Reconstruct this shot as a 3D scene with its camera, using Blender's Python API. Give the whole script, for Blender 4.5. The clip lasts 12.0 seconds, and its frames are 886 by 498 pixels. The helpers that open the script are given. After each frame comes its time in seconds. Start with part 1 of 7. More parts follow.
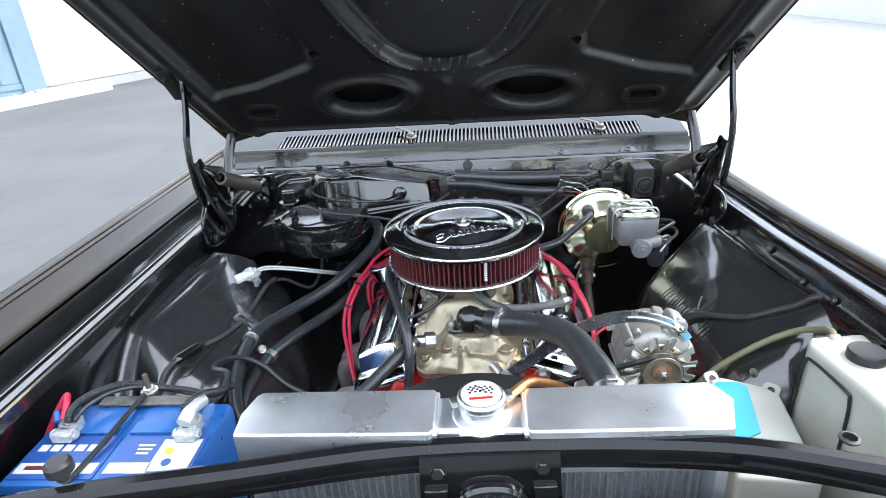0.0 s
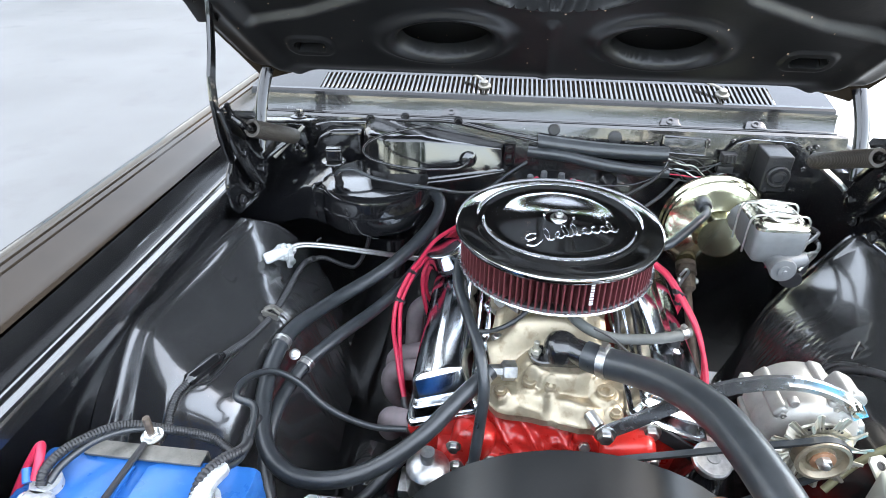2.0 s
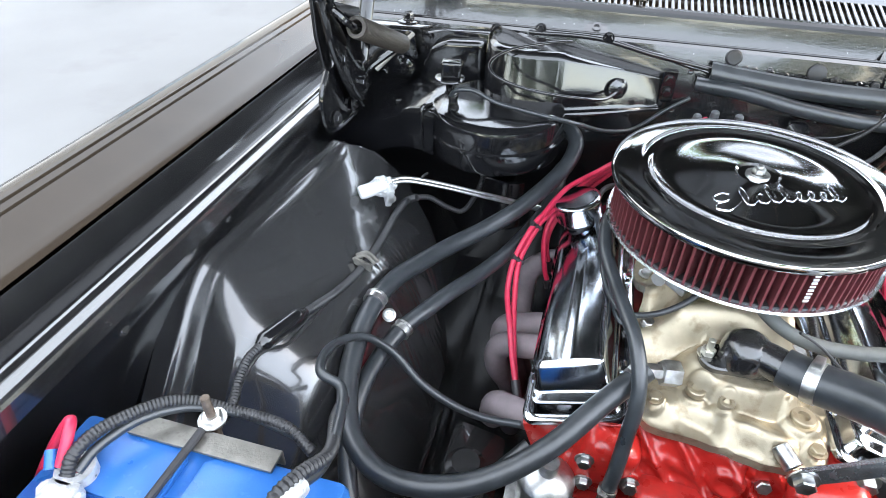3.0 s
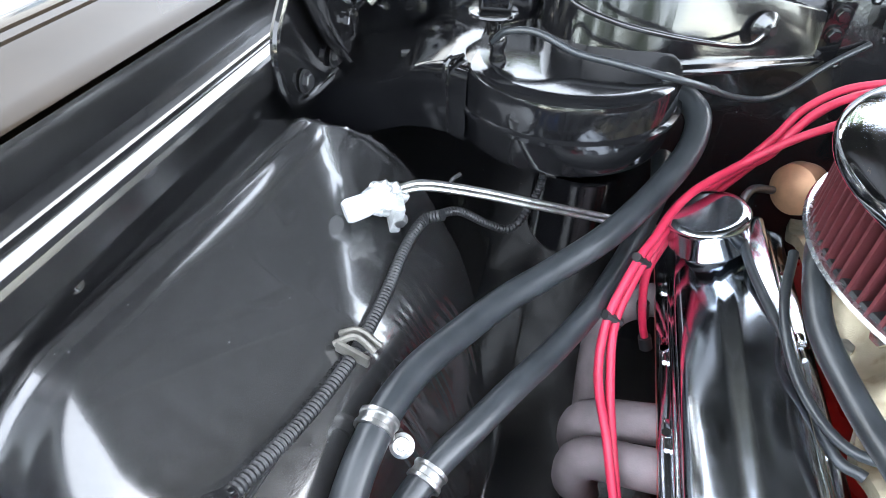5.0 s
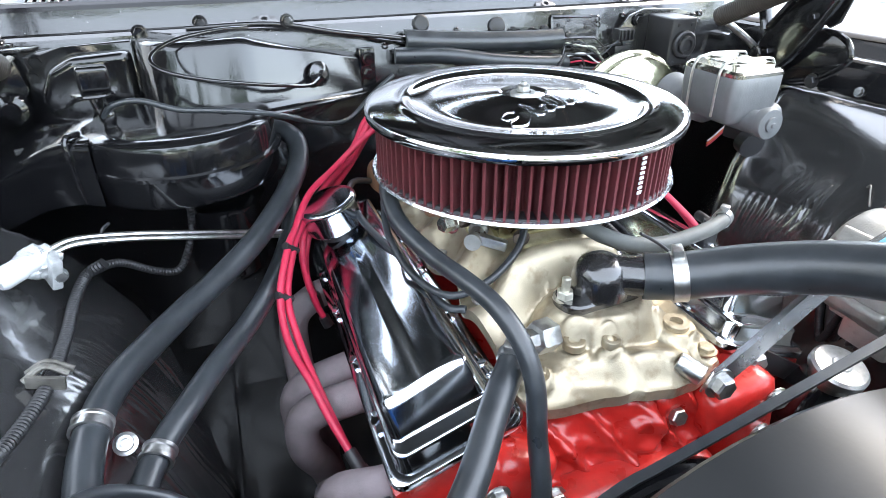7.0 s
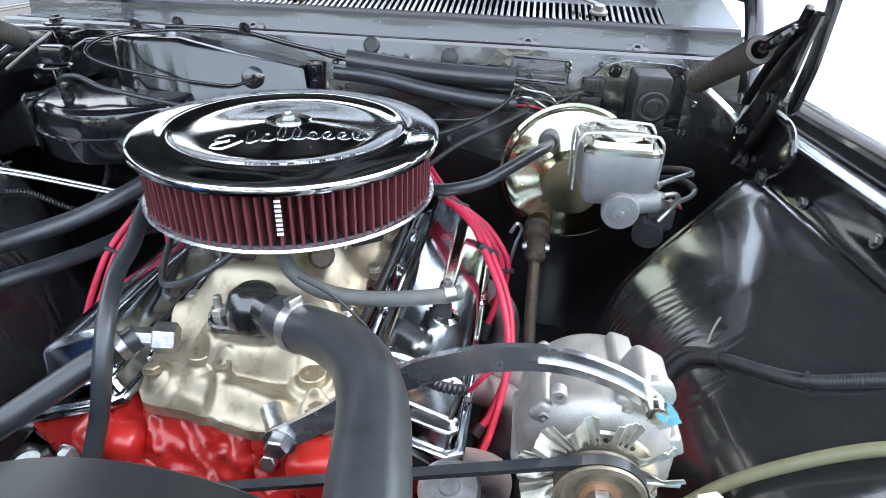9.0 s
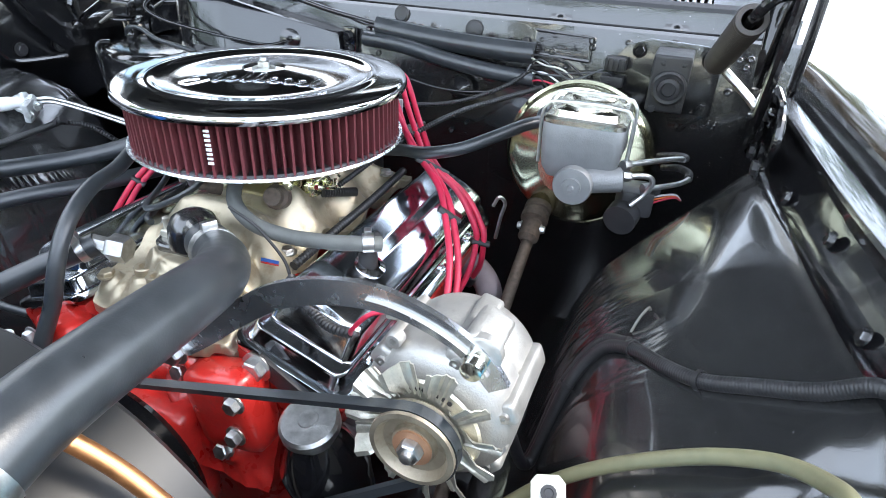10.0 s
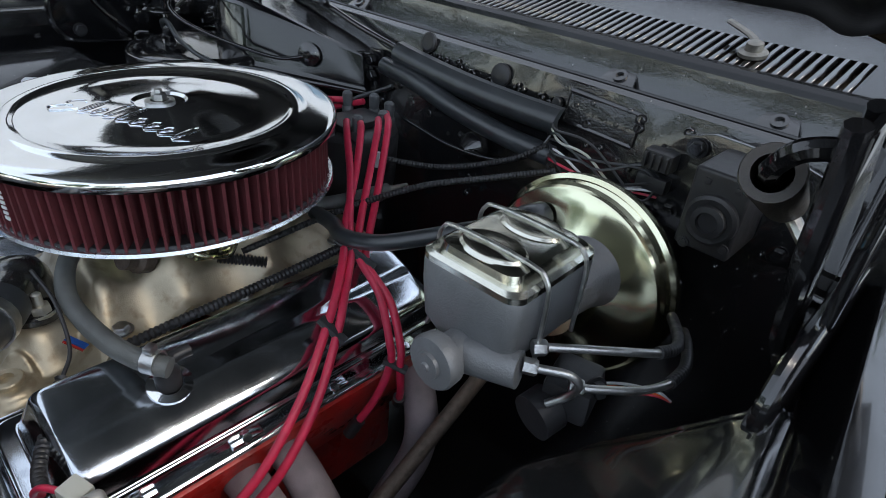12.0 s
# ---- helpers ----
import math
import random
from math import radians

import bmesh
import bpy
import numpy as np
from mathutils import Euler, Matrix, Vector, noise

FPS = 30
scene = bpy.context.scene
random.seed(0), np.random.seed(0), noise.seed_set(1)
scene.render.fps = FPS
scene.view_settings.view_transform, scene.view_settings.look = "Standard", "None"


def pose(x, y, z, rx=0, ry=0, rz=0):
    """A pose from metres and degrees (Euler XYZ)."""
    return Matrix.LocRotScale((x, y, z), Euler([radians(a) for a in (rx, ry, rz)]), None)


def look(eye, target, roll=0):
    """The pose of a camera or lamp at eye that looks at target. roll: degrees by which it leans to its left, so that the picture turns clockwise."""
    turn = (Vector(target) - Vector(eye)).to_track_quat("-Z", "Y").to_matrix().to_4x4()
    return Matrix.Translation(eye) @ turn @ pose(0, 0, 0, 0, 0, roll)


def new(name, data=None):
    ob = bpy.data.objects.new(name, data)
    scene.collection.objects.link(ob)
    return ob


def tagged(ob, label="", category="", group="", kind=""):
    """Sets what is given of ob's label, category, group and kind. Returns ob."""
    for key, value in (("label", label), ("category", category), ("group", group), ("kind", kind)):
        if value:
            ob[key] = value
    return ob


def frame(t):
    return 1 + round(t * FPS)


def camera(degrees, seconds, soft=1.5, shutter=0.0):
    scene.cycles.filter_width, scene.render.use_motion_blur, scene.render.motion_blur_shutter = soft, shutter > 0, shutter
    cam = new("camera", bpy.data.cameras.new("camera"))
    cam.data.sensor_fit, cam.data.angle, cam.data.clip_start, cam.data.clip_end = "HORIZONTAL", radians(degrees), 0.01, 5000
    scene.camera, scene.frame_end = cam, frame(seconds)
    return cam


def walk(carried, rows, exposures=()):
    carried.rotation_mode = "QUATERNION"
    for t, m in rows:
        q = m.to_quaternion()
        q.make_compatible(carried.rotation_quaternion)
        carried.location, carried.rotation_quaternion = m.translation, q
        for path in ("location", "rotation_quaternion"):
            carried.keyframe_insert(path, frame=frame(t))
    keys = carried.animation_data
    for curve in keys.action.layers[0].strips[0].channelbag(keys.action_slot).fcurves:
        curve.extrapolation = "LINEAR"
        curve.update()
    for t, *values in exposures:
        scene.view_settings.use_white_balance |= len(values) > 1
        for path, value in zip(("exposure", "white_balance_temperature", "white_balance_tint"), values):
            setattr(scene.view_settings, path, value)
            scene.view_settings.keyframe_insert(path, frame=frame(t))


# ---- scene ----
cam = camera(73.9, 12.0, soft=0.4)
PATH = [
    (0, (0.082, 0.035, 1.461), (-0.068, 1.849, 0.633), -3.8),
    (0.5, (0.061, 0.104, 1.497), (-0.093, 1.9, 0.631), -3.3),
    (1, (0.055, 0.175, 1.514), (-0.105, 1.931, 0.572), -2.8),
    (1.5, (0.007, 0.251, 1.493), (-0.155, 1.981, 0.504), -1.8),
    (2, (-0.064, 0.339, 1.461), (-0.263, 2.026, 0.404), 0.2),
    (2.5, (-0.14, 0.426, 1.408), (-0.41, 2.042, 0.261), 1.7),
    (3, (-0.187, 0.52, 1.347), (-0.59, 2.045, 0.118), 1.1),
    (3.2, (-0.197, 0.555, 1.331), (-0.659, 2.044, 0.079), 0.5),
    (4.8, (-0.332, 0.831, 1.193), (-0.787, 2.264, -0.126), 0.8),
    (5, (-0.326, 0.854, 1.173), (-0.69, 2.315, -0.144), 1.0),
    (5.5, (-0.327, 0.852, 1.144), (-0.296, 2.444, -0.067), 0.8),
    (6, (-0.331, 0.793, 1.133), (0.096, 2.424, 0.057), 1.4),
    (6.5, (-0.328, 0.721, 1.128), (0.274, 2.344, 0.125), 0.4),
    (7, (-0.282, 0.662, 1.145), (0.316, 2.293, 0.154), -0.2),
    (7.5, (-0.178, 0.608, 1.161), (0.325, 2.276, 0.179), -0.5),
    (7.7, (-0.121, 0.601, 1.17), (0.293, 2.295, 0.191), 0.4),
    (9.3, (0.381, 0.607, 1.186), (0.037, 2.312, 0.199), 2.2),
    (9.5, (0.428, 0.613, 1.174), (0.002, 2.298, 0.184), 2.4),
    (10, (0.523, 0.642, 1.149), (-0.12, 2.252, 0.151), 2.2),
    (10.5, (0.576, 0.708, 1.143), (-0.236, 2.23, 0.131), 1.8),
    (11, (0.627, 0.819, 1.158), (-0.304, 2.261, 0.131), 2.1),
    (11.5, (0.641, 0.925, 1.171), (-0.419, 2.261, 0.125), 3.5),
    (12, (0.644, 1.025, 1.182), (-0.499, 2.281, 0.126), 5.0),
]
EXPOSURES = [(0.0, 2.0, 7250, 10), (1.5, 2.42, 7200, 10), (3.2, 2.70, 7500, 10), (5.0, 3.15, 7500, 10), (6.0, 3.06, 7400, 10), (7.5, 2.50, 7150, 10), (9.5, 2.30, 7000, 10), (10.5, 2.40, 7000, 10), (11.4, 2.08, 7000, 10), (11.7, 1.6, 7000, 10), (12.0, 0.55, 7000, 10)]
walk(cam, [(t, look(eye, target, roll)) for t, eye, target, roll in PATH], EXPOSURES)

# ---- world, sun and backdrop light ----
world = bpy.data.worlds.new("sky")
scene.world = world
world.use_nodes = True
wn = world.node_tree
sky = wn.nodes.new("ShaderNodeTexSky")
sky.sky_type = "NISHITA"
sky.sun_disc = False
sky.sun_elevation, sky.sun_rotation = radians(46), radians(75)
sky.air_density, sky.dust_density, sky.ozone_density = 1.0, 0.6, 1.0
veil = wn.nodes.new("ShaderNodeMix")
veil.data_type, veil.blend_type = "RGBA", "ADD"
veil.inputs["Factor"].default_value = 1.0
wn.links.new(sky.outputs[0], veil.inputs["A"])
veil.inputs["B"].default_value = (3.35, 3.65, 3.95, 1)  # even white haze over the whole sky
wn.links.new(veil.outputs["Result"], wn.nodes["Background"].inputs[0])
wn.nodes["Background"].inputs[1].default_value = 0.15
sun = new("sun", bpy.data.lights.new("sun", "SUN"))
sun.data.energy, sun.data.angle, sun.data.color = 0.6, radians(15), (1.0, 0.96, 0.90)
SUN = Vector((0.671, 0.180, 0.719))
sun.matrix_world = look(SUN * 20, (0, 0, 0))


# ---- materials ----
def mat(name, col, rough=0.4, metal=0.0, var=0.25, scale=40.0, bump=0.15, fine=400.0, dirt=None, dirt_amt=0.0, coat=0.0, rvar=0.12, spread=0.0, spec=0.5, specks=None):
    """A surface with colour and gloss varied at two scales, fine relief and optional dust or rust."""
    m = bpy.data.materials.new(name)
    m.use_nodes = True
    nt = m.node_tree
    b = nt.nodes["Principled BSDF"]
    tc = nt.nodes.new("ShaderNodeTexCoord")

    def noise_node(sc, detail=4.0):
        n = nt.nodes.new("ShaderNodeTexNoise")
        n.inputs["Scale"].default_value, n.inputs["Detail"].default_value = sc, detail
        nt.links.new(tc.outputs["Object"], n.inputs["Vector"])
        return n

    def ramp(src, lo, hi, a, c):
        r = nt.nodes.new("ShaderNodeMapRange")
        r.inputs[1].default_value, r.inputs[2].default_value, r.inputs[3].default_value, r.inputs[4].default_value = lo, hi, a, c
        nt.links.new(src, r.inputs[0])
        return r.outputs[0]

    big, small = noise_node(scale), noise_node(fine, 2.0)
    hsv = nt.nodes.new("ShaderNodeHueSaturation")
    hsv.inputs["Color"].default_value = (*col, 1)
    nt.links.new(ramp(big.outputs["Fac"], 0.25, 0.75, 1 - var, 1 + var), hsv.inputs["Value"])
    out = hsv.outputs[0]
    if spread:
        info = nt.nodes.new("ShaderNodeObjectInfo")
        h2 = nt.nodes.new("ShaderNodeHueSaturation")
        nt.links.new(out, h2.inputs["Color"])
        nt.links.new(ramp(info.outputs["Random"], 0, 1, 1 - spread, 1 + spread), h2.inputs["Value"])
        out = h2.outputs[0]
    if dirt:
        mix = nt.nodes.new("ShaderNodeMix")
        mix.data_type = "RGBA"
        spots = noise_node(scale * 2.3, 8.0)
        nt.links.new(ramp(spots.outputs["Fac"], 0.62 - 0.25 * dirt_amt, 0.78 - 0.1 * dirt_amt, 0, min(1.0, 0.35 + dirt_amt)), mix.inputs["Factor"])
        nt.links.new(out, mix.inputs["A"])
        mix.inputs["B"].default_value = (*dirt, 1)
        out = mix.outputs["Result"]
    if specks:
        cell = nt.nodes.new("ShaderNodeTexVoronoi")
        cell.inputs["Scale"].default_value = specks[1]
        nt.links.new(tc.outputs["Object"], cell.inputs["Vector"])
        m2 = nt.nodes.new("ShaderNodeMix")
        m2.data_type = "RGBA"
        nt.links.new(ramp(cell.outputs["Distance"], specks[2], specks[2] * 1.6, 1, 0), m2.inputs["Factor"])
        nt.links.new(out, m2.inputs["A"])
        m2.inputs["B"].default_value = (*specks[0], 1)
        out = m2.outputs["Result"]
    nt.links.new(out, b.inputs["Base Color"])
    b.inputs["Specular IOR Level"].default_value = spec
    nt.links.new(ramp(big.outputs["Fac"], 0.25, 0.75, max(0.02, rough - rvar * rough), rough + rvar), b.inputs["Roughness"])
    b.inputs["Metallic"].default_value = metal
    if coat:
        b.inputs["Coat Weight"].default_value, b.inputs["Coat Roughness"].default_value = coat, 0.05
    if bump:
        bp = nt.nodes.new("ShaderNodeBump")
        bp.inputs["Strength"].default_value, bp.inputs["Distance"].default_value = bump, 0.002
        add = nt.nodes.new("ShaderNodeMath")
        nt.links.new(big.outputs["Fac"], add.inputs[0])
        nt.links.new(small.outputs["Fac"], add.inputs[1])
        nt.links.new(add.outputs[0], bp.inputs["Height"])
        nt.links.new(bp.outputs[0], b.inputs["Normal"])
    return m


GLOSS = mat("gloss_black_paint", (0.008, 0.008, 0.009), 0.07, 0, 0.3, 30, 0.05, 420, spec=0.6, coat=0.4, rvar=0.04)
LUMPY = mat("lumpy_black_firewall_paint", (0.012, 0.012, 0.013), 0.09, 0, 0.3, 130, 0.20, 420, dirt=(0.03, 0.028, 0.026), dirt_amt=0.08, spec=0.7, coat=0.8, rvar=0.05, specks=((0.14, 0.14, 0.14), 60, 0.045))
SATIN = mat("satin_black_paint", (0.029, 0.029, 0.030), 0.12, 0, 0.30, 90, 0.06, 900, dirt=(0.05, 0.049, 0.048), dirt_amt=0.05, rvar=0.09, spec=1.0, coat=1.0, specks=((0.16, 0.16, 0.165), 75, 0.030))
SEALER = mat("thick_lumpy_sealer", (0.014, 0.014, 0.015), 0.16, 0, 0.3, 150, 1.0, 380, spec=0.7, coat=0.6, rvar=0.05)
HOUSING = mat("polished_black_housing_paint", (0.021, 0.0215, 0.022), 0.13, 0, 0.25, 60, 0.07, 800, dirt=(0.05, 0.05, 0.05), dirt_amt=0.05, rvar=0.07, spec=1.0, coat=0.7, specks=((0.14, 0.14, 0.14), 75, 0.028))
GUTTER = mat("smooth_gutter_paint", (0.012, 0.012, 0.013), 0.16, 0, 0.2, 20, 0.0, 300, spec=1.0, coat=1.0)
COWLM = mat("cowl_paint", (0.008, 0.008, 0.009), 0.10, 0, 0.25, 20, 0.05, 300, spec=0.34, rvar=0.05, coat=0.05, specks=((0.2, 0.2, 0.2), 70, 0.03))
HOODM = mat("dusty_black_hood_paint", (0.007, 0.007, 0.0075), 0.30, 0, 0.3, 9, 0.08, 200, dirt=(0.03, 0.026, 0.024), dirt_amt=0.05, spec=0.35, specks=((0.45, 0.30, 0.20), 34, 0.042))
BROWN = mat("dark_brown_car_paint", (0.040, 0.030, 0.022), 0.10, 0.1, 0.1, 12, 0.0, 300, spec=0.20, rvar=0.04)
CARGLASS = mat("dark_car_glass", (0.01, 0.012, 0.012), 0.04, 0, 0.05, 5, 0.0)
TYRE = mat("tyre_rubber", (0.02, 0.02, 0.02), 0.7, 0, 0.2, 30, 0.3)
LEAF = mat("tree_leaves", (0.05, 0.10, 0.03), 0.5, 0, 0.4, 3, 0.0)
BARK = mat("tree_bark", (0.10, 0.075, 0.05), 0.9, 0, 0.3, 12, 0.5)
RUBBER = mat("black_rubber_hose", (0.026, 0.030, 0.034), 0.30, 0, 0.30, 50, 0.06, 700, rvar=0.10, dirt=(0.05, 0.055, 0.06), dirt_amt=0.05, spec=0.7)
RUBBER_GREY = mat("grey_rubber_hose", (0.10, 0.105, 0.10), 0.55, 0, 0.25, 60, 0.2, 700)
PLASTIC = mat("black_plastic", (0.022, 0.022, 0.024), 0.38, 0, 0.25, 70, 0.1, 500)
SLEEVE = mat("brown_black_spring_sleeve", (0.050, 0.043, 0.038), 0.42, 0, 0.3, 60, 0.15, 600, spec=0.5)
CHROME = mat("chrome", (0.86, 0.87, 0.89), 0.05, 1, 0.05, 25, 0.02, 300, rvar=0.05)
WORNCHROME = mat("worn_chrome", (0.70, 0.73, 0.77), 0.20, 0.95, 0.12, 60, 0.0, 500)
COVERCHROME = mat("scratched_cover_chrome", (0.62, 0.66, 0.71), 0.085, 1, 0.14, 38, 0.02, 900, rvar=0.07, dirt=(0.40, 0.43, 0.47), dirt_amt=0.12)
DULLSTEEL = mat("dull_brown_steel", (0.20, 0.19, 0.17), 0.42, 0.7, 0.25, 90, 0.2, 400, dirt=(0.10, 0.08, 0.06), dirt_amt=0.15)
STEEL = mat("zinc_steel", (0.55, 0.55, 0.54), 0.32, 1, 0.25, 120, 0.15, 500)
RUSTY = mat("rusty_steel", (0.13, 0.10, 0.08), 0.6, 0.6, 0.4, 160, 0.4, 600)
CAST = mat("warm_cast_aluminium", (0.43, 0.37, 0.27), 0.38, 0.7, 0.3, 26, 0.13, 700, dirt=(0.17, 0.11, 0.055), dirt_amt=0.30)
ALU = mat("brushed_aluminium", (0.74, 0.77, 0.81), 0.26, 0.85, 0.15, 14, 0.12, 500, rvar=0.14, dirt=(0.55, 0.57, 0.60), dirt_amt=0.08)
ALTM = mat("cast_alternator_aluminium", (0.42, 0.41, 0.385), 0.42, 0.6, 0.15, 45, 0.2, 500, dirt=(0.25, 0.235, 0.20), dirt_amt=0.08)
FANMETAL = mat("dull_plated_fan_metal", (0.60, 0.58, 0.50), 0.36, 0.8, 0.22, 80, 0.25, 400, dirt=(0.33, 0.27, 0.19), dirt_amt=0.12)
LIDZINC = mat("pale_zinc_lid", (0.72, 0.71, 0.62), 0.16, 1, 0.15, 30, 0.05, 300)
GOLD = mat("yellow_zinc_plating", (0.80, 0.79, 0.56), 0.10, 1, 0.15, 10, 0.02, 200)
PULLEYM = mat("stained_pulley_steel", (0.40, 0.345, 0.26), 0.42, 0.7, 0.25, 60, 0.2, 400, dirt=(0.16, 0.10, 0.06), dirt_amt=0.12)
RED = mat("red_engine_paint", (0.50, 0.022, 0.018), 0.26, 0, 0.3, 35, 0.2, 150, dirt=(0.10, 0.035, 0.02), dirt_amt=0.04, coat=0.35)
HEADER = mat("matt_mauve_grey_header", (0.23, 0.19, 0.20), 0.68, 0.1, 0.22, 40, 0.2, 500)
REDWIRE = mat("red_silicone_lead", (0.58, 0.025, 0.07), 0.38, 0, 0.15, 90, 0.05, 600)
BLUE = mat("blue_battery_plastic", (0.016, 0.125, 0.40), 0.28, 0, 0.10, 40, 0.05, 500, dirt=(0.12, 0.26, 0.5), dirt_amt=0.03)
DEEPBLUE = mat("deep_blue_label", (0.02, 0.09, 0.33), 0.3, 0, 0.08, 40, 0.0)
WHITE = mat("white_label", (0.66, 0.67, 0.68), 0.4, 0, 0.06, 60, 0.0)
MILKY = mat("milky_white_plastic", (0.50, 0.50, 0.44), 0.42, 0, 0.12, 10, 0.05, 300, dirt=(0.36, 0.34, 0.28), dirt_amt=0.1)
CYAN = mat("cyan_plastic", (0.02, 0.40, 0.64), 0.4, 0, 0.06, 20, 0.03)
FILTER = mat("maroon_filter_gauze", (0.105, 0.015, 0.020), 0.8, 0, 0.2, 60, 0.35, 1500, dirt=(0.04, 0.010, 0.011), dirt_amt=0.14)
MCGREY = mat("grey_cast_iron_paint", (0.17, 0.175, 0.18), 0.42, 0.25, 0.15, 50, 0.25, 500)
COPPER = mat("copper_tube", (0.72, 0.33, 0.14), 0.3, 0.9, 0.2, 60, 0.1)
AMBER = mat("tan_zinc_can", (0.50, 0.27, 0.16), 0.4, 0.5, 0.15, 80, 0.1)
ORANGE = mat("orange_wire", (0.70, 0.12, 0.02), 0.4, 0, 0.1)
YELLOWW = mat("yellow_wire", (0.65, 0.50, 0.05), 0.4, 0, 0.1)
CONCRETE = mat("concrete_yard", (0.40, 0.40, 0.39), 0.8, 0, 0.12, 0.6, 0.3, 60, dirt=(0.30, 0.30, 0.30), dirt_amt=0.1)
ASPHALT = mat("grey_asphalt", (0.115, 0.12, 0.125), 0.85, 0, 0.22, 0.9, 0.3, 90, dirt=(0.085, 0.085, 0.09), dirt_amt=0.2)
SIDING = mat("white_siding", (0.62, 0.63, 0.64), 0.55, 0, 0.05, 2, 0.05, 80)
BLUEGREY = mat("blue_grey_paint", (0.16, 0.24, 0.31), 0.5, 0, 0.1, 3, 0.05, 80)
GRAVEL = mat("pale_gravel", (0.6, 0.6, 0.58), 0.8, 0, 0.3, 30, 0.4, 90)
YELLOWPIPE = mat("aged_clear_hose", (0.20, 0.19, 0.11), 0.35, 0, 0.15, 60, 0.05)
TAPE = mat("glossy_lead_tape", (0.55, 0.56, 0.56), 0.3, 0.4, 0.3, 120, 0.5)
ENGINE_GREY = mat("dull_grey_tinwork", (0.10, 0.105, 0.11), 0.4, 0.2, 0.15, 30, 0.1)
SHROUDM = mat("smooth_black_shroud", (0.016, 0.017, 0.018), 0.34, 0, 0.2, 12, 0.03, 200, spec=0.55)
FIN = mat("aluminium_fin_core", (0.45, 0.46, 0.46), 0.5, 0.8, 0.3, 150, 0.4)


# ---- mesh helpers ----
def frame_z(p, d, up=(0, 0, 1)):
    """A pose at p whose z axis points along d."""
    z = Vector(d).normalized()
    u = Vector(up)
    if abs(z.dot(u)) > 0.98:
        u = Vector((0, 1, 0))
    x = u.cross(z).normalized()
    y = z.cross(x)
    m = Matrix((x, y, z)).transposed().to_4x4()
    m.translation = Vector(p)
    return m


def bevelled(bm, geom_edges, w, seg=2):
    if w > 0:
        bmesh.ops.bevel(bm, geom=geom_edges, offset=w, segments=seg, profile=0.6, affect="EDGES", clamp_overlap=True)


def box(bm, c, s, rot=(0, 0, 0), bev=0.004, seg=2):
    m = pose(*c, *rot) @ Matrix.Diagonal((*s, 1))
    r = bmesh.ops.create_cube(bm, size=1, matrix=m)
    edges = list({e for v in r["verts"] for e in v.link_edges})
    bevelled(bm, edges, bev, seg)
    return bm


def lathe(bm, prof, m=None, seg=32, a0=0.0, a1=360.0):
    """prof: (radius, height) from one end to the other, turned round the z axis of the pose m."""
    m = m or Matrix()
    full = abs(a1 - a0) >= 359.9
    n = seg if full else seg + 1
    rings = []
    for r, h in prof:
        if r < 1e-6:
            rings.append([bm.verts.new(m @ Vector((0, 0, h)))])
        else:
            rings.append([bm.verts.new(m @ Vector((r * math.cos(a), r * math.sin(a), h))) for a in (radians(a0 + (a1 - a0) * k / seg) for k in range(n))])
    for p, q in zip(rings, rings[1:]):
        cnt = seg
        for k in range(cnt):
            k2 = (k + 1) % n if full else k + 1
            f = [p[k % len(p)], p[k2 % len(p)], q[k2 % len(q)], q[k % len(q)]]
            f = list(dict.fromkeys(f))
            if len(f) > 2:
                bm.faces.new(f)
    return bm


def spline(pts, sub=6):
    p = [Vector(q) for q in pts]
    p = [p[0] * 2 - p[1]] + p + [p[-1] * 2 - p[-2]]
    out = []
    for i in range(1, len(p) - 2):
        a, b, c, d = p[i - 1:i + 3]
        for k in range(sub):
            t = k / sub
            out.append(0.5 * (2 * b + (c - a) * t + (2 * a - 5 * b + 4 * c - d) * t * t + (3 * b - a - 3 * c + d) * t ** 3))
    out.append(p[-2])
    return out


def tube(bm, pts, r, seg=12, sub=6, ribs=0.0, pitch=0.006, flat=1.0, caps=True, straight=False):
    """A pipe along a smooth line. ribs: depth of ring ribs at that pitch; flat: height over width."""
    line = [Vector(q) for q in pts] if straight else spline(pts, sub)
    if ribs:
        fine = [line[0]]
        for q in line[1:]:
            d = (q - fine[-1]).length
            steps = max(1, round(d / (pitch / 4)))
            base = fine[-1].copy()
            fine += [base.lerp(q, (k + 1) / steps) for k in range(steps)]
        line = fine
    rings, side, run = [], None, 0.0
    for i, q in enumerate(line):
        t = (line[min(i + 1, len(line) - 1)] - line[max(i - 1, 0)]).normalized()
        if side is None:
            side = t.orthogonal().normalized() if abs(t.z) > 0.95 else Vector((0, 0, 1)).cross(t).normalized()
        side = (side - t * side.dot(t)).normalized()
        up = t.cross(side)
        if i:
            run += (q - line[i - 1]).length
        rr = r(i / (len(line) - 1)) if callable(r) else r
        if ribs:
            rr -= ribs * (0.5 - 0.5 * math.cos(2 * math.pi * run / pitch))
        rings.append([bm.verts.new(q + side * rr * math.cos(2 * math.pi * k / seg) + up * rr * flat * math.sin(2 * math.pi * k / seg)) for k in range(seg)])
    for a, b in zip(rings, rings[1:]):
        for k in range(seg):
            bm.faces.new((a[k], a[(k + 1) % seg], b[(k + 1) % seg], b[k]))
    if caps:
        bm.faces.new(rings[0][::-1])
        bm.faces.new(rings[-1])
    return bm


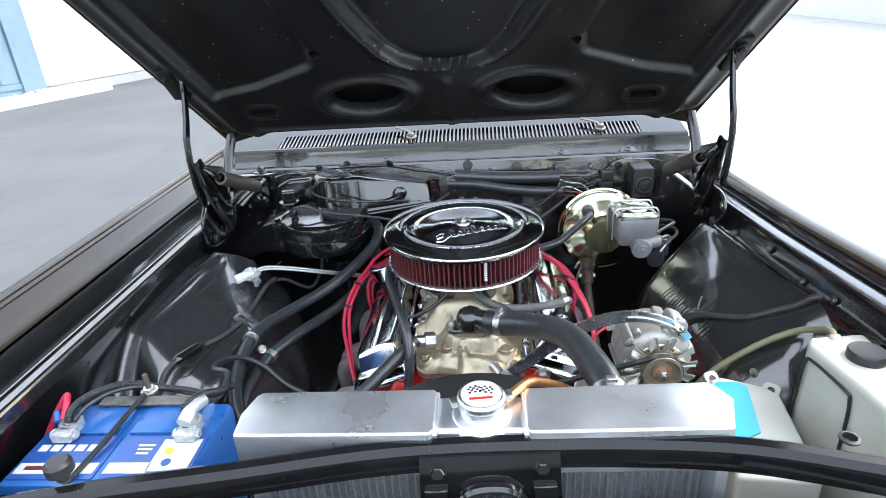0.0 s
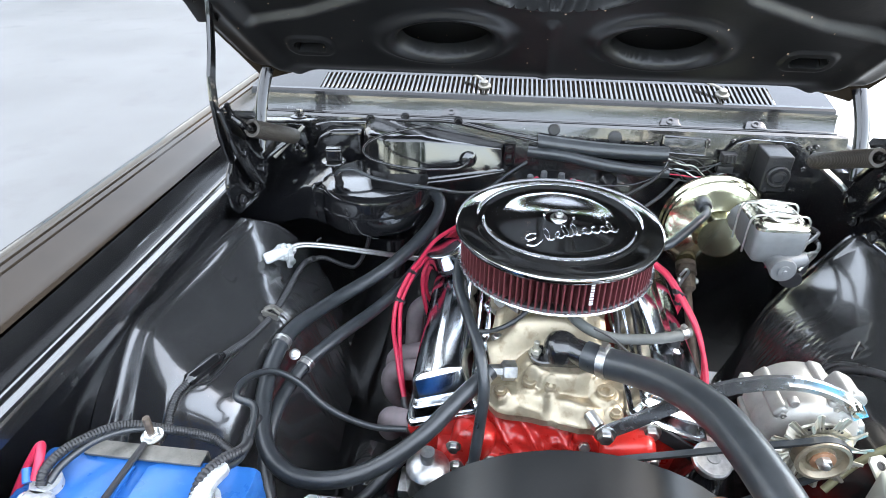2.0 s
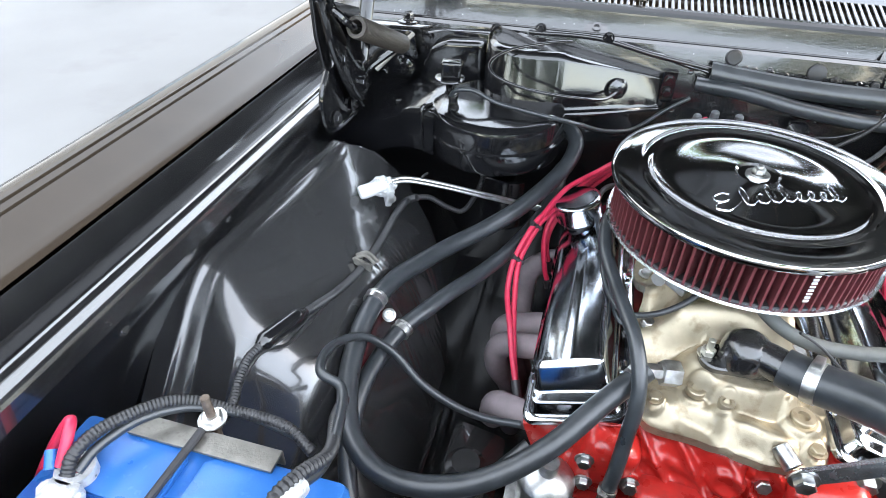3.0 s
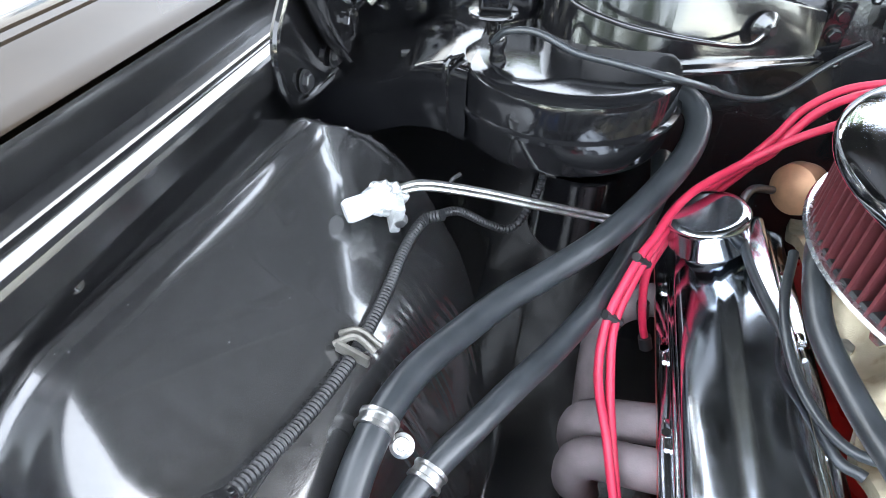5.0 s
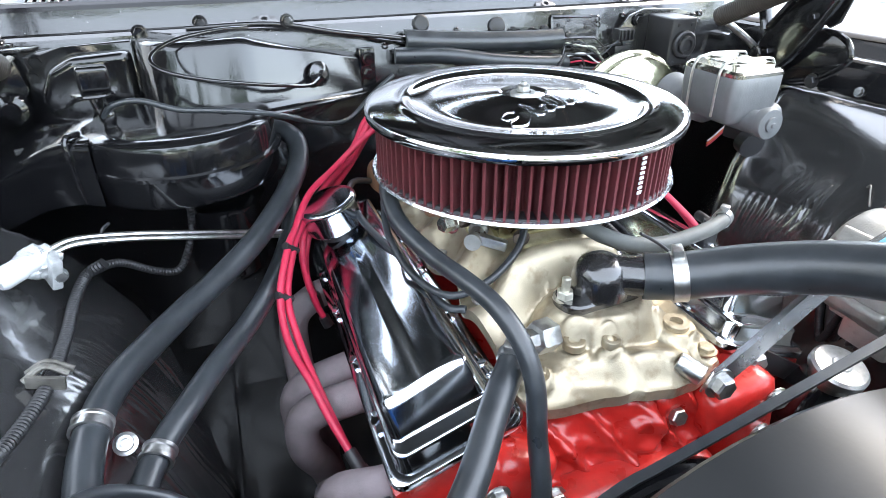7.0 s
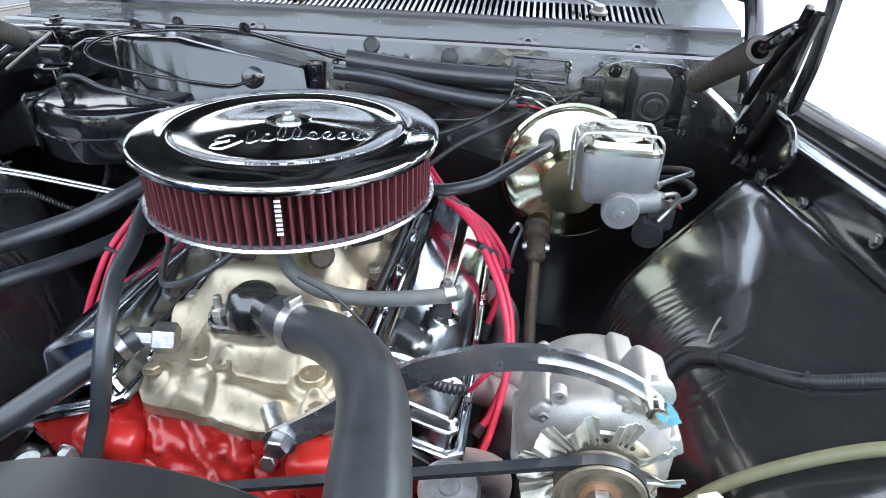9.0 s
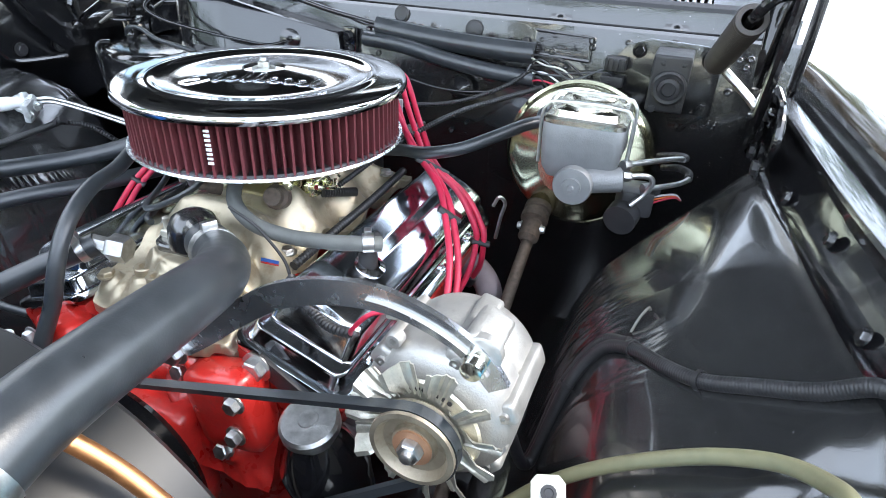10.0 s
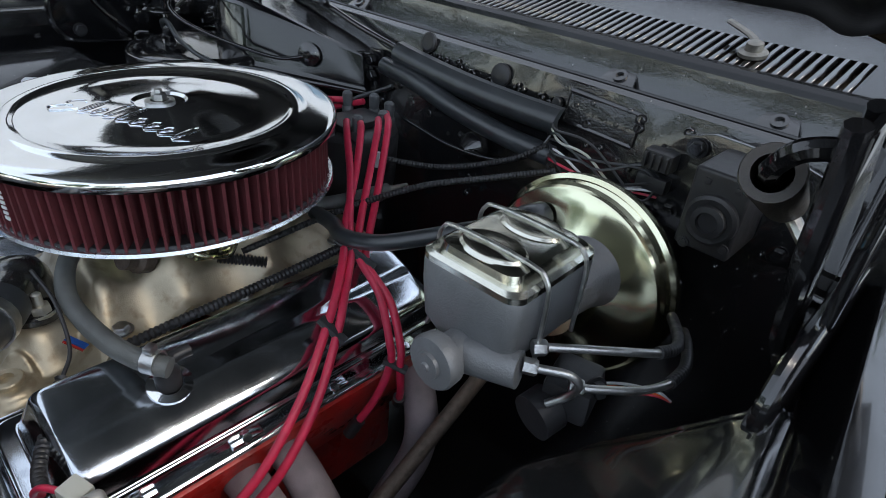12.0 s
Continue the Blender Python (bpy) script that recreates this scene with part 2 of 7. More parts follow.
def prism(bm, pts, m, depth, bev=0.0, seg=2):
    """A flat outline (x, y in the pose m), made depth thick along its z."""
    lo = [bm.verts.new(m @ Vector((x, y, 0))) for x, y in pts]
    hi = [bm.verts.new(m @ Vector((x, y, depth))) for x, y in pts]
    faces = [bm.faces.new(lo[::-1]), bm.faces.new(hi)]
    n = len(pts)
    for k in range(n):
        faces.append(bm.faces.new((lo[k], lo[(k + 1) % n], hi[(k + 1) % n], hi[k])))
    if bev:
        bevelled(bm, list({e for f in faces for e in f.edges}), bev, seg)
    return bm


def sheet(bm, xs, ys, fn, thick=0.0, down=(0, 0, -1)):
    """A grid over xs and ys, bent by fn(x, y), with an optional thickness and closed rim."""
    g = [[bm.verts.new(fn(x, y)) for y in ys] for x in xs]
    for i in range(len(xs) - 1):
        for j in range(len(ys) - 1):
            bm.faces.new((g[i][j], g[i + 1][j], g[i + 1][j + 1], g[i][j + 1]))
    if thick:
        d = Vector(down) * thick
        rim = [g[i][0] for i in range(len(xs))] + [g[-1][j] for j in range(1, len(ys))] + [g[i][-1] for i in range(len(xs) - 2, -1, -1)] + [g[0][j] for j in range(len(ys) - 2, 0, -1)]
        low = [bm.verts.new(v.co + d) for v in rim]
        for k in range(len(rim)):
            k2 = (k + 1) % len(rim)
            bm.faces.new((rim[k2], rim[k], low[k], low[k2]))
    return bm


def bolt(bm, p, d=(0, -1, 0), r=0.008, h=0.007, washer=True, stud=0.0):
    m = frame_z(p, d)
    if washer:
        lathe(bm, [(0, 0), (r * 1.35, 0), (r * 1.35, 0.0018), (0, 0.0018)], m, 14)
    lathe(bm, [(0, 0), (r, 0), (r, h * 0.85), (r * 0.85, h), (0, h)], m, 6)
    if stud:
        lathe(bm, [(r * 0.5, h), (r * 0.5, h + stud), (r * 0.35, h + stud + 0.001), (0, h + stud + 0.001)], m, 10)
    return bm


def band_clamp(bm, p, d, r, w=0.013):
    """A plain spring band with raised edges, round a hose of radius r."""
    lathe(bm, [(r, -w / 2), (r + 0.0026, -w / 2), (r + 0.0026, -w / 2 + 0.003), (r + 0.0014, -w / 2 + 0.004), (r + 0.0014, w / 2 - 0.004), (r + 0.0026, w / 2 - 0.003), (r + 0.0026, w / 2), (r, w / 2), (r, -w / 2)], frame_z(p, d), 24)
    return bm


def ring_clamp(bm, p, d, r, w=0.009):
    """A band clamp with its screw housing, round a hose of radius r."""
    m = frame_z(p, d)
    lathe(bm, [(r, -w / 2), (r + 0.0018, -w / 2), (r + 0.0018, w / 2), (r, w / 2), (r, -w / 2)], m, 20)
    q = m @ Vector((0, r + 0.005, 0))
    mm = m.to_3x3().to_4x4()
    mm.translation = q
    c = bmesh.ops.create_cube(bm, size=1, matrix=mm @ Matrix.Diagonal((0.016, 0.009, 0.010, 1) if r > 0.012 else (0.010, 0.006, 0.008, 1)))
    bevelled(bm, list({e for v in c["verts"] for e in v.link_edges}), 0.0015)
    return bm


def finish(bm, name, material, angle=38.0):
    bmesh.ops.recalc_face_normals(bm, faces=bm.faces)
    me = bpy.data.meshes.new(name)
    bm.to_mesh(me)
    bm.free()
    me.materials.append(material)
    me.polygons.foreach_set("use_smooth", [True] * len(me.polygons))
    me.set_sharp_from_angle(angle=radians(angle))
    return me


def part(name, bm, material, parent=None, label="", angle=38.0):
    ob = new(name, finish(bm, name, material, angle))
    if parent is not None:
        ob.parent = parent
        if parent.type == "EMPTY":
            ob.matrix_parent_inverse = Matrix.Translation(-parent.location)
    return tagged(ob, label) if label else ob


def thing(name, label, category, base=(0, 0, 0), group="", kind=""):
    ob = new(name)
    ob.location = base
    ob.empty_display_size = 0.05
    return tagged(ob, label, category, group, kind)


def single(name, bm, material, label, category, group="", kind="", angle=38.0):
    return tagged(part(name, bm, material, None, "", angle), label, category, group, kind)


def B():
    return bmesh.new()


def smooth(a, b, x):
    t = min(1.0, max(0.0, (x - a) / (b - a)))
    return t * t * (3 - 2 * t)


def lin(a, b, n):
    return [a + (b - a) * k / (n - 1) for k in range(n)]


def curve_at(knots, x):
    """A straight-line table: knots of (x, y)."""
    if x <= knots[0][0]:
        return knots[0][1]
    for (x0, y0), (x1, y1) in zip(knots, knots[1:]):
        if x <= x1:
            return y0 + (y1 - y0) * (x - x0) / (x1 - x0)
    return knots[-1][1]


# ---- yard and building ----
# sun and shade put into the ground colours: pale right, darker left
single("ground", sheet(B(), lin(-60, 60, 13), lin(-50, 70, 13), lambda x, y: Vector((x, y, 0))), CONCRETE, "pale grey concrete yard round the parked car, light for the sunlit side", "ground", kind="structure")

single("driveway", sheet(B(), lin(-30, 0.9, 9), lin(-28, 40, 15), lambda x, y: Vector((x, y, 0.006)), 0.006), ASPHALT, "mid-grey asphalt driveway beside the car, darker for the shaded side", "driveway", kind="structure")

WALL_DIR = Vector((0.406, 0.914, 0)).normalized()
WALL_N = Vector((WALL_DIR.y, -WALL_DIR.x, 0))
WALL_0 = Vector((-7.62, 10.13, 0))


def wall_pose(s, off, z):
    m = Matrix((WALL_DIR, WALL_N, Vector((0, 0, 1)))).transposed().to_4x4()
    m.translation = WALL_0 + WALL_DIR * s + WALL_N * off + Vector((0, 0, z))
    return m


def wall_box(bm, s0, s1, o0, o1, z0, z1, bev=0.004):
    m = wall_pose((s0 + s1) / 2, (o0 + o1) / 2, (z0 + z1) / 2) @ Matrix.Diagonal((s1 - s0, o1 - o0, z1 - z0, 1))
    c = bmesh.ops.create_cube(bm, size=1, matrix=m)
    bevelled(bm, list({e for v in c["verts"] for e in v.link_edges}), bev, 1)
    return bm


building = thing("building", "white clapboard building with a blue-grey door beside the yard", "building", tuple(WALL_0), kind="structure")
# unseen upper wall added up to 7.4 m to block bright sky in reflections
part("wall", wall_box(B(), -22, 14, -8, -0.03, 0, 7.4), SIDING, building)
for k in range(38):
    bm = B()
    prism(bm, [(0, 0), (0.022, 0), (0.006, 0.185), (0, 0.185)], wall_pose(0.14, 0, 0.19 + 0.18 * k) @ Matrix(((0, 0, 1, 0), (1, 0, 0, 0), (0, 1, 0, 0), (0, 0, 0, 1))), 13.8)
    part("clapboard", bm, SIDING, building)
part("plinth", wall_box(B(), 0.1, 14, -0.02, 0.05, 0.0, 0.16), CONCRETE, building)
door = part("door", wall_box(B(), -1.75, -0.28, -0.02, 0.03, 0.12, 2.7), BLUEGREY, building, "blue-grey boarded door")
for k in range(5):
    part("door_board", wall_box(B(), -1.74 + 0.29 * k, -1.46 + 0.29 * k, 0.03, 0.042, 0.32, 2.68), BLUEGREY, door)
part("door_rail", wall_box(B(), -1.75, -0.28, 0.03, 0.055, 0.22, 0.31), BLUEGREY, door)
part("corner_post", wall_box(B(), -0.28, 0.1, -0.02, 0.09, 0.0, 2.9), BLUEGREY, building)
part("pillar", wall_box(B(), -2.6, -1.75, -0.02, 0.25, 0.0, 4.0), BLUEGREY, building)
single("kerb_step", wall_box(B(), -1.55, 0.95, 0.0, 0.62, 0, 0.13, 0.01), SIDING, "white painted concrete step with a gravel strip", "step", kind="structure")
bm = B()
rnd = random.Random(4)
for k in range(120):
    q = wall_pose(rnd.uniform(-1.5, 0.1), rnd.uniform(0.08, 0.35), 0.13 + rnd.uniform(0, 0.03)) @ Matrix.Diagonal((rnd.uniform(0.02, 0.05), rnd.uniform(0.02, 0.04), 0.02, 1))
    bmesh.ops.create_icosphere(bm, subdivisions=1, radius=1, matrix=q)
single("gravel", bm, GRAVEL, "pale gravel strip along the foot of the door", "gravel", kind="stuff")
# invented wall: closes the yard and fills the right side with white
bm = B()
box(bm, (9.0, 6, 0.7), (0.3, 44, 1.4), bev=0.01)
single("boundary_wall", bm, SIDING, "low white wall added to keep the right-hand background bright", "wall", kind="structure")

# unseen trees round the yard, added so paint and chrome reflect dark green
rnd = random.Random(17)
# the last row, in front of the car, only dims the firewall's reflections
SPOTS = [(-13.0, -13 + 3.2 * k, 6.8) for k in range(7)] + [(-2.5 + 2.6 * k, 15.5, 8.5) for k in range(4)] + [(-9.0 + 3.0 * k, -14.0, 4.9) for k in range(8)]
for tx, ty, th in SPOTS:
    tx, ty, th = tx + rnd.uniform(-1, 1), ty + rnd.uniform(-1, 1), th * rnd.uniform(0.85, 1.15)
    tree = thing("tree", "leafy green tree out of view, added for its dark reflection", "tree", (tx, ty, 0), "trees by the yard")
    part("trunk", tube(B(), [(tx, ty, -0.1), (tx + 0.1, ty, th * 0.3), (tx - 0.1, ty + 0.1, th * 0.65)], lambda t: 0.17 - 0.11 * t, 8), BARK, tree)
    for j in range(4):
        a = rnd.uniform(0, 6.28)
        part("limb", tube(B(), [(tx, ty, th * (0.3 + 0.07 * j)), (tx + 0.6 * math.cos(a), ty + 0.6 * math.sin(a), th * (0.45 + 0.08 * j)), (tx + 1.1 * math.cos(a), ty + 1.1 * math.sin(a), th * (0.58 + 0.09 * j))], lambda t: 0.07 - 0.05 * t, 6), BARK, tree)
    bm = B()
    clumps = [(Vector((tx + rnd.gauss(0, 1.1), ty + rnd.gauss(0, 1.1), th * rnd.uniform(0.38, 0.95))), rnd.uniform(0.5, 1.0)) for j in range(16)]
    for j in range(1500):
        c, r = rnd.choice(clumps)
        d = Vector((rnd.gauss(0, 1), rnd.gauss(0, 1), rnd.gauss(0, 1))).normalized()
        q = c + d * r * rnd.uniform(0.5, 1.0)
        n = (d + Vector((rnd.gauss(0, 0.5), rnd.gauss(0, 0.5), rnd.gauss(0, 0.5)))).normalized()
        u = n.orthogonal().normalized() * rnd.uniform(0.10, 0.20)
        w = n.cross(u) * 0.55
        bm.faces.new([bm.verts.new(q - u), bm.verts.new(q + w), bm.verts.new(q + u), bm.verts.new(q - w)])
    part("crown", bm, LEAF, tree)

# ---- car body ----
car = thing("car", "black and dark brown classic car with its hood raised", "car", (0, 1.2, 0))
HN0, HD, HN = Vector((0, 1.497, 1.187)), Vector((0, -0.652, 0.758)), Vector((0, 0.758, 0.652))


def hood_point(x, v, out=0.0):
    return HN0 + HD * v + HN * out + Vector((x, 0, 0))


def hood_half(v):
    return 0.642 + 0.27 * max(v, -0.13)


def hood_relief(x, v):
    a = abs(x)
    hw = hood_half(v)
    d = 0.0
    # recessed middle panel, U-shaped at its rear
    w = curve_at([(0.118, 0.0), (0.128, 0.07), (0.145, 0.105), (0.18, 0.14), (0.24, 0.175), (0.30, 0.205), (0.6, 0.30), (1.2, 0.36)], v)
    if v > 0.118:
        d += 0.030 * smooth(-0.006, 0.020, w - a) - 0.005 * math.exp(-((w - a + 0.012) / 0.010) ** 2)
    # side panels
    inner = curve_at([(0.06, 0.30), (0.2, 0.285), (0.34, 0.33), (0.7, 0.40)], v)
    foot = curve_at([(0.25, 0.16), (0.34, 0.125), (0.45, 0.08), (0.56, 0.055)], a)
    d += 0.016 * smooth(0.0, 0.018, v - foot) * smooth(0.0, 0.03, a - inner) * smooth(0.0, 0.02, hw - 0.085 - a)
    # rolled side rail
    d -= 0.014 * math.exp(-((a - (hw - 0.075)) / 0.022) ** 2)
    d += 0.010 * smooth(hw - 0.02, hw, a)
    # oval openings with a swollen rim
    e = math.hypot((a - 0.197) / 0.088, (v - 0.036 + (a - 0.197) * 0.05) / 0.049)
    d -= 0.012 * math.exp(-((e - 1.28) / 0.22) ** 2)
    d += 0.022 * smooth(1.06, 0.96, e) if e < 1.06 else 0.0
    # slots and pierced holes
    s = max(abs(a - 0.465) - 0.022, 0) ** 2 + max(abs(v) - 0.004, 0) ** 2
    d += 0.03 if s < 0.0085 ** 2 else 0.0
    d -= 0.004 * smooth(0.02, 0.012, abs(math.sqrt(s) - 0.0085)) if s >= 0.0085 ** 2 else 0.0
    if math.hypot(a - 0.285, v - 0.187) < 0.0095:
        d += 0.02
    # middle crease and rear lip
    d -= 0.004 * math.exp(-(x / 0.012) ** 2) * smooth(0.10, 0.07, v)
    d += 0.035 * smooth(-0.055, -0.14, v)
    return d


bm = B()
vs = lin(-0.128, 0.22, 118) + lin(0.23, 1.08, 44)
cols = lin(-1, 1, 331)
sheet(bm, cols, vs, lambda c, v: hood_point(c * hood_half(v), v, hood_relief(c * hood_half(v), v)))
for f in list(bm.faces):
    c = f.calc_center_median()
    v = (c - HN0).dot(HD)
    a = abs(c.x)
    e = math.hypot((a - 0.197) / 0.088, (v - 0.036 + (a - 0.197) * 0.05) / 0.049)
    s = max(abs(a - 0.465) - 0.022, 0) ** 2 + max(abs(v) - 0.004, 0) ** 2
    if e < 0.96 or s < 0.0075 ** 2:
        bm.faces.remove(f)
for vert in bm.verts:
    if vert.is_boundary and vert.link_faces:
        v = (vert.co - HN0).dot(HD)
        a = abs(vert.co.x)
        da, dv = (a - 0.197) / 0.088, (v - 0.036 + (a - 0.197) * 0.05) / 0.049
        e = math.hypot(da, dv)
        if 0.8 < e < 1.15:
            a2 = 0.197 + 0.088 * da * 0.96 / e
            v2 = 0.036 + 0.049 * dv * 0.96 / e - (a2 - 0.197) * 0.05
            vert.co = hood_point(math.copysign(a2, vert.co.x), v2, 0.024)
hood = part("hood", bm, HOODM, car, "raised hood with a dusty black inner frame", 50)
bm = B()
sheet(bm, lin(-1, 1, 15), lin(-0.14, 1.1, 15), lambda c, v: hood_point(c * (hood_half(v) + 0.006), v, 0.062 - 0.05 * abs(c) ** 6), 0.002, (0, -0.6, -0.6))
part("hood_skin", bm, BROWN, hood, "brown outer skin")
# black sheet added inside the outer skin so the openings look dark
bm = B()
sheet(bm, lin(-1, 1, 9), lin(-0.12, 1.06, 9), lambda c, v: hood_point(c * (hood_half(v) - 0.03), v, 0.050), 0.002, (0, 0.6, 0.6))
part("inner_skin", bm, HOODM, hood)
for sx in (-1, 1):
    bm = B()
    c = hood_point(sx * 0.637, 0.15)
    m = Matrix((Vector((1, 0, 0)), HD, -HN)).transposed().to_4x4()
    m.translation = c
    prism(bm, [(-0.022, -0.075), (0.018, -0.075), (0.022, 0.022), (-0.022, 0.022)], m, 0.011, 0.003)
    lathe(bm, [(0, 0.011), (0.013, 0.011), (0.014, 0.017), (0.009, 0.019), (0.009, 0.025), (0, 0.026)], m, 16)
    part("hood_bumper", bm, HOODM, hood)

# fenders, their gutters and inner aprons
for sx, side in ((-1, "left"), (1, "right")):
    off = 0.015 if sx < 0 else 0.060
    goff = 0.0 if sx < 0 else 0.060

    def tap(y):
        return 0.0 if sx < 0 else -0.15 * (min(max(y, 0.3), 1.2) - 1.2) - 0.10 * (min(max(y, 1.2), 2.0) - 1.2) - 0.15 * (min(max(y, 1.6), 2.2) - 1.6)

    outer = [(0.681, 0.963), (0.690, 0.969), (0.700, 0.970), (0.730, 0.979), (0.748, 0.984), (0.7505, 0.9815), (0.753, 0.985), (0.762, 0.987), (0.7645, 0.9845), (0.767, 0.988), (0.780, 0.990), (0.800, 0.984), (0.825, 0.962), (0.850, 0.92), (0.868, 0.85), (0.880, 0.72), (0.872, 0.50), (0.86, 0.32)]
    if sx > 0:
        outer = [(0.648, 0.962), (0.653, 0.967), (0.664, 0.969), (0.680, 0.970), (0.689, 0.967), (0.696, 0.958), (0.706, 0.940), (0.725, 0.90), (0.75, 0.82), (0.765, 0.70), (0.768, 0.50), (0.76, 0.32)]
    bm = B()
    sheet(bm, list(range(len(outer))), lin(0.18, 2.6, 49), lambda i, y: Vector((sx * (outer[i][0] + off + tap(y)), y, outer[i][1] + 0.004 - 0.02 * max(0, 0.75 - y))))
    part("fender", bm, BROWN, car, "dark brown front fender")
    gut = [(0.612, 0.915), (0.611, 0.938), (0.6125, 0.942), (0.616, 0.944), (0.628, 0.9445), (0.631, 0.9435), (0.633, 0.938), (0.637, 0.937), (0.640, 0.9385), (0.642, 0.941), (0.646, 0.941), (0.648, 0.9385), (0.651, 0.928), (0.660, 0.915), (0.684, 0.912), (0.692, 0.925), (0.696, 0.962)]
    bm = B()
    if sx > 0:
        gut = [(0.612, 0.915), (0.611, 0.938), (0.6125, 0.942), (0.616, 0.9435), (0.634, 0.945), (0.636, 0.943), (0.638, 0.936), (0.643, 0.935), (0.645, 0.940), (0.647, 0.960), (0.650, 0.9655)]
    sheet(bm, list(range(len(gut))), lin(0.45, 1.72, 27), lambda i, y: Vector((sx * (gut[i][0] + goff + tap(y)), y, gut[i][1])))
    part("hood_gutter", bm, GUTTER, car, "glossy black hood gutter", 20)
    bm = B()
    ap = [(0.613, 0.93), (0.622, 0.90), (0.640, 0.86), (0.66, 0.80), (0.675, 0.60), (0.68, 0.30)]
    if sx > 0:
        ap = [(0.612, 0.93), (0.607, 0.918), (0.600, 0.905), (0.592, 0.892), (0.590, 0.87), (0.60, 0.75), (0.61, 0.50), (0.62, 0.30)]
    sheet(bm, list(range(len(ap))), lin(0.45, 1.66, 20), lambda i, y: Vector((sx * (ap[i][0] + goff + tap(y) + 0.003 * noise.noise(Vector((i * 0.5, y * 6, sx)))), y, ap[i][1])))
    apron = part("fender_apron", bm, GLOSS, car, "satin black inner fender apron")
    for y, z in ((0.86, 0.885), (0.98, 0.905), (1.06, 0.90), (1.18, 0.915), (1.3, 0.90)):
        part("bolt", bolt(B(), (sx * (goff + tap(y) + (0.618 + 0.35 * (0.925 - z) if sx < 0 else 0.610 - 0.50 * (0.93 - z))), y, z), (-sx, 0, 0.3), 0.006, 0.005), SATIN, apron)


MID = 0.03  # the car's middle line


def crease_at(y, sx):
    return 0.653 - 0.08 * (y - 1.02) if sx < 0 else 0.640 - 0.16 * (y - 1.09)


def well_z(c, y, sx):
    """Height of the wheel housing, c metres out from the car's middle line."""
    w = crease_at(y, sx) - c
    ridge = curve_at([(1.00, 0.165), (1.127, 0.134), (1.173, 0.120), (1.231, 0.092), (1.29, 0.060), (1.342, 0.020), (1.37, 0.0)], y) if sx < 0 else max(0.0, 0.43 * (1.380 - y))
    k = 0.020 if sx < 0 else 0.022
    fold = k * math.log1p(math.exp(min(30.0, (w - ridge) / k)))
    if sx < 0:
        strip = 0.006 * math.log1p(math.exp(min(30.0, (w - 0.026) / 0.006)))
        z = 0.876 - 0.12 * max(w, -0.004) - (0.40 + 0.9 * max(0.0, 1.15 - y)) * strip - 0.40 * fold - 16 * max(0.0, w - 0.16) ** 2
    else:
        z = 0.884 - (0.55 + 1.2 * max(0.0, 1.2 - y)) * max(w, -0.004) - 0.34 * fold - 18 * max(0.0, w - 0.15) ** 2
    u = c - MID
    if sx < 0:
        yr = curve_at([(0.35, 1.21), (0.37, 1.255), (0.40, 1.313), (0.442, 1.356), (0.485, 1.385), (0.518, 1.394), (0.548, 1.389), (0.60, 1.352), (0.66, 1.34)], u)
        yf = curve_at([(0.35, 0.99), (0.46, 0.950), (0.55, 0.965), (0.60, 1.005), (0.66, 1.005)], u)
    else:
        yr = curve_at([(0.35, 1.31), (0.45, 1.375), (0.55, 1.42), (0.64, 1.44)], u)
        yf = curve_at([(0.35, 0.99), (0.46, 0.940), (0.55, 0.945), (0.60, 0.985), (0.66, 0.98)], u)
    back = max(0.0, y - yr + 0.02)
    front = max(0.0, yf + 0.02 - y)
    bend, end = (7.0, 0.078) if sx < 0 else (13.0, 0.06)
    z += -30 * min(back, 0.02) ** 2 - 2.6 * max(0.0, back - 0.03) - bend * min(front, end) ** 2 - 2 * bend * end * max(0.0, front - end)
    # beaded seam along the outer crease, soft swage along the ridge
    z += (0.005 if sx < 0 else 0.003) * math.exp(-(w / 0.006) ** 2) * smooth(1.40, 1.34, y) + (0.002 if sx < 0 else 0.006) * math.exp(-((w - ridge) / (0.025 if sx < 0 else 0.035)) ** 2) * smooth(1.05, 1.15, y)
    # hammered wrinkles on the inner shoulder
    z += 0.0036 * math.sin(y * 520 + 9 * noise.noise(Vector((c * 26, y * 12, sx)))) * max(0.0, 0.35 + 1.4 * noise.noise(Vector((c * 18, y * 30, 7 + sx)))) * math.exp(-((w - (0.215 if sx < 0 else 0.175)) / 0.038) ** 2) * smooth(1.06, 1.12, y) * smooth(1.33, 1.26, y)
    z += 0.003 * noise.noise(Vector((c * 7, y * 6, 3 * sx)))
    return max(z, 0.37)


for sx in (-1, 1):
    bm = B()
    sheet(bm, lin(0.375, 0.690, 95), lin(0.70, 1.52, 290), lambda c, y: Vector((MID + sx * (c + 0.012 * smooth(0.8, 0.5, well_z(c, y, sx))), y, well_z(c, y, sx))))
    part("wheel_housing", bm, SATIN if sx < 0 else HOUSING, car, "dusty satin black inner wheel housing" if sx < 0 else "polished black inner wheel housing", 60)
    part("frame_rail", box(B(), (sx * 0.40, 1.0, 0.36), (0.09, 1.8, 0.14), bev=0.01), SATIN, car)
    part("front_panel", box(B(), (sx * 0.47, 0.545, 0.60), (0.40, 0.02, 0.56), bev=0.004), SATIN, car)
bm = B()
sheet(bm, lin(-0.86, 0.95, 13), [(0.28, 0.34), (0.20, 0.42), (0.17, 0.60), (0.18, 0.78), (0.22, 0.86), (0.34, 0.885), (0.50, 0.885)], lambda x, p: Vector((x, p[0] + 0.05 * ((x - 0.04) / 0.9) ** 4, p[1])), 0.004, (0, 1, 0))
part("nose_panel", bm, BROWN, car)
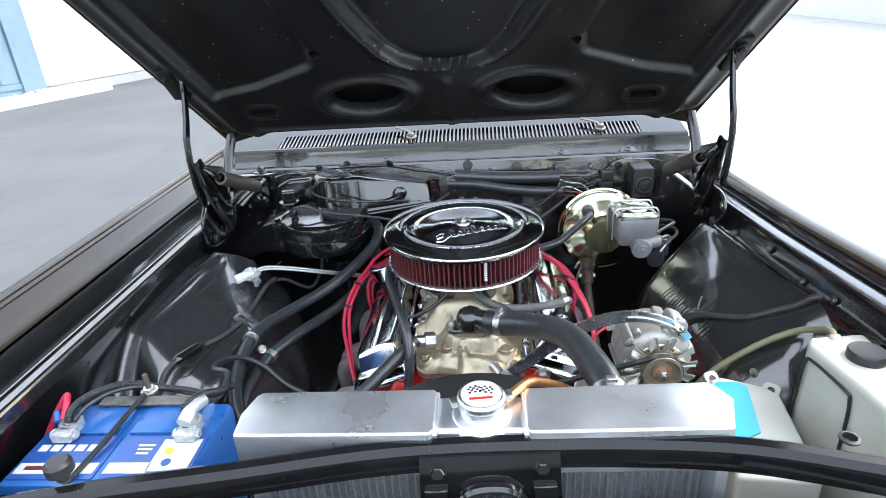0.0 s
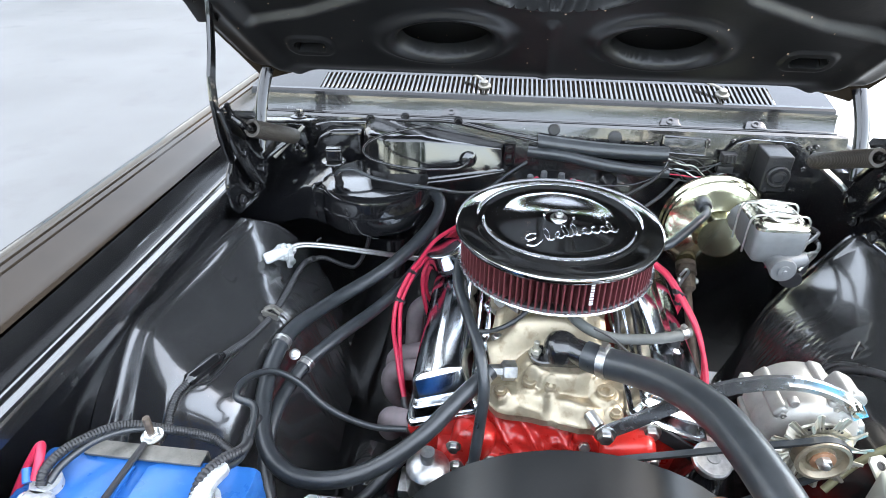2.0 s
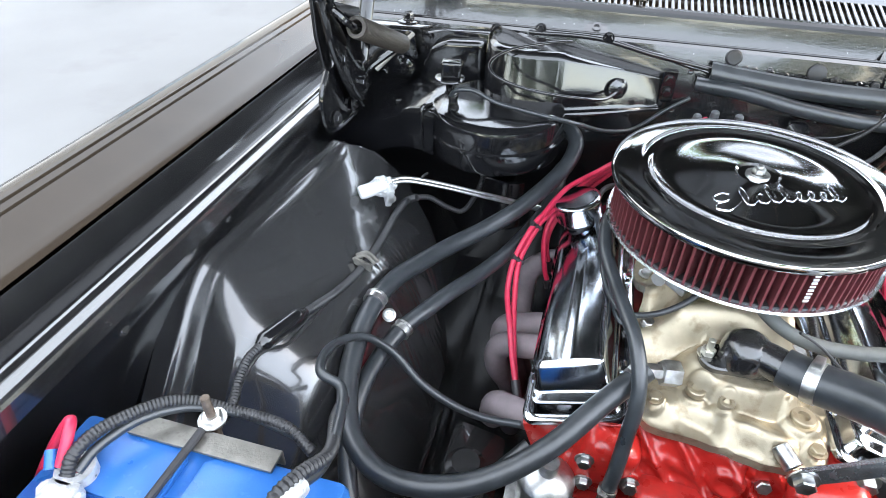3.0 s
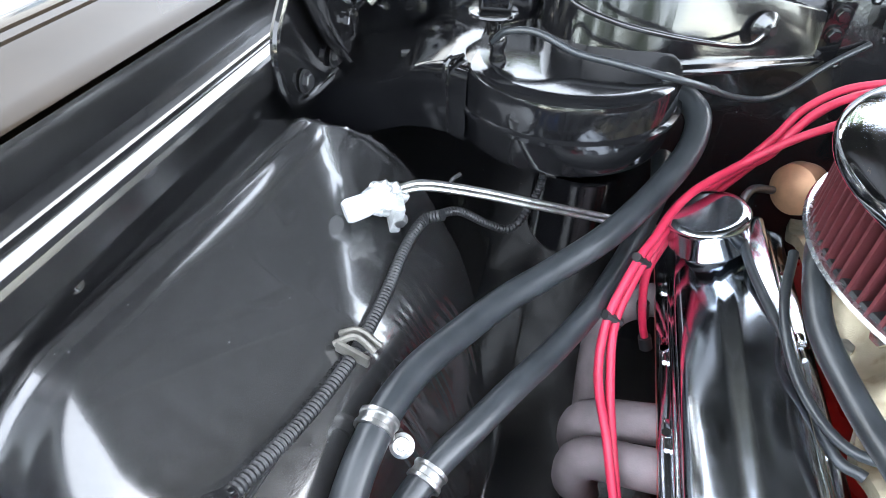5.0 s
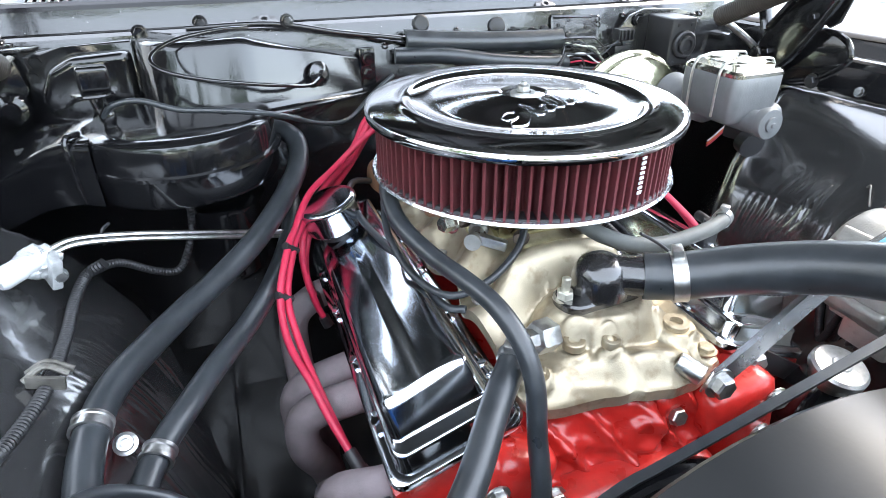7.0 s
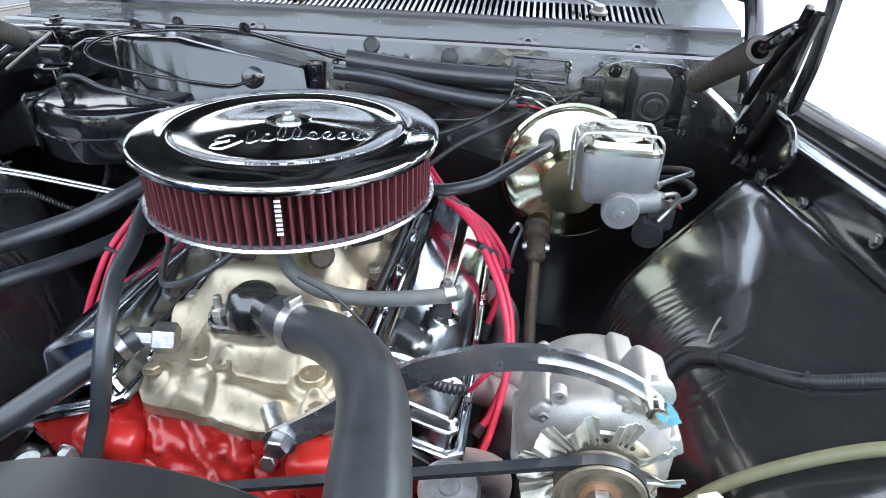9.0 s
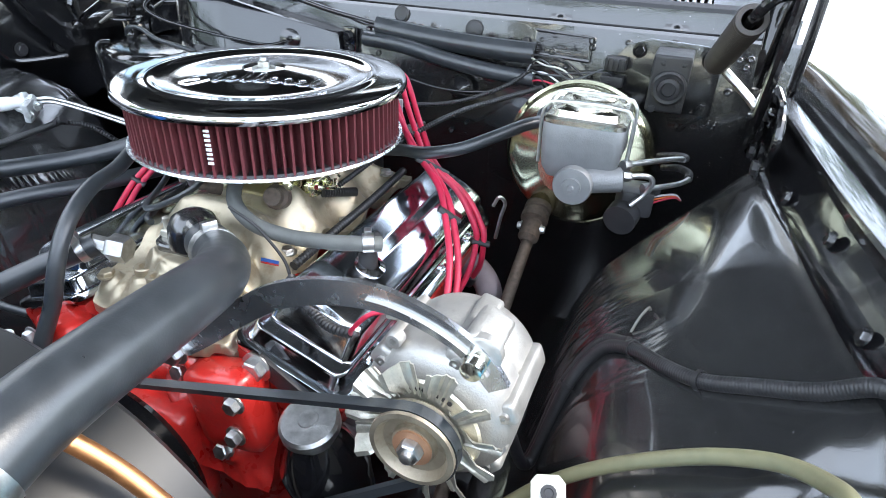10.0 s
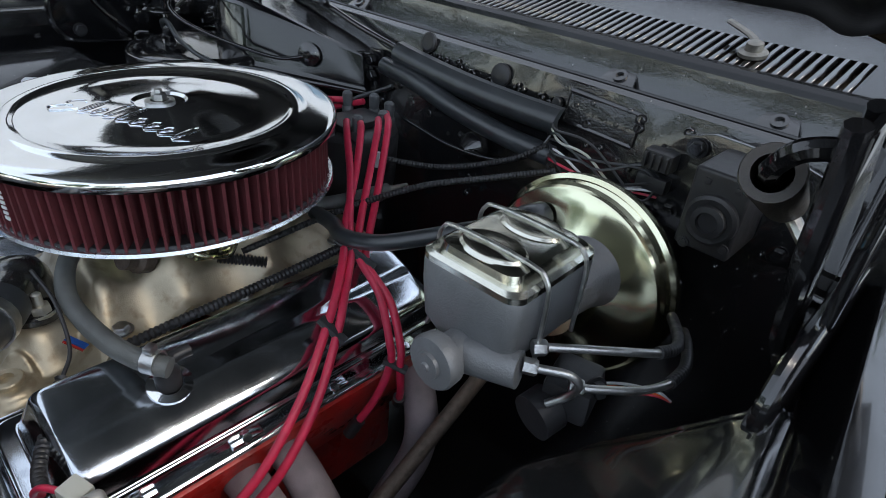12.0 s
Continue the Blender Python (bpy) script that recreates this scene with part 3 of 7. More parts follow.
part("crossmember", box(B(), (0, 0.95, 0.33), (0.85, 0.22, 0.10), bev=0.012), SATIN, car)
part("splash_panel", box(B(), (0, 1.1, 0.30), (0.8, 1.2, 0.01), bev=0), SATIN, car)

# the rest of the car: body, cabin and wheels
bm = B()
prism(bm, [(2.02, 0.26), (2.02, 0.98), (2.60, 0.99), (3.9, 0.97), (5.0, 0.93), (5.12, 0.80), (5.10, 0.40), (4.95, 0.26)], Matrix(((0, 0, 1, -0.85), (1, 0, 0, 0), (0, 1, 0, 0), (0, 0, 0, 1))), 1.51, 0.04, 3)
part("body", bm, BROWN, car, "dark brown body behind the engine bay")
side = [(2.04, 1.085), (2.58, 1.40), (3.40, 1.41), (3.98, 0.99), (2.10, 0.99)]
bm = B()
prism(bm, side, Matrix(((0, 0, 1, -0.64), (1, 0, 0, 0), (0, 1, 0, 0), (0, 0, 0, 1))), 1.34, 0.02, 2)
part("glasshouse", bm, CARGLASS, car, "dark tinted windows")
bm = B()
box(bm, (MID, 3.0, 1.415), (1.30, 1.0, 0.035), bev=0.015, seg=3)
part("roof", bm, BROWN, car)
for sx in (-1, 1):
    for p, q in (((2.03, 1.075), (2.58, 1.41)), ((3.42, 1.41), (3.99, 0.99))):
        part("pillar", tube(B(), [(MID + sx * 0.66, p[0], p[1]), (MID + sx * 0.64, q[0], q[1])], 0.028, 8, straight=True), BROWN, car)
    for y in (1.15, 4.05):
        wm = frame_z((MID + sx * (0.52 if sx > 0 and y > 3 else 0.70), y, 0.325), (sx, 0, 0))
        wheel = part("wheel", lathe(B(), [(0.19, -0.10), (0.29, -0.105), (0.318, -0.085), (0.325, -0.05), (0.325, 0.05), (0.318, 0.085), (0.29, 0.105), (0.19, 0.10)], wm, 40), TYRE, car)
        part("rim", lathe(B(), [(0.19, -0.10), (0.185, 0.07), (0.15, 0.05), (0.07, 0.055), (0.06, 0.075), (0, 0.08)], wm, 32), STEEL, wheel)

# firewall and cowl
bm = B()
fw = [(1.66, 0.28), (1.635, 0.60), (1.620, 0.80), (1.612, 0.90), (1.630, 0.985), (1.633, 0.996), (1.640, 1.0), (1.655, 0.998), (1.662, 0.992), (1.666, 0.983), (1.690, 0.983), (1.697, 0.988), (1.703, 1.004), (1.706, 1.024)]


def wall_y(z):
    return curve_at([(0.60, 1.635), (0.80, 1.620), (0.90, 1.612), (0.985, 1.630)], z)


def firewall_point(i, x):
    y, z = fw[i]
    k = 0.0
    if i < 5:
        k = 0.006 * noise.noise(Vector((x * 9, z * 9, 0))) + 0.02 * smooth(0.12, 0.04, abs(x - 0.02)) * smooth(0.93, 0.80, z) * -1
    return Vector((x, y + k, z))


sheet(bm, list(range(len(fw))), lin(-0.66, 0.66, 70), firewall_point)
seams = [[(-0.64, 1.673, 0.9845), (0.0, 1.673, 0.9845), (0.64, 1.673, 0.9845)], [(-0.64, 1.684, 0.9845), (0.64, 1.684, 0.9845)], [(-0.64, 1.646, 1.0005), (0.64, 1.646, 1.0005)]]
firewall = part("firewall", bm, LUMPY, car, "lumpy gloss black firewall and cowl rail", 30)
for pts in seams:
    part("seam_bead", tube(B(), pts, 0.0022, 6, straight=True), GLOSS, firewall)
bm = B()
co = [(1.706, 1.020), (1.709, 1.030), (1.716, 1.034), (1.725, 1.035)]
sheet(bm, list(range(len(co))), lin(-0.70, 0.655, 12), lambda i, x: Vector((x, co[i][0], co[i][1])))
for x0, x1 in ((-0.70, -0.532), (0.532, 0.655)):
    sheet(bm, [x0, x1], [1.725, 1.805], lambda x, y: Vector((x, y, 1.035 + 0.2 * (y - 1.725))))
sheet(bm, [1.805, 1.83, 1.90, 2.0], lin(-0.70, 0.655, 12), lambda y, x: Vector((x, y, 1.035 + 0.2 * (y - 1.725))))
cowl = part("cowl_panel", bm, COWLM, car, "gloss black cowl panel with a slotted air grille", 20)
part("cowl_well", box(B(), (0, 1.766, 0.985), (1.1, 0.09, 0.02), bev=0), PLASTIC, cowl)
slat = None
for k in range(92):
    x = -0.532 + 1.064 * (k + 0.5) / 92
    if slat is None:
        bm = B()
        for dx, dw in ((0, 0.0062),):
            c = bmesh.ops.create_cube(bm, size=1, matrix=pose(0, 0, 0, math.degrees(math.atan(0.2)), 0, 0) @ Matrix.Diagonal((dw, 0.0835, 0.007, 1)))
            bevelled(bm, list({e for v in c["verts"] for e in v.link_edges}), 0.001, 1)
        slat = part("slat", bm, GLOSS, cowl)
        ob = slat
    else:
        ob = new("slat", slat.data)
        ob.parent = cowl
    ob.location = (x, 1.765, 1.040)
for x in (-0.132, 0.42):
    bm = B()
    lathe(bm, [(0.016, 0), (0.016, 0.004), (0.010, 0.006), (0.009, 0.014), (0.005, 0.016), (0, 0.016)], pose(x, 1.757, 1.043, 12), 18)
    tube(bm, [(x, 1.76, 1.055), (x - 0.015, 1.775, 1.06), (x - 0.05, 1.80, 1.066)], 0.005, 8, flat=0.6)
    part("wiper_pivot", bm, DULLSTEEL, cowl)
for x in (-0.205, 0.30, 0.487):
    bm = B()
    prism(bm, [(-0.024, -0.012), (0.024, -0.012), (0.017, 0.010), (-0.017, 0.010)], pose(x, 1.697, 0.9935, 35), 0.005, 0.002)
    lathe(bm, [(0.009, 0.005), (0.009, 0.008), (0.005, 0.008), (0.005, 0.004)], pose(x, 1.697, 0.9935, 35), 16)
    part("cowl_bracket", bm, LUMPY, firewall)
rnd = random.Random(11)
for k in range(120):
    x, z = rnd.uniform(-0.06, 0.60), rnd.choice((rnd.uniform(0.78, 0.985), rnd.uniform(0.86, 0.985), rnd.uniform(0.95, 0.985)))
    r = rnd.uniform(0.002, 0.0045)
    bm = B()
    lathe(bm, [(r * 1.5, 0), (r * 1.2, 0.0015), (r, 0.002), (r * 0.8, -0.001), (0, -0.002)], frame_z((x, wall_y(z) - 0.003, z), (0, -1, 0.2)), 8)
    part("plug", bm, LUMPY, firewall)
for x, z, r in ((0.035, 0.997, 0.012), (0.171, 0.985, 0.013), (0.263, 0.975, 0.006), (-0.02, 0.975, 0.006), (0.492, 0.987, 0.011)):
    bm = B()
    lathe(bm, [(r * 1.15, -0.002), (r * 1.15, 0.002), (r * 0.9, 0.004), (0, 0.003)], frame_z((x, wall_y(z - 0.008) - 0.002, z - 0.008), (0, -1, 0.2)), 18)
    part("grommet", bm, PLASTIC, firewall)
bm = B()
for a, b in (((0.277, 0.992), (0.37, 0.988)), ((0.277, 0.957), (0.37, 0.953)), ((0.277, 0.992), (0.277, 0.957)), ((0.37, 0.988), (0.37, 0.953))):
    tube(bm, [(a[0], wall_y(a[1] - 0.006) - 0.001, a[1] - 0.006), (b[0], wall_y(b[1] - 0.006) - 0.001, b[1] - 0.006)], 0.003, 6, straight=True)
plate = part("access_plate", bm, LUMPY, firewall)
bm = B()
box(bm, (0.3235, wall_y(0.9665) - 0.001, 0.9665), (0.090, 0.004, 0.032), (-12, 0, 0), 0.001)
part("plate_panel", bm, SEALER, firewall, "lumpy sealer over the plate")
part("seam_sealer", tube(B(), [(-0.10, 1.615, 0.985), (0.0, 1.612, 0.965), (0.1, 1.612, 0.95), (0.2, 1.613, 0.945)], lambda t: 0.004 + 0.002 * math.sin(40 * t), 8), LUMPY, firewall)

# hood hinges
for sx in (-1, 1):
    x = sx * 0.612 + 0.008
    hinge = thing("hood_hinge", "black steel hood hinge with a sprung strut", "hinge", (x, 1.42, 0.88))
    mm = Matrix(((0, 0, sx, 0), (1, 0, 0, 0), (0, 1, 0, 0), (0, 0, 0, 1)))
    mm.translation = (x, 0, 0)
    bm = B()
    if sx < 0:
        prism(bm, [(1.325, 0.925), (1.335, 0.900), (1.36, 0.886), (1.45, 0.880), (1.50, 0.92), (1.51, 1.0), (1.47, 1.03), (1.42, 1.0), (1.345, 0.985), (1.325, 0.960)], mm, 0.006, 0.002)
        tube(bm, [(x, 1.352, 0.990), (x, 1.326, 0.962), (x, 1.323, 0.925), (x, 1.335, 0.898), (x, 1.362, 0.884), (x, 1.45, 0.878)], 0.005, 8)
    else:
        prism(bm, [(1.318, 0.945), (1.345, 0.920), (1.38, 0.905), (1.49, 0.875), (1.59, 0.862), (1.605, 0.90), (1.56, 0.95), (1.49, 0.975), (1.418, 0.980), (1.345, 0.978), (1.322, 0.965)], mm, 0.006, 0.002)
        tube(bm, [(x, 1.418, 0.982), (x, 1.345, 0.980), (x, 1.320, 0.965), (x, 1.316, 0.945), (x, 1.345, 0.918), (x, 1.38, 0.903), (x, 1.49, 0.873)], 0.0045, 8)
    part("bracket", bm, GLOSS, hinge)
    for y, z in ((1.365, 0.905), (1.44, 0.90), (1.47, 0.96)):
        part("bolt", bolt(B(), (x - sx * 0.002, y, z), (-sx, 0, 0), 0.009, 0.008), PLASTIC, hinge)
    part("pivot_washer", lathe(B(), [(0.02, 0), (0.02, 0.008), (0.012, 0.014), (0, 0.014)], frame_z((x - sx * 0.004, 1.475, 0.925), (-sx, 0, 0)), 20), GLOSS, hinge)
    bm = B()
    mm.translation = (x - sx * 0.014, 0, 0)
    prism(bm, [(1.326, 1.104), (1.350, 1.110), (1.368, 1.082), (1.412, 1.040), (1.462, 0.975), (1.490, 0.925), (1.475, 0.900), (1.447, 0.897), (1.400, 0.945), (1.352, 1.025), (1.338, 1.070)], mm, 0.005, 0.002)
    tube(bm, [(x - sx * 0.016, y, z) for y, z in ((1.322, 1.108), (1.336, 1.070), (1.350, 1.025), (1.398, 0.945), (1.445, 0.896))], 0.006, 8)
    tube(bm, [(x - sx * 0.016, y, z) for y, z in ((1.352, 1.111), (1.370, 1.082), (1.414, 1.040), (1.464, 0.975))], 0.005, 8)
    for y, z in ((1.385, 1.0), (1.455, 0.935)):
        bolt(bm, (x - sx * 0.014, y, z), (-sx, 0, 0), 0.008, 0.007)
    part("link", bm, GLOSS, hinge)
    bm = B()
    mm.translation = (x + sx * 0.002, 0, 0)
    prism(bm, [(1.352, 0.996), (1.366, 0.986), (1.380, 0.992), (1.362, 1.055), (1.354, 1.11), (1.360, 1.15), (1.385, 1.20), (1.404, 1.255), (1.410, 1.30), (1.396, 1.305), (1.390, 1.26), (1.370, 1.205), (1.345, 1.165), (1.336, 1.12), (1.338, 1.05)], mm, 0.007, 0.002)
    part("arm", bm, GLOSS, hinge)
    mm.translation = (x - sx * 0.020, 0, 0)
    part("link", prism(B(), [(1.345, 1.088), (1.365, 1.096), (1.455, 1.064), (1.462, 1.052), (1.445, 1.044), (1.40, 1.058)], mm, 0.006, 0.002), GLOSS, hinge)
    part("arm", tube(B(), [(x - sx * 0.01, 1.47, 0.97), (x - sx * 0.012, 1.51, 1.06), (x - sx * 0.020, 1.552, 1.125)], 0.014, 12, flat=0.6), GLOSS, hinge)
    a, b = Vector((x - sx * 0.050, 1.366, 1.061)), Vector((x - sx * 0.068, 1.524, 0.986))
    d = (b - a).normalized()
    n = (b - a).length
    bm = B()
    prof = [(0.011, 0.03), (0.011, 0.0), (0.0165, 0.0), (0.0175, 0.003)]
    k = 0.006
    while k < n - 0.002:
        prof += [(0.0172, k), (0.0166, k + 0.002)]
        k += 0.0042
    lathe(bm, prof + [(0.0165, n), (0, n)], frame_z(a, d), 22)
    part("spring_tube", bm, SLEEVE, hinge, "brown-black sleeve over the spring", 25)
    part("rod", tube(B(), [a + d * 0.03, a - d * 0.015, a - d * 0.03 + Vector((sx * 0.012, 0, 0.012)), Vector((x - sx * 0.014, 1.352, 1.09))], 0.006, 8), GLOSS, hinge)
    part("strut", tube(B(), [b, Vector((x - sx * 0.02, 1.50, 0.95)), Vector((x, 1.49, 0.93))], 0.006, 8), STEEL if sx > 0 else GLOSS, hinge)

# bracket where the fender meets the cowl
corner = thing("fender_bracket", "gloss black fender mounting bracket at the corner of the cowl", "bracket", (-0.56, 1.62, 0.95))
bm = B()
prism(bm, [(-0.645, 1.600), (-0.530, 1.612), (-0.500, 1.640), (-0.520, 1.690), (-0.645, 1.690)], pose(0, 0, 0.985), 0.006, 0.002)
part("plate", bm, LUMPY, corner)
part("washer", lathe(B(), [(0, 0), (0.022, 0), (0.023, 0.003), (0.012, 0.005), (0.010, 0.008), (0, 0.008)], pose(-0.560, 1.640, 0.991), 24), GLOSS, corner)
part("bolt", bolt(B(), (-0.560, 1.640, 0.998), (0, 0, 1), 0.009, 0.010), GLOSS, corner)
bm = B()
prism(bm, [(-0.640, 0.985), (-0.540, 0.985), (-0.530, 0.940), (-0.560, 0.890), (-0.640, 0.880)], Matrix(((1, 0, 0, 0), (0, 0, -1, 1.606), (0, 1, 0, 0), (0, 0, 0, 1))), 0.006, 0.002)
part("web", bm, GLOSS, corner)
part("boss", lathe(B(), [(0, 0), (0.022, 0), (0.024, 0.004), (0.020, 0.010), (0.012, 0.012), (0.010, 0.018), (0, 0.018)], frame_z((-0.556, 1.600, 0.915), (0, -1, 0.1)), 24), GLOSS, corner)
for x, z in ((-0.585, 0.955), (-0.600, 0.900)):
    part("bolt", bolt(B(), (x, 1.600, z), (0, -1, 0), 0.008, 0.008), GLOSS, corner)
part("stay", tube(B(), [(-0.535, 1.590, 0.985), (-0.560, 1.560, 0.960), (-0.590, 1.530, 0.930)], 0.006, 8, flat=0.5), DULLSTEEL, corner, "bare metal stay")

# radiator support bar with its latch plate
support = thing("radiator_support", "gloss black radiator support bar with a hood latch plate", "panel", (0, 0.56, 0.88))


BAR = [(q.x, q.y) for q in spline([(-0.68, 0.485, 0), (-0.507, 0.524, 0), (-0.246, 0.570, 0), (-0.041, 0.607, 0), (0.172, 0.618, 0), (0.362, 0.611, 0), (0.531, 0.580, 0), (0.68, 0.545, 0)], 8)]


def bar_y(x):
    return curve_at(BAR, x)


sec = [(0.004, 0.895), (0.002, 0.932), (-0.003, 0.940), (-0.010, 0.944), (-0.020, 0.942), (-0.027, 0.934), (-0.029, 0.918), (-0.026, 0.911), (-0.020, 0.909), (-0.018, 0.896)]
bm = B()
sheet(bm, lin(-0.66, 0.66, 45), list(range(len(sec))), lambda x, i: Vector((x, bar_y(x) + sec[i][0], sec[i][1] - 0.012 * smooth(0.35, 0.66, abs(x)))))
part("bar", bm, COWLM, support, "", 30)
bm = B()
m = pose(0.076, 0.588, 0.932, 78, 0, 3)
prism(bm, [(-0.086, 0.0), (0.086, 0.0), (0.088, -0.11), (0.050, -0.12), (0.040, -0.058), (0.026, -0.044), (-0.026, -0.044), (-0.040, -0.058), (-0.050, -0.12), (-0.088, -0.11)], m, 0.006)
latch = part("latch_plate", bm, GLOSS, support)
for x in (0.010, 0.138):
    part("bolt", bolt(B(), m @ Vector((x - 0.074, -0.018, 0.006)), m.to_3x3() @ Vector((0, 0, 1)), 0.009, 0.008), GLOSS, latch)
bm = B()
loop = [(0.050, -0.125), (0.042, -0.075), (0.030, -0.047), (0, -0.040), (-0.030, -0.047), (-0.042, -0.075), (-0.050, -0.125)]
tube(bm, [m @ Vector((x, y, 0.012)) for x, y in loop], 0.008, 8)
part("catch_loop", bm, GLOSS, latch)
for k in (-1, 1):
    bm = B()
    prism(bm, [(k * 0.052, -0.040), (k * 0.082, -0.040), (k * 0.084, -0.105), (k * 0.058, -0.110)], m @ pose(0, 0, 0.005), 0.008, 0.003)
    part("latch_rib", bm, GLOSS, latch)
for x, y in ((-0.437, 0.540), (0.50, 0.597)):
    bm = B()
    lathe(bm, [(0.008, 0), (0.008, 0.012), (0.016, 0.012), (0.016, 0.024), (0.012, 0.028), (0, 0.028)] if x < 0 else [(0.012, 0.0), (0.012, 0.002), (0.008, 0.003), (0.008, -0.004), (0, -0.004)], pose(x, y, 0.942), 18)
    part("bump_stop", bm, PLASTIC, support)


# ---- engine ----
EX = 0.03
engine = thing("engine", "red V8 engine with chrome valve covers and an aluminium intake", "engine", (EX, 1.22, 0.40))
bm = B()
box(bm, (EX, 1.24, 0.55), (0.26, 0.46, 0.32), bev=0.015)
box(bm, (EX, 1.025, 0.58), (0.30, 0.05, 0.27), bev=0.02)
block = part("block", bm, RED, engine, "red painted cast block")
TILT = 20.0


def bank_pose(sx):
    """Seat of a valve cover: x across towards the outside, z away from the head."""
    a = radians(TILT)
    x = Vector((sx * math.cos(a), 0, -math.sin(a)))
    z = Vector((sx * math.sin(a), 0, math.cos(a)))
    m = Matrix((x, Vector((0, 1, 0)), z)).transposed().to_4x4()
    if sx < 0:
        m = Matrix((x, Vector((0, 1, 0)), z)).transposed().to_4x4()
    m.translation = (EX + sx * 0.168, 1.235, 0.714) if sx < 0 else (EX + 0.180, 1.235, 0.734)
    return m


def rounded(w, l, r, n=6):
    out = []
    for cx, cy, a0 in ((w - r, l - r, 0), (-w + r, l - r, 90), (-w + r, -l + r, 180), (w - r, -l + r, 270)):
        out += [(cx + r * math.cos(radians(a0 + 90 * k / n)), cy + r * math.sin(radians(a0 + 90 * k / n))) for k in range(n + 1)]
    return out


def stack(bm, m, layers, lean=0.0):
    """Rounded rectangles (half width, half length, radius, height), lofted and closed; lean tips the top towards +x."""
    rings = [[bm.verts.new(m @ Vector((x, y, h - lean * x * smooth(0.045, 0.060, h)))) for x, y in rounded(w, l, r)] for w, l, r, h in layers]
    for a, b in zip(rings, rings[1:]):
        for k in range(len(a)):
            bm.faces.new((a[k], a[(k + 1) % len(a)], b[(k + 1) % len(b)], b[k]))
    bm.faces.new(rings[0][::-1])
    bm.faces.new(rings[-1])
    return bm


for sx in (-1, 1):
    m = bank_pose(sx)
    bm = B()
    mm = m @ Matrix.Translation((0.005, 0.0, -0.062)) @ Matrix.Diagonal((0.135, 0.455, 0.115, 1))
    c = bmesh.ops.create_cube(bm, size=1, matrix=mm)
    bevelled(bm, list({e for v in c["verts"] for e in v.link_edges}), 0.008)
    part("cylinder_head", bm, RED, engine, "red cylinder head")
    bm = B()
    stack(bm, m, [(0.069, 0.233, 0.017, 0.0), (0.0695, 0.2335, 0.017, 0.004), (0.0685, 0.2325, 0.017, 0.0075), (0.0655, 0.2295, 0.016, 0.009), (0.059, 0.223, 0.013, 0.0085), (0.057, 0.221, 0.013, 0.013), (0.0555, 0.2195, 0.013, 0.0225),
                  (0.0550, 0.219, 0.013, 0.0250), (0.0542, 0.2178, 0.013, 0.0262), (0.0525, 0.2150, 0.013, 0.0266), (0.0508, 0.2040, 0.012, 0.0268), (0.0500, 0.2015, 0.012, 0.0276), (0.0494, 0.2000, 0.011, 0.030), (0.0465, 0.190, 0.010, 0.0585), (0.0455, 0.1880, 0.010, 0.0612), (0.0435, 0.1860, 0.010, 0.0632),
                  (0.038, 0.1845, 0.010, 0.0650), (0.028, 0.1838, 0.010, 0.0665), (0.016, 0.1834, 0.010, 0.0674), (0.0104, 0.1832, 0.010, 0.0676)], 0.10)
    cover = part("valve_cover", bm, COVERCHROME, engine, "polished chrome valve cover", 45)
    for y in (-0.15, -0.05, 0.05, 0.15):
        for x in (-0.061, 0.061):
            bm = B()
            q = m @ Vector((x, y, 0.006))
            bolt(bm, q, m.to_3x3() @ Vector((0, 0, 1)), 0.0055, 0.008)
            box(bm, m @ Vector((x, y, 0.010)), (0.006, 0.032, 0.004), (0, 0, 0), 0.001)
            part("cover_bolt", bm, CHROME, cover)
    if sx < 0:
        bm = B()
        n = m.to_3x3() @ Vector((-0.06, 0, 1))
        lathe(bm, [(0.0, 0), (0.020, 0.0), (0.020, 0.014), (0.037, 0.014), (0.0385, 0.017), (0.0385, 0.043), (0.0395, 0.0445), (0.0395, 0.0485), (0.0385, 0.050), (0.034, 0.0515), (0.030, 0.0510), (0, 0.0515)], frame_z(m @ Vector((0.011, 0.135, 0.065)), n), 40)
        part("oil_filler_cap", bm, COVERCHROME, cover, "chrome push-in breather cap")
        part("cap_grommet", lathe(B(), [(0.018, 0), (0.026, 0.0), (0.026, 0.006), (0.018, 0.010)], frame_z(m @ Vector((0.011, 0.135, 0.066)), n), 24), PLASTIC, cover)
    else:
        bm = B()
        q = m @ Vector((0.002, -0.095, 0.0635))
        lathe(bm, [(0.012, 0), (0.019, 0.0), (0.019, 0.005), (0.012, 0.007)], frame_z(q, m.to_3x3() @ Vector((0, 0, 1))), 24)
        part("pcv_grommet", bm, CHROME, cover)
        bm = B()
        lathe(bm, [(0.011, 0.002), (0.011, 0.018), (0.008, 0.022), (0.008, 0.034), (0, 0.035)], frame_z(q, (0, 0, 1)), 18)
        tube(bm, [q + Vector((0, 0, 0.028)), q + Vector((0.0, 0.012, 0.03)), q + Vector((0.0, 0.022, 0.03))], 0.006, 10)
        part("pcv_valve", bm, PLASTIC, cover)

# intake casting
FRONT = [(-0.074, 1.040), (-0.068, 1.020), (-0.055, 1.005), (-0.030, 0.999), (0.0, 0.994), (0.036, 0.986), (0.070, 0.981), (0.104, 0.987), (0.146, 1.003), (0.166, 1.030), (0.172, 1.045)]


def bump_at(x, y, cx, cy, r):
    return smooth(r * 1.20, r * 0.88, math.hypot(x - cx, y - cy))


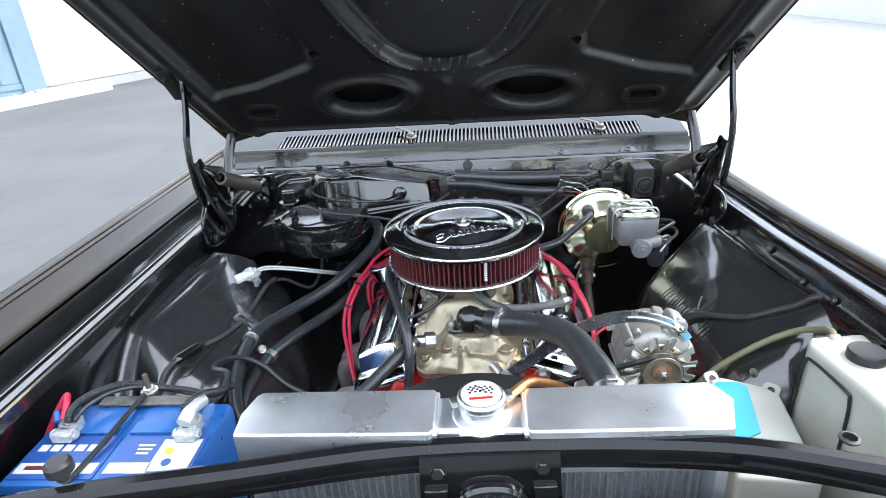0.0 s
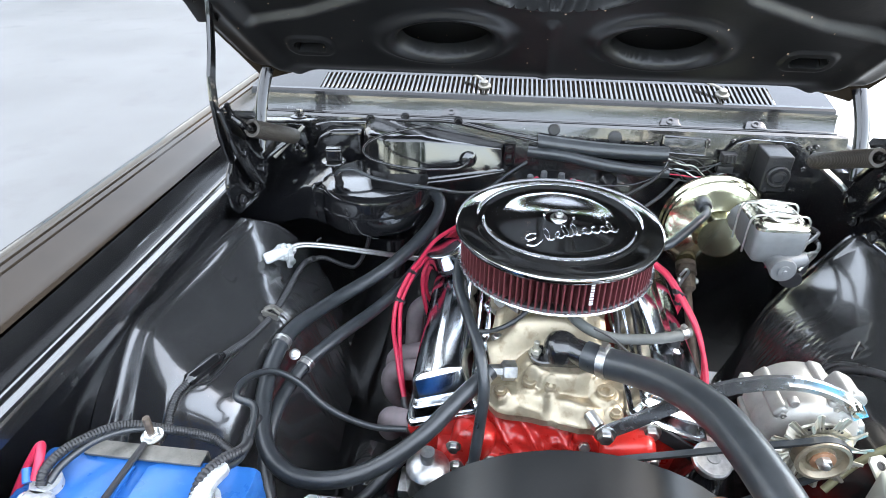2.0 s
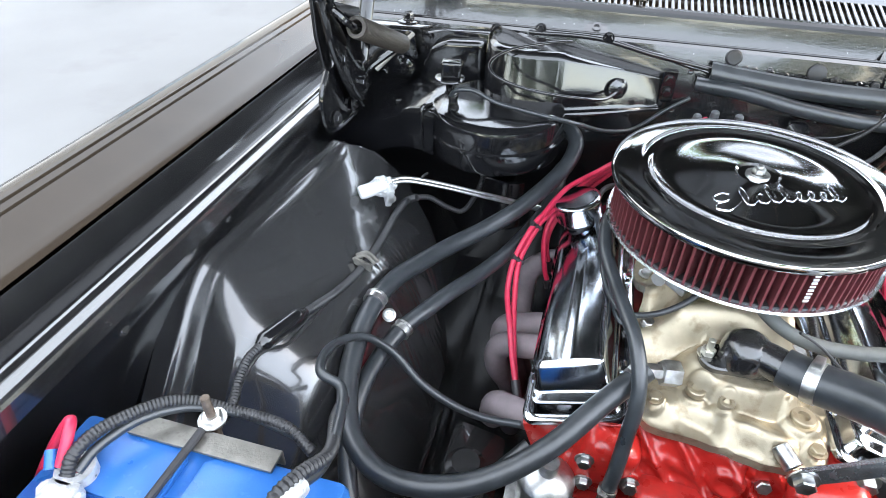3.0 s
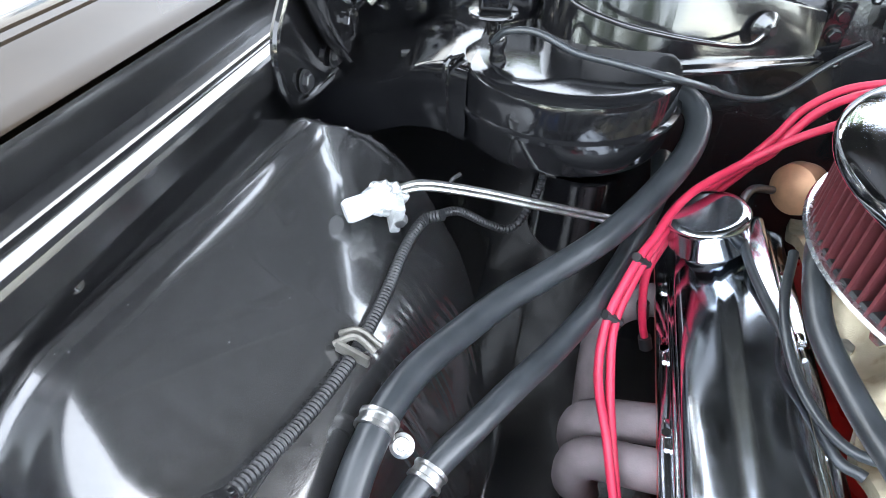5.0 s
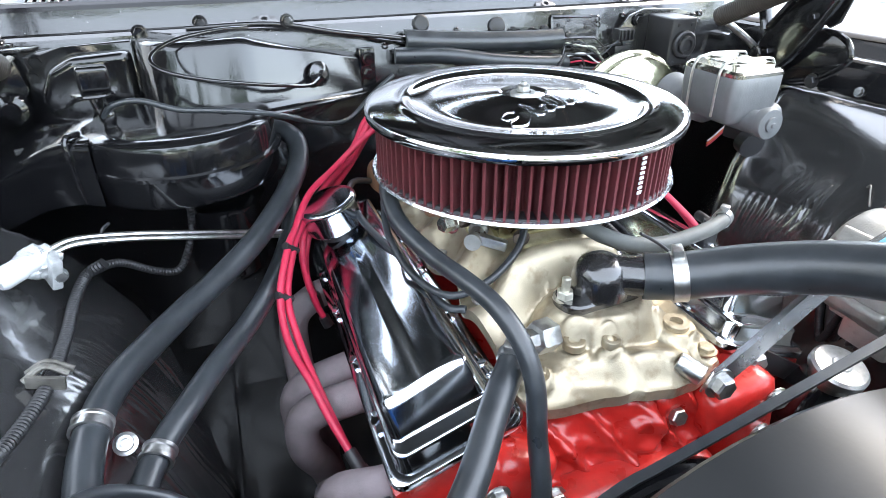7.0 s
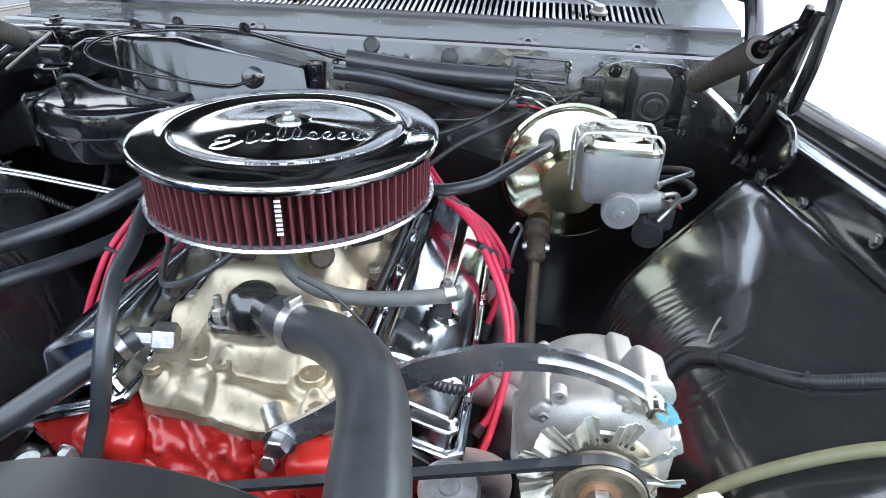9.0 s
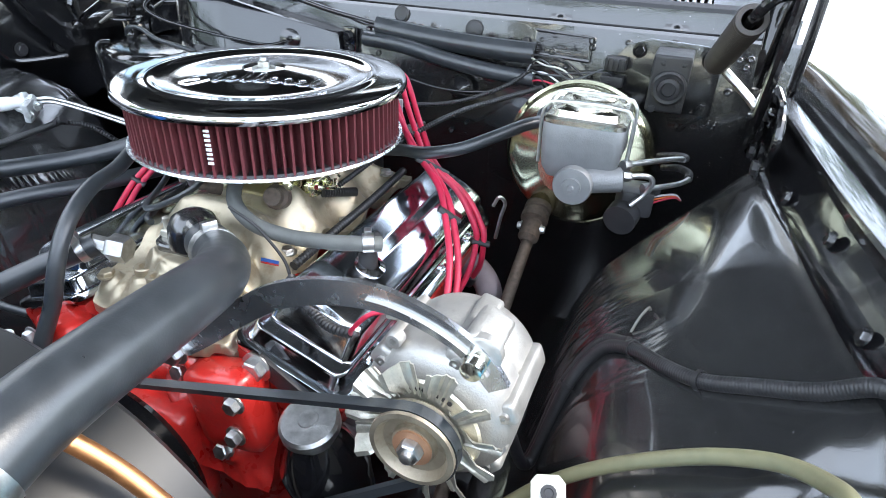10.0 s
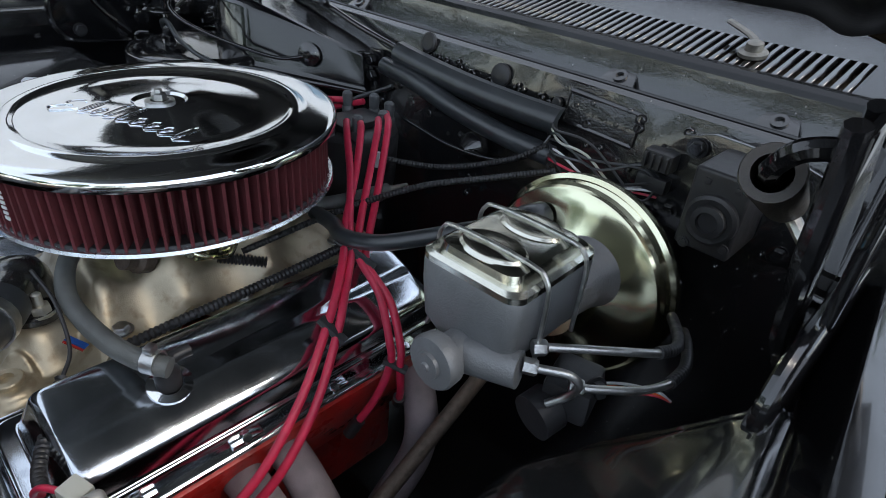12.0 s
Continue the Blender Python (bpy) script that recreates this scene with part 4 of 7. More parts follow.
def ridge_at(x, y, p, q, w):
    d = Vector((q[0] - p[0], q[1] - p[1]))
    t = min(1.0, max(0.0, ((x - p[0]) * d.x + (y - p[1]) * d.y) / d.length_squared))
    return math.exp(-(math.hypot(x - p[0] - d.x * t, y - p[1] - d.y * t) / w) ** 2)


def intake_z(x, y):
    u = x - EX
    z = 0.762 + 0.008 * smooth(0.06, 0.0, abs(u) - 0.02)
    pl = smooth(0.095, 0.055, abs(u)) * smooth(1.10, 1.15, y) * smooth(1.42, 1.37, y)
    z += 0.040 * pl
    for yc, slant in ((1.13, 0.35), (1.21, 0.15), (1.31, -0.12), (1.40, -0.3)):
        yy = y - (yc + slant * 0.35 * (0.07 - abs(u)))
        z += 0.030 * math.exp(-(yy / 0.026) ** 2) * smooth(0.16, 0.07, abs(u))
    pad = math.hypot((u - 0.012) / 0.062, (y - 1.082) / 0.045)
    z = max(z, 0.762 + 0.038 * smooth(1.35, 0.80, pad))
    z += 0.005 * bump_at(x, y, -0.006, 1.044, 0.016) + 0.005 * bump_at(x, y, 0.026, 1.029, 0.013)
    z += 0.010 * bump_at(x, y, 0.115, 1.042, 0.022) + 0.007 * bump_at(x, y, 0.129, 1.010, 0.015) + 0.006 * bump_at(x, y, -0.052, 1.030, 0.014)
    z += 0.008 * ridge_at(x, y, (0.027, 1.026), (0.032, 0.995), 0.009) + 0.008 * ridge_at(x, y, (0.050, 1.010), (0.085, 1.003), 0.014)
    z -= 0.008 * ridge_at(x, y, (-0.02, 1.018), (0.012, 1.008), 0.010)
    z -= 0.018 * smooth(0.030, 0.0, y - curve_at(FRONT, x))
    z -= 0.010 * smooth(0.035, 0.0, 0.17 - x) if y < 1.06 else 0.0
    return z + 0.0006 * noise.noise(Vector((x * 60, y * 60, 0))) + 0.0025 * noise.noise(Vector((x * 22, y * 22, 4)))


def intake_point(u, v):
    y0 = 0.97 + 0.498 * v
    left, right = -0.074, 0.136 + 0.034 * smooth(1.11, 1.04, y0)
    x = left + (right - left) * (u + 1) / 2
    f = curve_at(FRONT, x)
    y = f + (1.468 - f) * v
    x += 0.006 * math.cos((y - 1.0) * 45) * smooth(1.06, 1.10, y) * u
    return Vector((x, y, intake_z(x, y)))


bm = B()
sheet(bm, lin(-1, 1, 84), [k / 70 * 0.25 for k in range(70)] + lin(0.25, 1, 75), intake_point, 0.012)
intake = part("intake_manifold", bm, CAST, engine, "warm bare cast aluminium intake manifold", 60)
for x, y, r in ((-0.006, 1.044, 0.0115), (0.026, 1.029, 0.0095), (0.115, 1.042, 0.014)):
    part("threaded_boss", lathe(B(), [(r, -0.006), (r, 0.0015), (r * 0.92, 0.0025), (r * 0.5, 0.0025), (r * 0.45, -0.003), (0, -0.003)], pose(x, y, intake_z(x, y) + 0.0025), 24), CAST, intake)
for x, y in ((-0.052, 1.030), (0.129, 1.010), (-0.062, 1.14), (0.122, 1.14), (-0.062, 1.27), (0.122, 1.27), (-0.06, 1.40), (0.12, 1.40)):
    part("bolt", bolt(B(), (x, y, intake_z(x, y)), (0, 0, 1), 0.0085, 0.007), STEEL if y > 1.1 else CAST, intake)
part("standoff", lathe(B(), [(0.009, 0), (0.0105, 0.001), (0.0105, 0.026), (0.009, 0.027)], frame_z((0.086, 1.002, 0.764), Vector((0.018, -0.026, -0.009))), 18), STEEL, intake)
part("bracket_stud", bolt(B(), (0.103, 0.977, 0.756), (0.5, -0.8, -0.25), 0.0105, 0.012), STEEL, intake)
bm = B()
lathe(bm, [(0, 0), (0.015, 0), (0.0165, 0.002), (0.0165, 0.020), (0.015, 0.022), (0.010, 0.023), (0.010, 0.045), (0, 0.045)], frame_z((-0.030, 1.048, 0.796), (-0.8, -0.2, 0.1)), 6)
part("heater_nipple", bm, STEEL, intake, "zinc hex fitting")
part("badge", box(B(), (0.128, 1.10, 0.795), (0.020, 0.007, 0.001), (0, 20, 35), 0.0), DEEPBLUE, intake)
part("badge_stripe", box(B(), (0.1305, 1.0965, 0.7945), (0.020, 0.003, 0.0012), (0, 20, 35), 0.0), RED, intake)

# thermostat neck
bm = B()
m = pose(0.042, 1.082, 0.800, 0, 0, 5)
stack(bm, m, [(0.050, 0.022, 0.020, 0.0), (0.050, 0.022, 0.020, 0.007), (0.048, 0.020, 0.019, 0.009)])
lathe(bm, [(0.030, 0.008), (0.030, 0.016), (0.0285, 0.030), (0.023, 0.041), (0.013, 0.047), (0, 0.049)], m, 28)
tube(bm, [(0.045, 1.080, 0.826), (0.065, 1.070, 0.827), (0.092, 1.052, 0.829)], 0.0205, 18)
neck = part("thermostat_housing", bm, LUMPY, engine, "gloss black thermostat housing")
for x, y, z in ((0.002, 1.081, 0.807), (0.081, 1.088, 0.807)):
    part("bolt", bolt(B(), (x, y, z), (0, 0, 1), 0.009, 0.010, stud=0.014 if x < 0.05 else 0.012), FANMETAL, neck)

# carburettor
carb = thing("carburettor", "brassy four-barrel carburettor under the air cleaner", "carburettor", (EX, 1.26, 0.80))
bm = B()
box(bm, (EX, 1.265, 0.803), (0.12, 0.15, 0.012), bev=0.003)
box(bm, (EX, 1.265, 0.822), (0.105, 0.13, 0.03), bev=0.006)
box(bm, (EX, 1.21, 0.845), (0.11, 0.05, 0.045), bev=0.008)
box(bm, (EX, 1.32, 0.845), (0.11, 0.05, 0.045), bev=0.008)
lathe(bm, [(0.062, 0.02), (0.062, 0.075), (0.056, 0.075), (0.056, 0.03)], pose(EX, 1.265, 0.82), 28)
part("body", bm, GOLD, carb)
for x in (-0.035, 0.095):
    bm = B()
    prism(bm, [(-0.02, 0), (0.012, -0.008), (0.022, 0.012), (0.006, 0.034), (-0.012, 0.028)], frame_z((x, 1.25, 0.815), (1 if x > 0 else -1, 0, 0)), 0.003, 0.001)
    bolt(bm, (x, 1.25, 0.822), (1 if x > 0 else -1, 0, 0), 0.006, 0.008)
    part("throttle_lever", bm, GOLD, carb)
for p, d, r, h in (((0.098, 1.225, 0.832), (1, -0.2, 0.2), 0.006, 0.016), ((0.100, 1.262, 0.826), (1, 0, 0), 0.008, 0.010), ((0.088, 1.198, 0.842), (0.4, -1, 0.2), 0.007, 0.012)):
    part("linkage_pin", lathe(B(), [(0, 0), (r, 0), (r, h * 0.4), (r * 0.6, h * 0.45), (r * 0.6, h), (0, h)], frame_z(p, d), 12), GOLD, carb, "brass linkage")
for pts in (((0.108, 1.222, 0.836), (0.118, 1.240, 0.828), (0.116, 1.262, 0.820), (0.108, 1.275, 0.826)), ((0.112, 1.228, 0.842), (0.122, 1.235, 0.850), (0.124, 1.255, 0.846), (0.118, 1.27, 0.834))):
    part("linkage_rod", tube(B(), list(pts), 0.0022, 8), GOLD, carb)
part("return_spring", tube(B(), [(0.10, 1.255, 0.812), (0.125, 1.30, 0.80)], 0.007, 10, ribs=0.003, pitch=0.004), PLASTIC, carb)
for p, r in (((-0.04, 1.20, 0.828), 0.009), ((-0.045, 1.235, 0.835), 0.012), ((0.08, 1.19, 0.828), 0.016), ((0.0, 1.175, 0.83), 0.009)):
    bm = B()
    lathe(bm, [(0, 0), (r, 0), (r, 0.014), (r * 0.7, 0.018), (r * 0.7, 0.03), (0, 0.03)], frame_z(p, (-0.4 if p[0] < 0.03 else 0.2, -0.6, 0.3)), 12)
    part("fitting", bm, RUSTY, carb)

# ---- air cleaner ----
AC = (0.03, 1.25)
cleaner = thing("air_cleaner", "round chrome air cleaner with a pleated maroon gauze filter", "air cleaner", (*AC, 0.885))
m0 = pose(*AC, 0)
part("base", lathe(B(), [(0.06, 0.878), (0.10, 0.8865), (0.165, 0.8868), (0.171, 0.8876), (0.1735, 0.8895), (0.172, 0.8925), (0.168, 0.8928), (0.16, 0.890), (0.06, 0.888)], m0, 96), WORNCHROME, cleaner, "dulled chrome base pan")
bm = B()
N = 98
rows = []
for h in lin(0.8905, 0.9585, 4):
    ring = []
    for k in range(N * 8):
        ph = k / 8
        w = 0.5 + 0.5 * math.cos(2 * math.pi * ph)
        r = 0.1410 + 0.0265 * smooth(0.10, 0.85, w)
        a = 2 * math.pi * (k + 0.5 * math.sin(ph * 2.1)) / (N * 8)
        ring.append(bm.verts.new((AC[0] + r * math.cos(a), AC[1] + r * math.sin(a), h)))
    rows.append(ring)
for a, b in zip(rows, rows[1:]):
    for k in range(N * 8):
        bm.faces.new((a[k], a[(k + 1) % (N * 8)], b[(k + 1) % (N * 8)], b[k]))
element = part("filter_element", bm, FILTER, cleaner, "pleated maroon filter element", 80)
part("filter_rim", lathe(B(), [(0.148, 0.8905), (0.1660, 0.8905), (0.1668, 0.8920), (0.1660, 0.8945), (0.148, 0.8945)], m0, 96), PLASTIC, cleaner)
lid_prof = [(0.1695, 0.9555), (0.1755, 0.9520), (0.1778, 0.9528), (0.1785, 0.9555), (0.1782, 0.9595), (0.1770, 0.9620), (0.1745, 0.9635), (0.171, 0.9642), (0.160, 0.9650), (0.148, 0.9656), (0.1425, 0.9656), (0.1402, 0.9666), (0.1370, 0.9674), (0.1330, 0.9668), (0.1295, 0.9652), (0.1265, 0.9638), (0.10, 0.9640), (0.07, 0.9675), (0.04, 0.9705), (0.027, 0.9715), (0.024, 0.9690), (0.018, 0.9690), (0.0, 0.9690)]
lid = part("lid", lathe(B(), lid_prof, m0, 128), CHROME, cleaner, "mirror chrome lid with an embossed script", 30)
bm = B()
lathe(bm, [(0.0145, 0.9690), (0.0145, 0.9712), (0.009, 0.9716)], m0, 24)
lathe(bm, [(0.0075, 0.9716), (0.0075, 0.978), (0.0062, 0.979), (0.004, 0.9795), (0.004, 0.9825), (0, 0.9832)], m0, 6)
part("wing_nut", bm, STEEL, lid)
# embossed script drawn as a plain looping line
rnd = random.Random(3)
du, dv = Vector((math.cos(radians(22.5)), math.sin(radians(22.5)), 0)), Vector((-math.sin(radians(22.5)), math.cos(radians(22.5)), 0))
org = Vector((0.0515, 1.203, 0))


def script_point(s, t):
    q = org + du * s + dv * t
    r = math.hypot(q.x - AC[0], q.y - AC[1])
    q.z = curve_at(sorted(lid_prof[14:]), r) + 0.0006
    return q


def stroke(bm, pts, w=0.0008):
    return tube(bm, [script_point(s, t) for s, t in pts], w, 8, 6, flat=0.55)


script = part("script_emboss", stroke(B(), [(-0.060, 0.014), (-0.068, 0.018), (-0.080, 0.013), (-0.079, 0.005), (-0.066, 0.003), (-0.080, 0.0), (-0.086, -0.009), (-0.074, -0.015), (-0.060, -0.008), (-0.052, -0.002)]), CHROME, lid)
for k, h in enumerate((0.024, 0.008, 0.026, 0.024, 0.008, 0.009, 0.008, 0.022)):
    s = -0.048 + 0.0165 * k
    part("stroke", stroke(B(), [(s, -0.008), (s + 0.006, 0.0), (s + 0.009, h * 0.6), (s + 0.007, h), (s + 0.002, h * 0.6), (s, -0.004), (s + 0.005, -0.010), (s + 0.012, -0.006), (s + 0.0165, -0.002)]), CHROME, script)
bm = B()
rnd = random.Random(8)
a0 = math.atan2(1.0865 - AC[1], 0.078 - AC[0])
for k, z in enumerate(lin(0.9085, 0.944, 8)):
    mm = frame_z((AC[0] + 0.1683 * math.cos(a0), AC[1] + 0.1683 * math.sin(a0), z), (math.cos(a0), math.sin(a0), 0)) @ Matrix.Diagonal((0.0062, 0.0026 if k % 3 else 0.0032, 0.001, 1))
    bmesh.ops.create_cube(bm, size=1, matrix=mm)
part("side_label", bm, WHITE, element, "white vertical lettering strip")

part("idle_screw", bolt(B(), (-0.066, 1.222, 0.838), (-0.9, -0.4, 0.1), 0.010, 0.016), LIDZINC, carb, "brass adjusting nut")
part("idle_screw", bolt(B(), (-0.072, 1.240, 0.846), (-0.9, -0.2, 0.2), 0.007, 0.020), AMBER, carb, "brass adjusting nut")
part("fuel_inlet", lathe(B(), [(0, -0.03), (0.011, -0.03), (0.011, 0.0), (0.008, 0.003), (0.008, 0.024), (0.0095, 0.026), (0.0095, 0.031), (0, 0.031)], frame_z((-0.045, 1.195, 0.836), (-0.55, -0.8, 0.05)), 16), ALTM, carb, "grey fuel inlet stub")
part("throttle_lever", box(B(), (-0.040, 1.168, 0.835), (0.034, 0.010, 0.012), (0, 10, -35), 0.003), STEEL, carb, "zinc throttle lever")

# ---- front of engine: pump, timing cover, pulleys ----
bm = B()
box(bm, (EX, 0.965, 0.60), (0.17, 0.05, 0.16), bev=0.02, seg=3)
box(bm, (EX - 0.125, 0.992, 0.675), (0.07, 0.05, 0.10), (0, 12, 0), 0.02, 3)
box(bm, (EX + 0.125, 0.985, 0.69), (0.085, 0.05, 0.10), (0, -12, 0), 0.02, 3)
lathe(bm, [(0.05, 0), (0.042, 0.03), (0.03, 0.035), (0.03, 0.08), (0, 0.08)], frame_z((EX, 0.945, 0.60), (0, -1, 0)), 24)
front = B()


def front_point(x, t):
    y0 = curve_at(FRONT, x) + 0.014
    y, z = y0 + (0.960 - y0) * t ** 0.8, 0.736 - 0.135 * t
    h = 0.006 * math.exp(-((t - 0.50 + 0.25 * (x - 0.05)) / 0.10) ** 2) * smooth(-0.06, -0.03, x) * smooth(0.16, 0.11, x)
    for xi, t0, t1 in ((-0.085, 0.05, 0.6), (-0.035, 0.1, 0.5), (0.012, 0.05, 0.45), (0.070, 0.1, 0.5), (0.118, 0.0, 0.6)):
        h += 0.010 * math.exp(-((x - xi - 0.10 * (t - 0.3)) / 0.007) ** 2) * smooth(t0 - 0.05, t0 + 0.05, t) * smooth(t1 + 0.1, t1, t)
    h += 0.012 * smooth(0.024, 0.014, math.hypot(x - 0.045, (t - 0.28) * 0.15)) + 0.012 * smooth(0.022, 0.013, math.hypot(x + 0.06, (t - 0.55) * 0.15))
    h += 0.010 * smooth(0.024, 0.014, math.hypot(x - 0.156, (t - 0.40) * 0.15)) + 0.010 * smooth(0.024, 0.014, math.hypot(x - 0.15, (t - 0.75) * 0.15))
    h += 0.008 * noise.noise(Vector((x * 26, t * 5, 2))) + 0.003 * noise.noise(Vector((x * 80, t * 12, 5))) - 0.010 * math.exp(-((x - 0.062 - 0.02 * t) / 0.003) ** 2) * smooth(0.9, 0.6, t)
    return Vector((x, y - 0.92 * h, z + 0.4 * h))


sheet(front, lin(-0.15, 0.205, 110), lin(0, 1, 60), front_point, 0.01, (0, 1, 0))
cover = part("front_cover", front, RED, engine, "sculpted red engine front with grimy ribs", 60)
for x, t in ((0.156, 0.40), (0.15, 0.75), (-0.115, 0.30), (-0.06, 0.55), (0.085, 0.22)):
    part("bolt", bolt(B(), front_point(x, t), (0, -0.92, 0.3), 0.0095, 0.010), STEEL, cover)
pump = part("water_pump", bm, RED, engine, "red water pump")
for x, y, z in ((0.182, 0.960, 0.722), (0.176, 0.960, 0.675), (-0.12, 0.967, 0.70), (-0.115, 0.967, 0.655)):
    part("bolt", bolt(B(), (x, y, z), (0, -1, 0), 0.009, 0.010), STEEL, pump)
part("head_bolt", bolt(B(), (0.182, 0.998, 0.739), (0, -1, 0), 0.013, 0.012), STEEL, engine)
bm = B()
box(bm, (0.235, 1.0, 0.712), (0.13, 0.006, 0.022), (0, 33, 0), 0.002)
part("rear_brace", bm, PLASTIC, engine)
bm = B()
lathe(bm, [(0.0, 0.0), (0.09, 0), (0.110, 0.004), (0.113, 0.01), (0.104, 0.016), (0.113, 0.022), (0.113, 0.028), (0.104, 0.033), (0.07, 0.035), (0.05, 0.02), (0, 0.02)], frame_z((EX, 0.945, 0.60), (0, -1, 0)), 48)
part("pump_pulley", bm, GLOSS, engine, "gloss black water pump pulley")

# exhaust headers
rnd = random.Random(5)
for sx in (-1, 1):
    hdr = thing("exhaust_header", "matt mauve-grey tubular exhaust header bolted to the head", "exhaust header", (EX + sx * 0.22, 1.22, 0.45), "exhaust headers")
    x0 = EX + sx * 0.205
    bm = B()
    box(bm, (x0, 1.235, 0.655), (0.010, 0.42, 0.035), (0, sx * 20, 0), 0.003)
    part("flange", bm, RUSTY, hdr)
    for k, y in enumerate((1.045, 1.175, 1.225, 1.40)):
        yb = 1.18 + 0.045 * k
        bulge = 0.085 if k in (1, 2) else 0.07
        pts = [(x0, y, 0.658), (x0 + sx * 0.032, y + 0.004 * sx, 0.662), (x0 + sx * bulge, y + 0.02 * (1.25 - y) / 0.2, 0.638), (x0 + sx * (bulge + 0.006), (y * 2 + yb) / 3, 0.58), (x0 + sx * 0.07, yb, 0.50), (x0 + sx * 0.055, yb + 0.03, 0.40)]
        part("pipe", tube(B(), pts, 0.0205, 16, 8), HEADER, hdr)
    for y in (1.095, 1.14, 1.27, 1.34):
        part("bolt", bolt(B(), (x0 + sx * 0.006, y, 0.662), (sx, 0, 0.3), 0.008, 0.01), STEEL, hdr)

# ---- distributor, leads and plugs ----
dist = thing("distributor", "black distributor cap with red plug leads behind the air cleaner", "distributor", (0.030, 1.496, 0.735))
DX, DY = 0.030, 1.496
bm = B()
lathe(bm, [(0.03, 0.0), (0.03, 0.06), (0.055, 0.075), (0.060, 0.10), (0.063, 0.160), (0.061, 0.168), (0.052, 0.172), (0, 0.173)], pose(DX, DY, 0.722), 32)
part("cap", bm, PLASTIC, dist)
part("cap_plate", box(B(), (DX, DY + 0.004, 0.899), (0.052, 0.072, 0.010), bev=0.003), PLASTIC, dist)
for k in range(8):
    a = radians(-30 + 45 * k)
    q = (DX + 0.050 * math.cos(a), DY + 0.050 * math.sin(a), 0.892)
    part("terminal", lathe(B(), [(0.008, 0), (0.008, 0.010), (0.0065, 0.012), (0.0075, 0.020), (0.007, 0.030), (0.004, 0.033), (0, 0.033)], pose(*q), 12), ENGINE_GREY, dist, "grey lead boot")
part("connector", box(B(), (DX + 0.075, DY - 0.02, 0.875), (0.012, 0.006, 0.022), (0, 0, 20), 0.002), WHITE, dist, "white plug connector")
bm = B()
lathe(bm, [(0.010, -0.03), (0.010, 0.0), (0.026, 0.004), (0.030, 0.018), (0.028, 0.03), (0.012, 0.038), (0, 0.039)], frame_z((-0.064, 1.475, 0.803), (-0.75, -0.6, 0.1)), 28)
part("vacuum_advance", bm, AMBER, dist, "tan plated vacuum advance can")

LEADS = {
    "right": [
        [(0.083, 1.468, 0.918), (0.100, 1.455, 0.916), (0.130, 1.425, 0.885), (0.175, 1.375, 0.852), (0.205, 1.350, 0.842), (0.245, 1.312, 0.830), (0.268, 1.281, 0.808), (0.300, 1.225, 0.765), (0.313, 1.165, 0.715), (0.300, 1.100, 0.665), (0.285, 1.065, 0.645)],
        [(0.068, 1.458, 0.918), (0.092, 1.440, 0.912), (0.135, 1.412, 0.880), (0.185, 1.372, 0.848), (0.213, 1.353, 0.838), (0.255, 1.312, 0.823), (0.279, 1.284, 0.800), (0.308, 1.235, 0.755), (0.316, 1.185, 0.705), (0.300, 1.140, 0.660), (0.285, 1.120, 0.645)],
        [(0.085, 1.495, 0.918), (0.108, 1.475, 0.914), (0.145, 1.432, 0.880), (0.192, 1.380, 0.845), (0.221, 1.357, 0.833), (0.258, 1.355, 0.805), (0.288, 1.345, 0.765), (0.294, 1.342, 0.740), (0.292, 1.325, 0.700), (0.278, 1.305, 0.655)],
        [(0.074, 1.518, 0.918), (0.110, 1.490, 0.916), (0.155, 1.440, 0.875), (0.200, 1.388, 0.840), (0.229, 1.361, 0.828), (0.268, 1.362, 0.798), (0.298, 1.352, 0.760), (0.303, 1.348, 0.737), (0.298, 1.355, 0.695), (0.280, 1.370, 0.655)],
    ],
    "left": [
        [(-0.018, 1.478, 0.912), (-0.045, 1.455, 0.910), (-0.075, 1.442, 0.898), (-0.117, 1.438, 0.872), (-0.160, 1.425, 0.842), (-0.198, 1.392, 0.828), (-0.218, 1.368, 0.812), (-0.232, 1.338, 0.800), (-0.244, 1.314, 0.792), (-0.264, 1.265, 0.756), (-0.265, 1.220, 0.722), (-0.250, 1.170, 0.698), (-0.238, 1.135, 0.672), (-0.222, 1.095, 0.645)],
        [(-0.022, 1.500, 0.912), (-0.060, 1.485, 0.906), (-0.090, 1.472, 0.893), (-0.110, 1.462, 0.870), (-0.127, 1.450, 0.846), (-0.165, 1.430, 0.826), (-0.205, 1.385, 0.804), (-0.230, 1.335, 0.792), (-0.238, 1.317, 0.786), (-0.256, 1.267, 0.750), (-0.252, 1.215, 0.714), (-0.240, 1.155, 0.682), (-0.225, 1.106, 0.647), (-0.215, 1.085, 0.635)],
        [(-0.014, 1.518, 0.912), (-0.062, 1.512, 0.900), (-0.098, 1.495, 0.880), (-0.117, 1.480, 0.855), (-0.150, 1.455, 0.823), (-0.200, 1.400, 0.796), (-0.222, 1.360, 0.772), (-0.226, 1.345, 0.735), (-0.218, 1.335, 0.690), (-0.208, 1.33, 0.660)],
        [(0.005, 1.535, 0.912), (-0.070, 1.510, 0.880), (-0.130, 1.470, 0.825), (-0.190, 1.410, 0.788), (-0.215, 1.375, 0.760), (-0.222, 1.370, 0.715), (-0.212, 1.375, 0.665)],
    ],
}
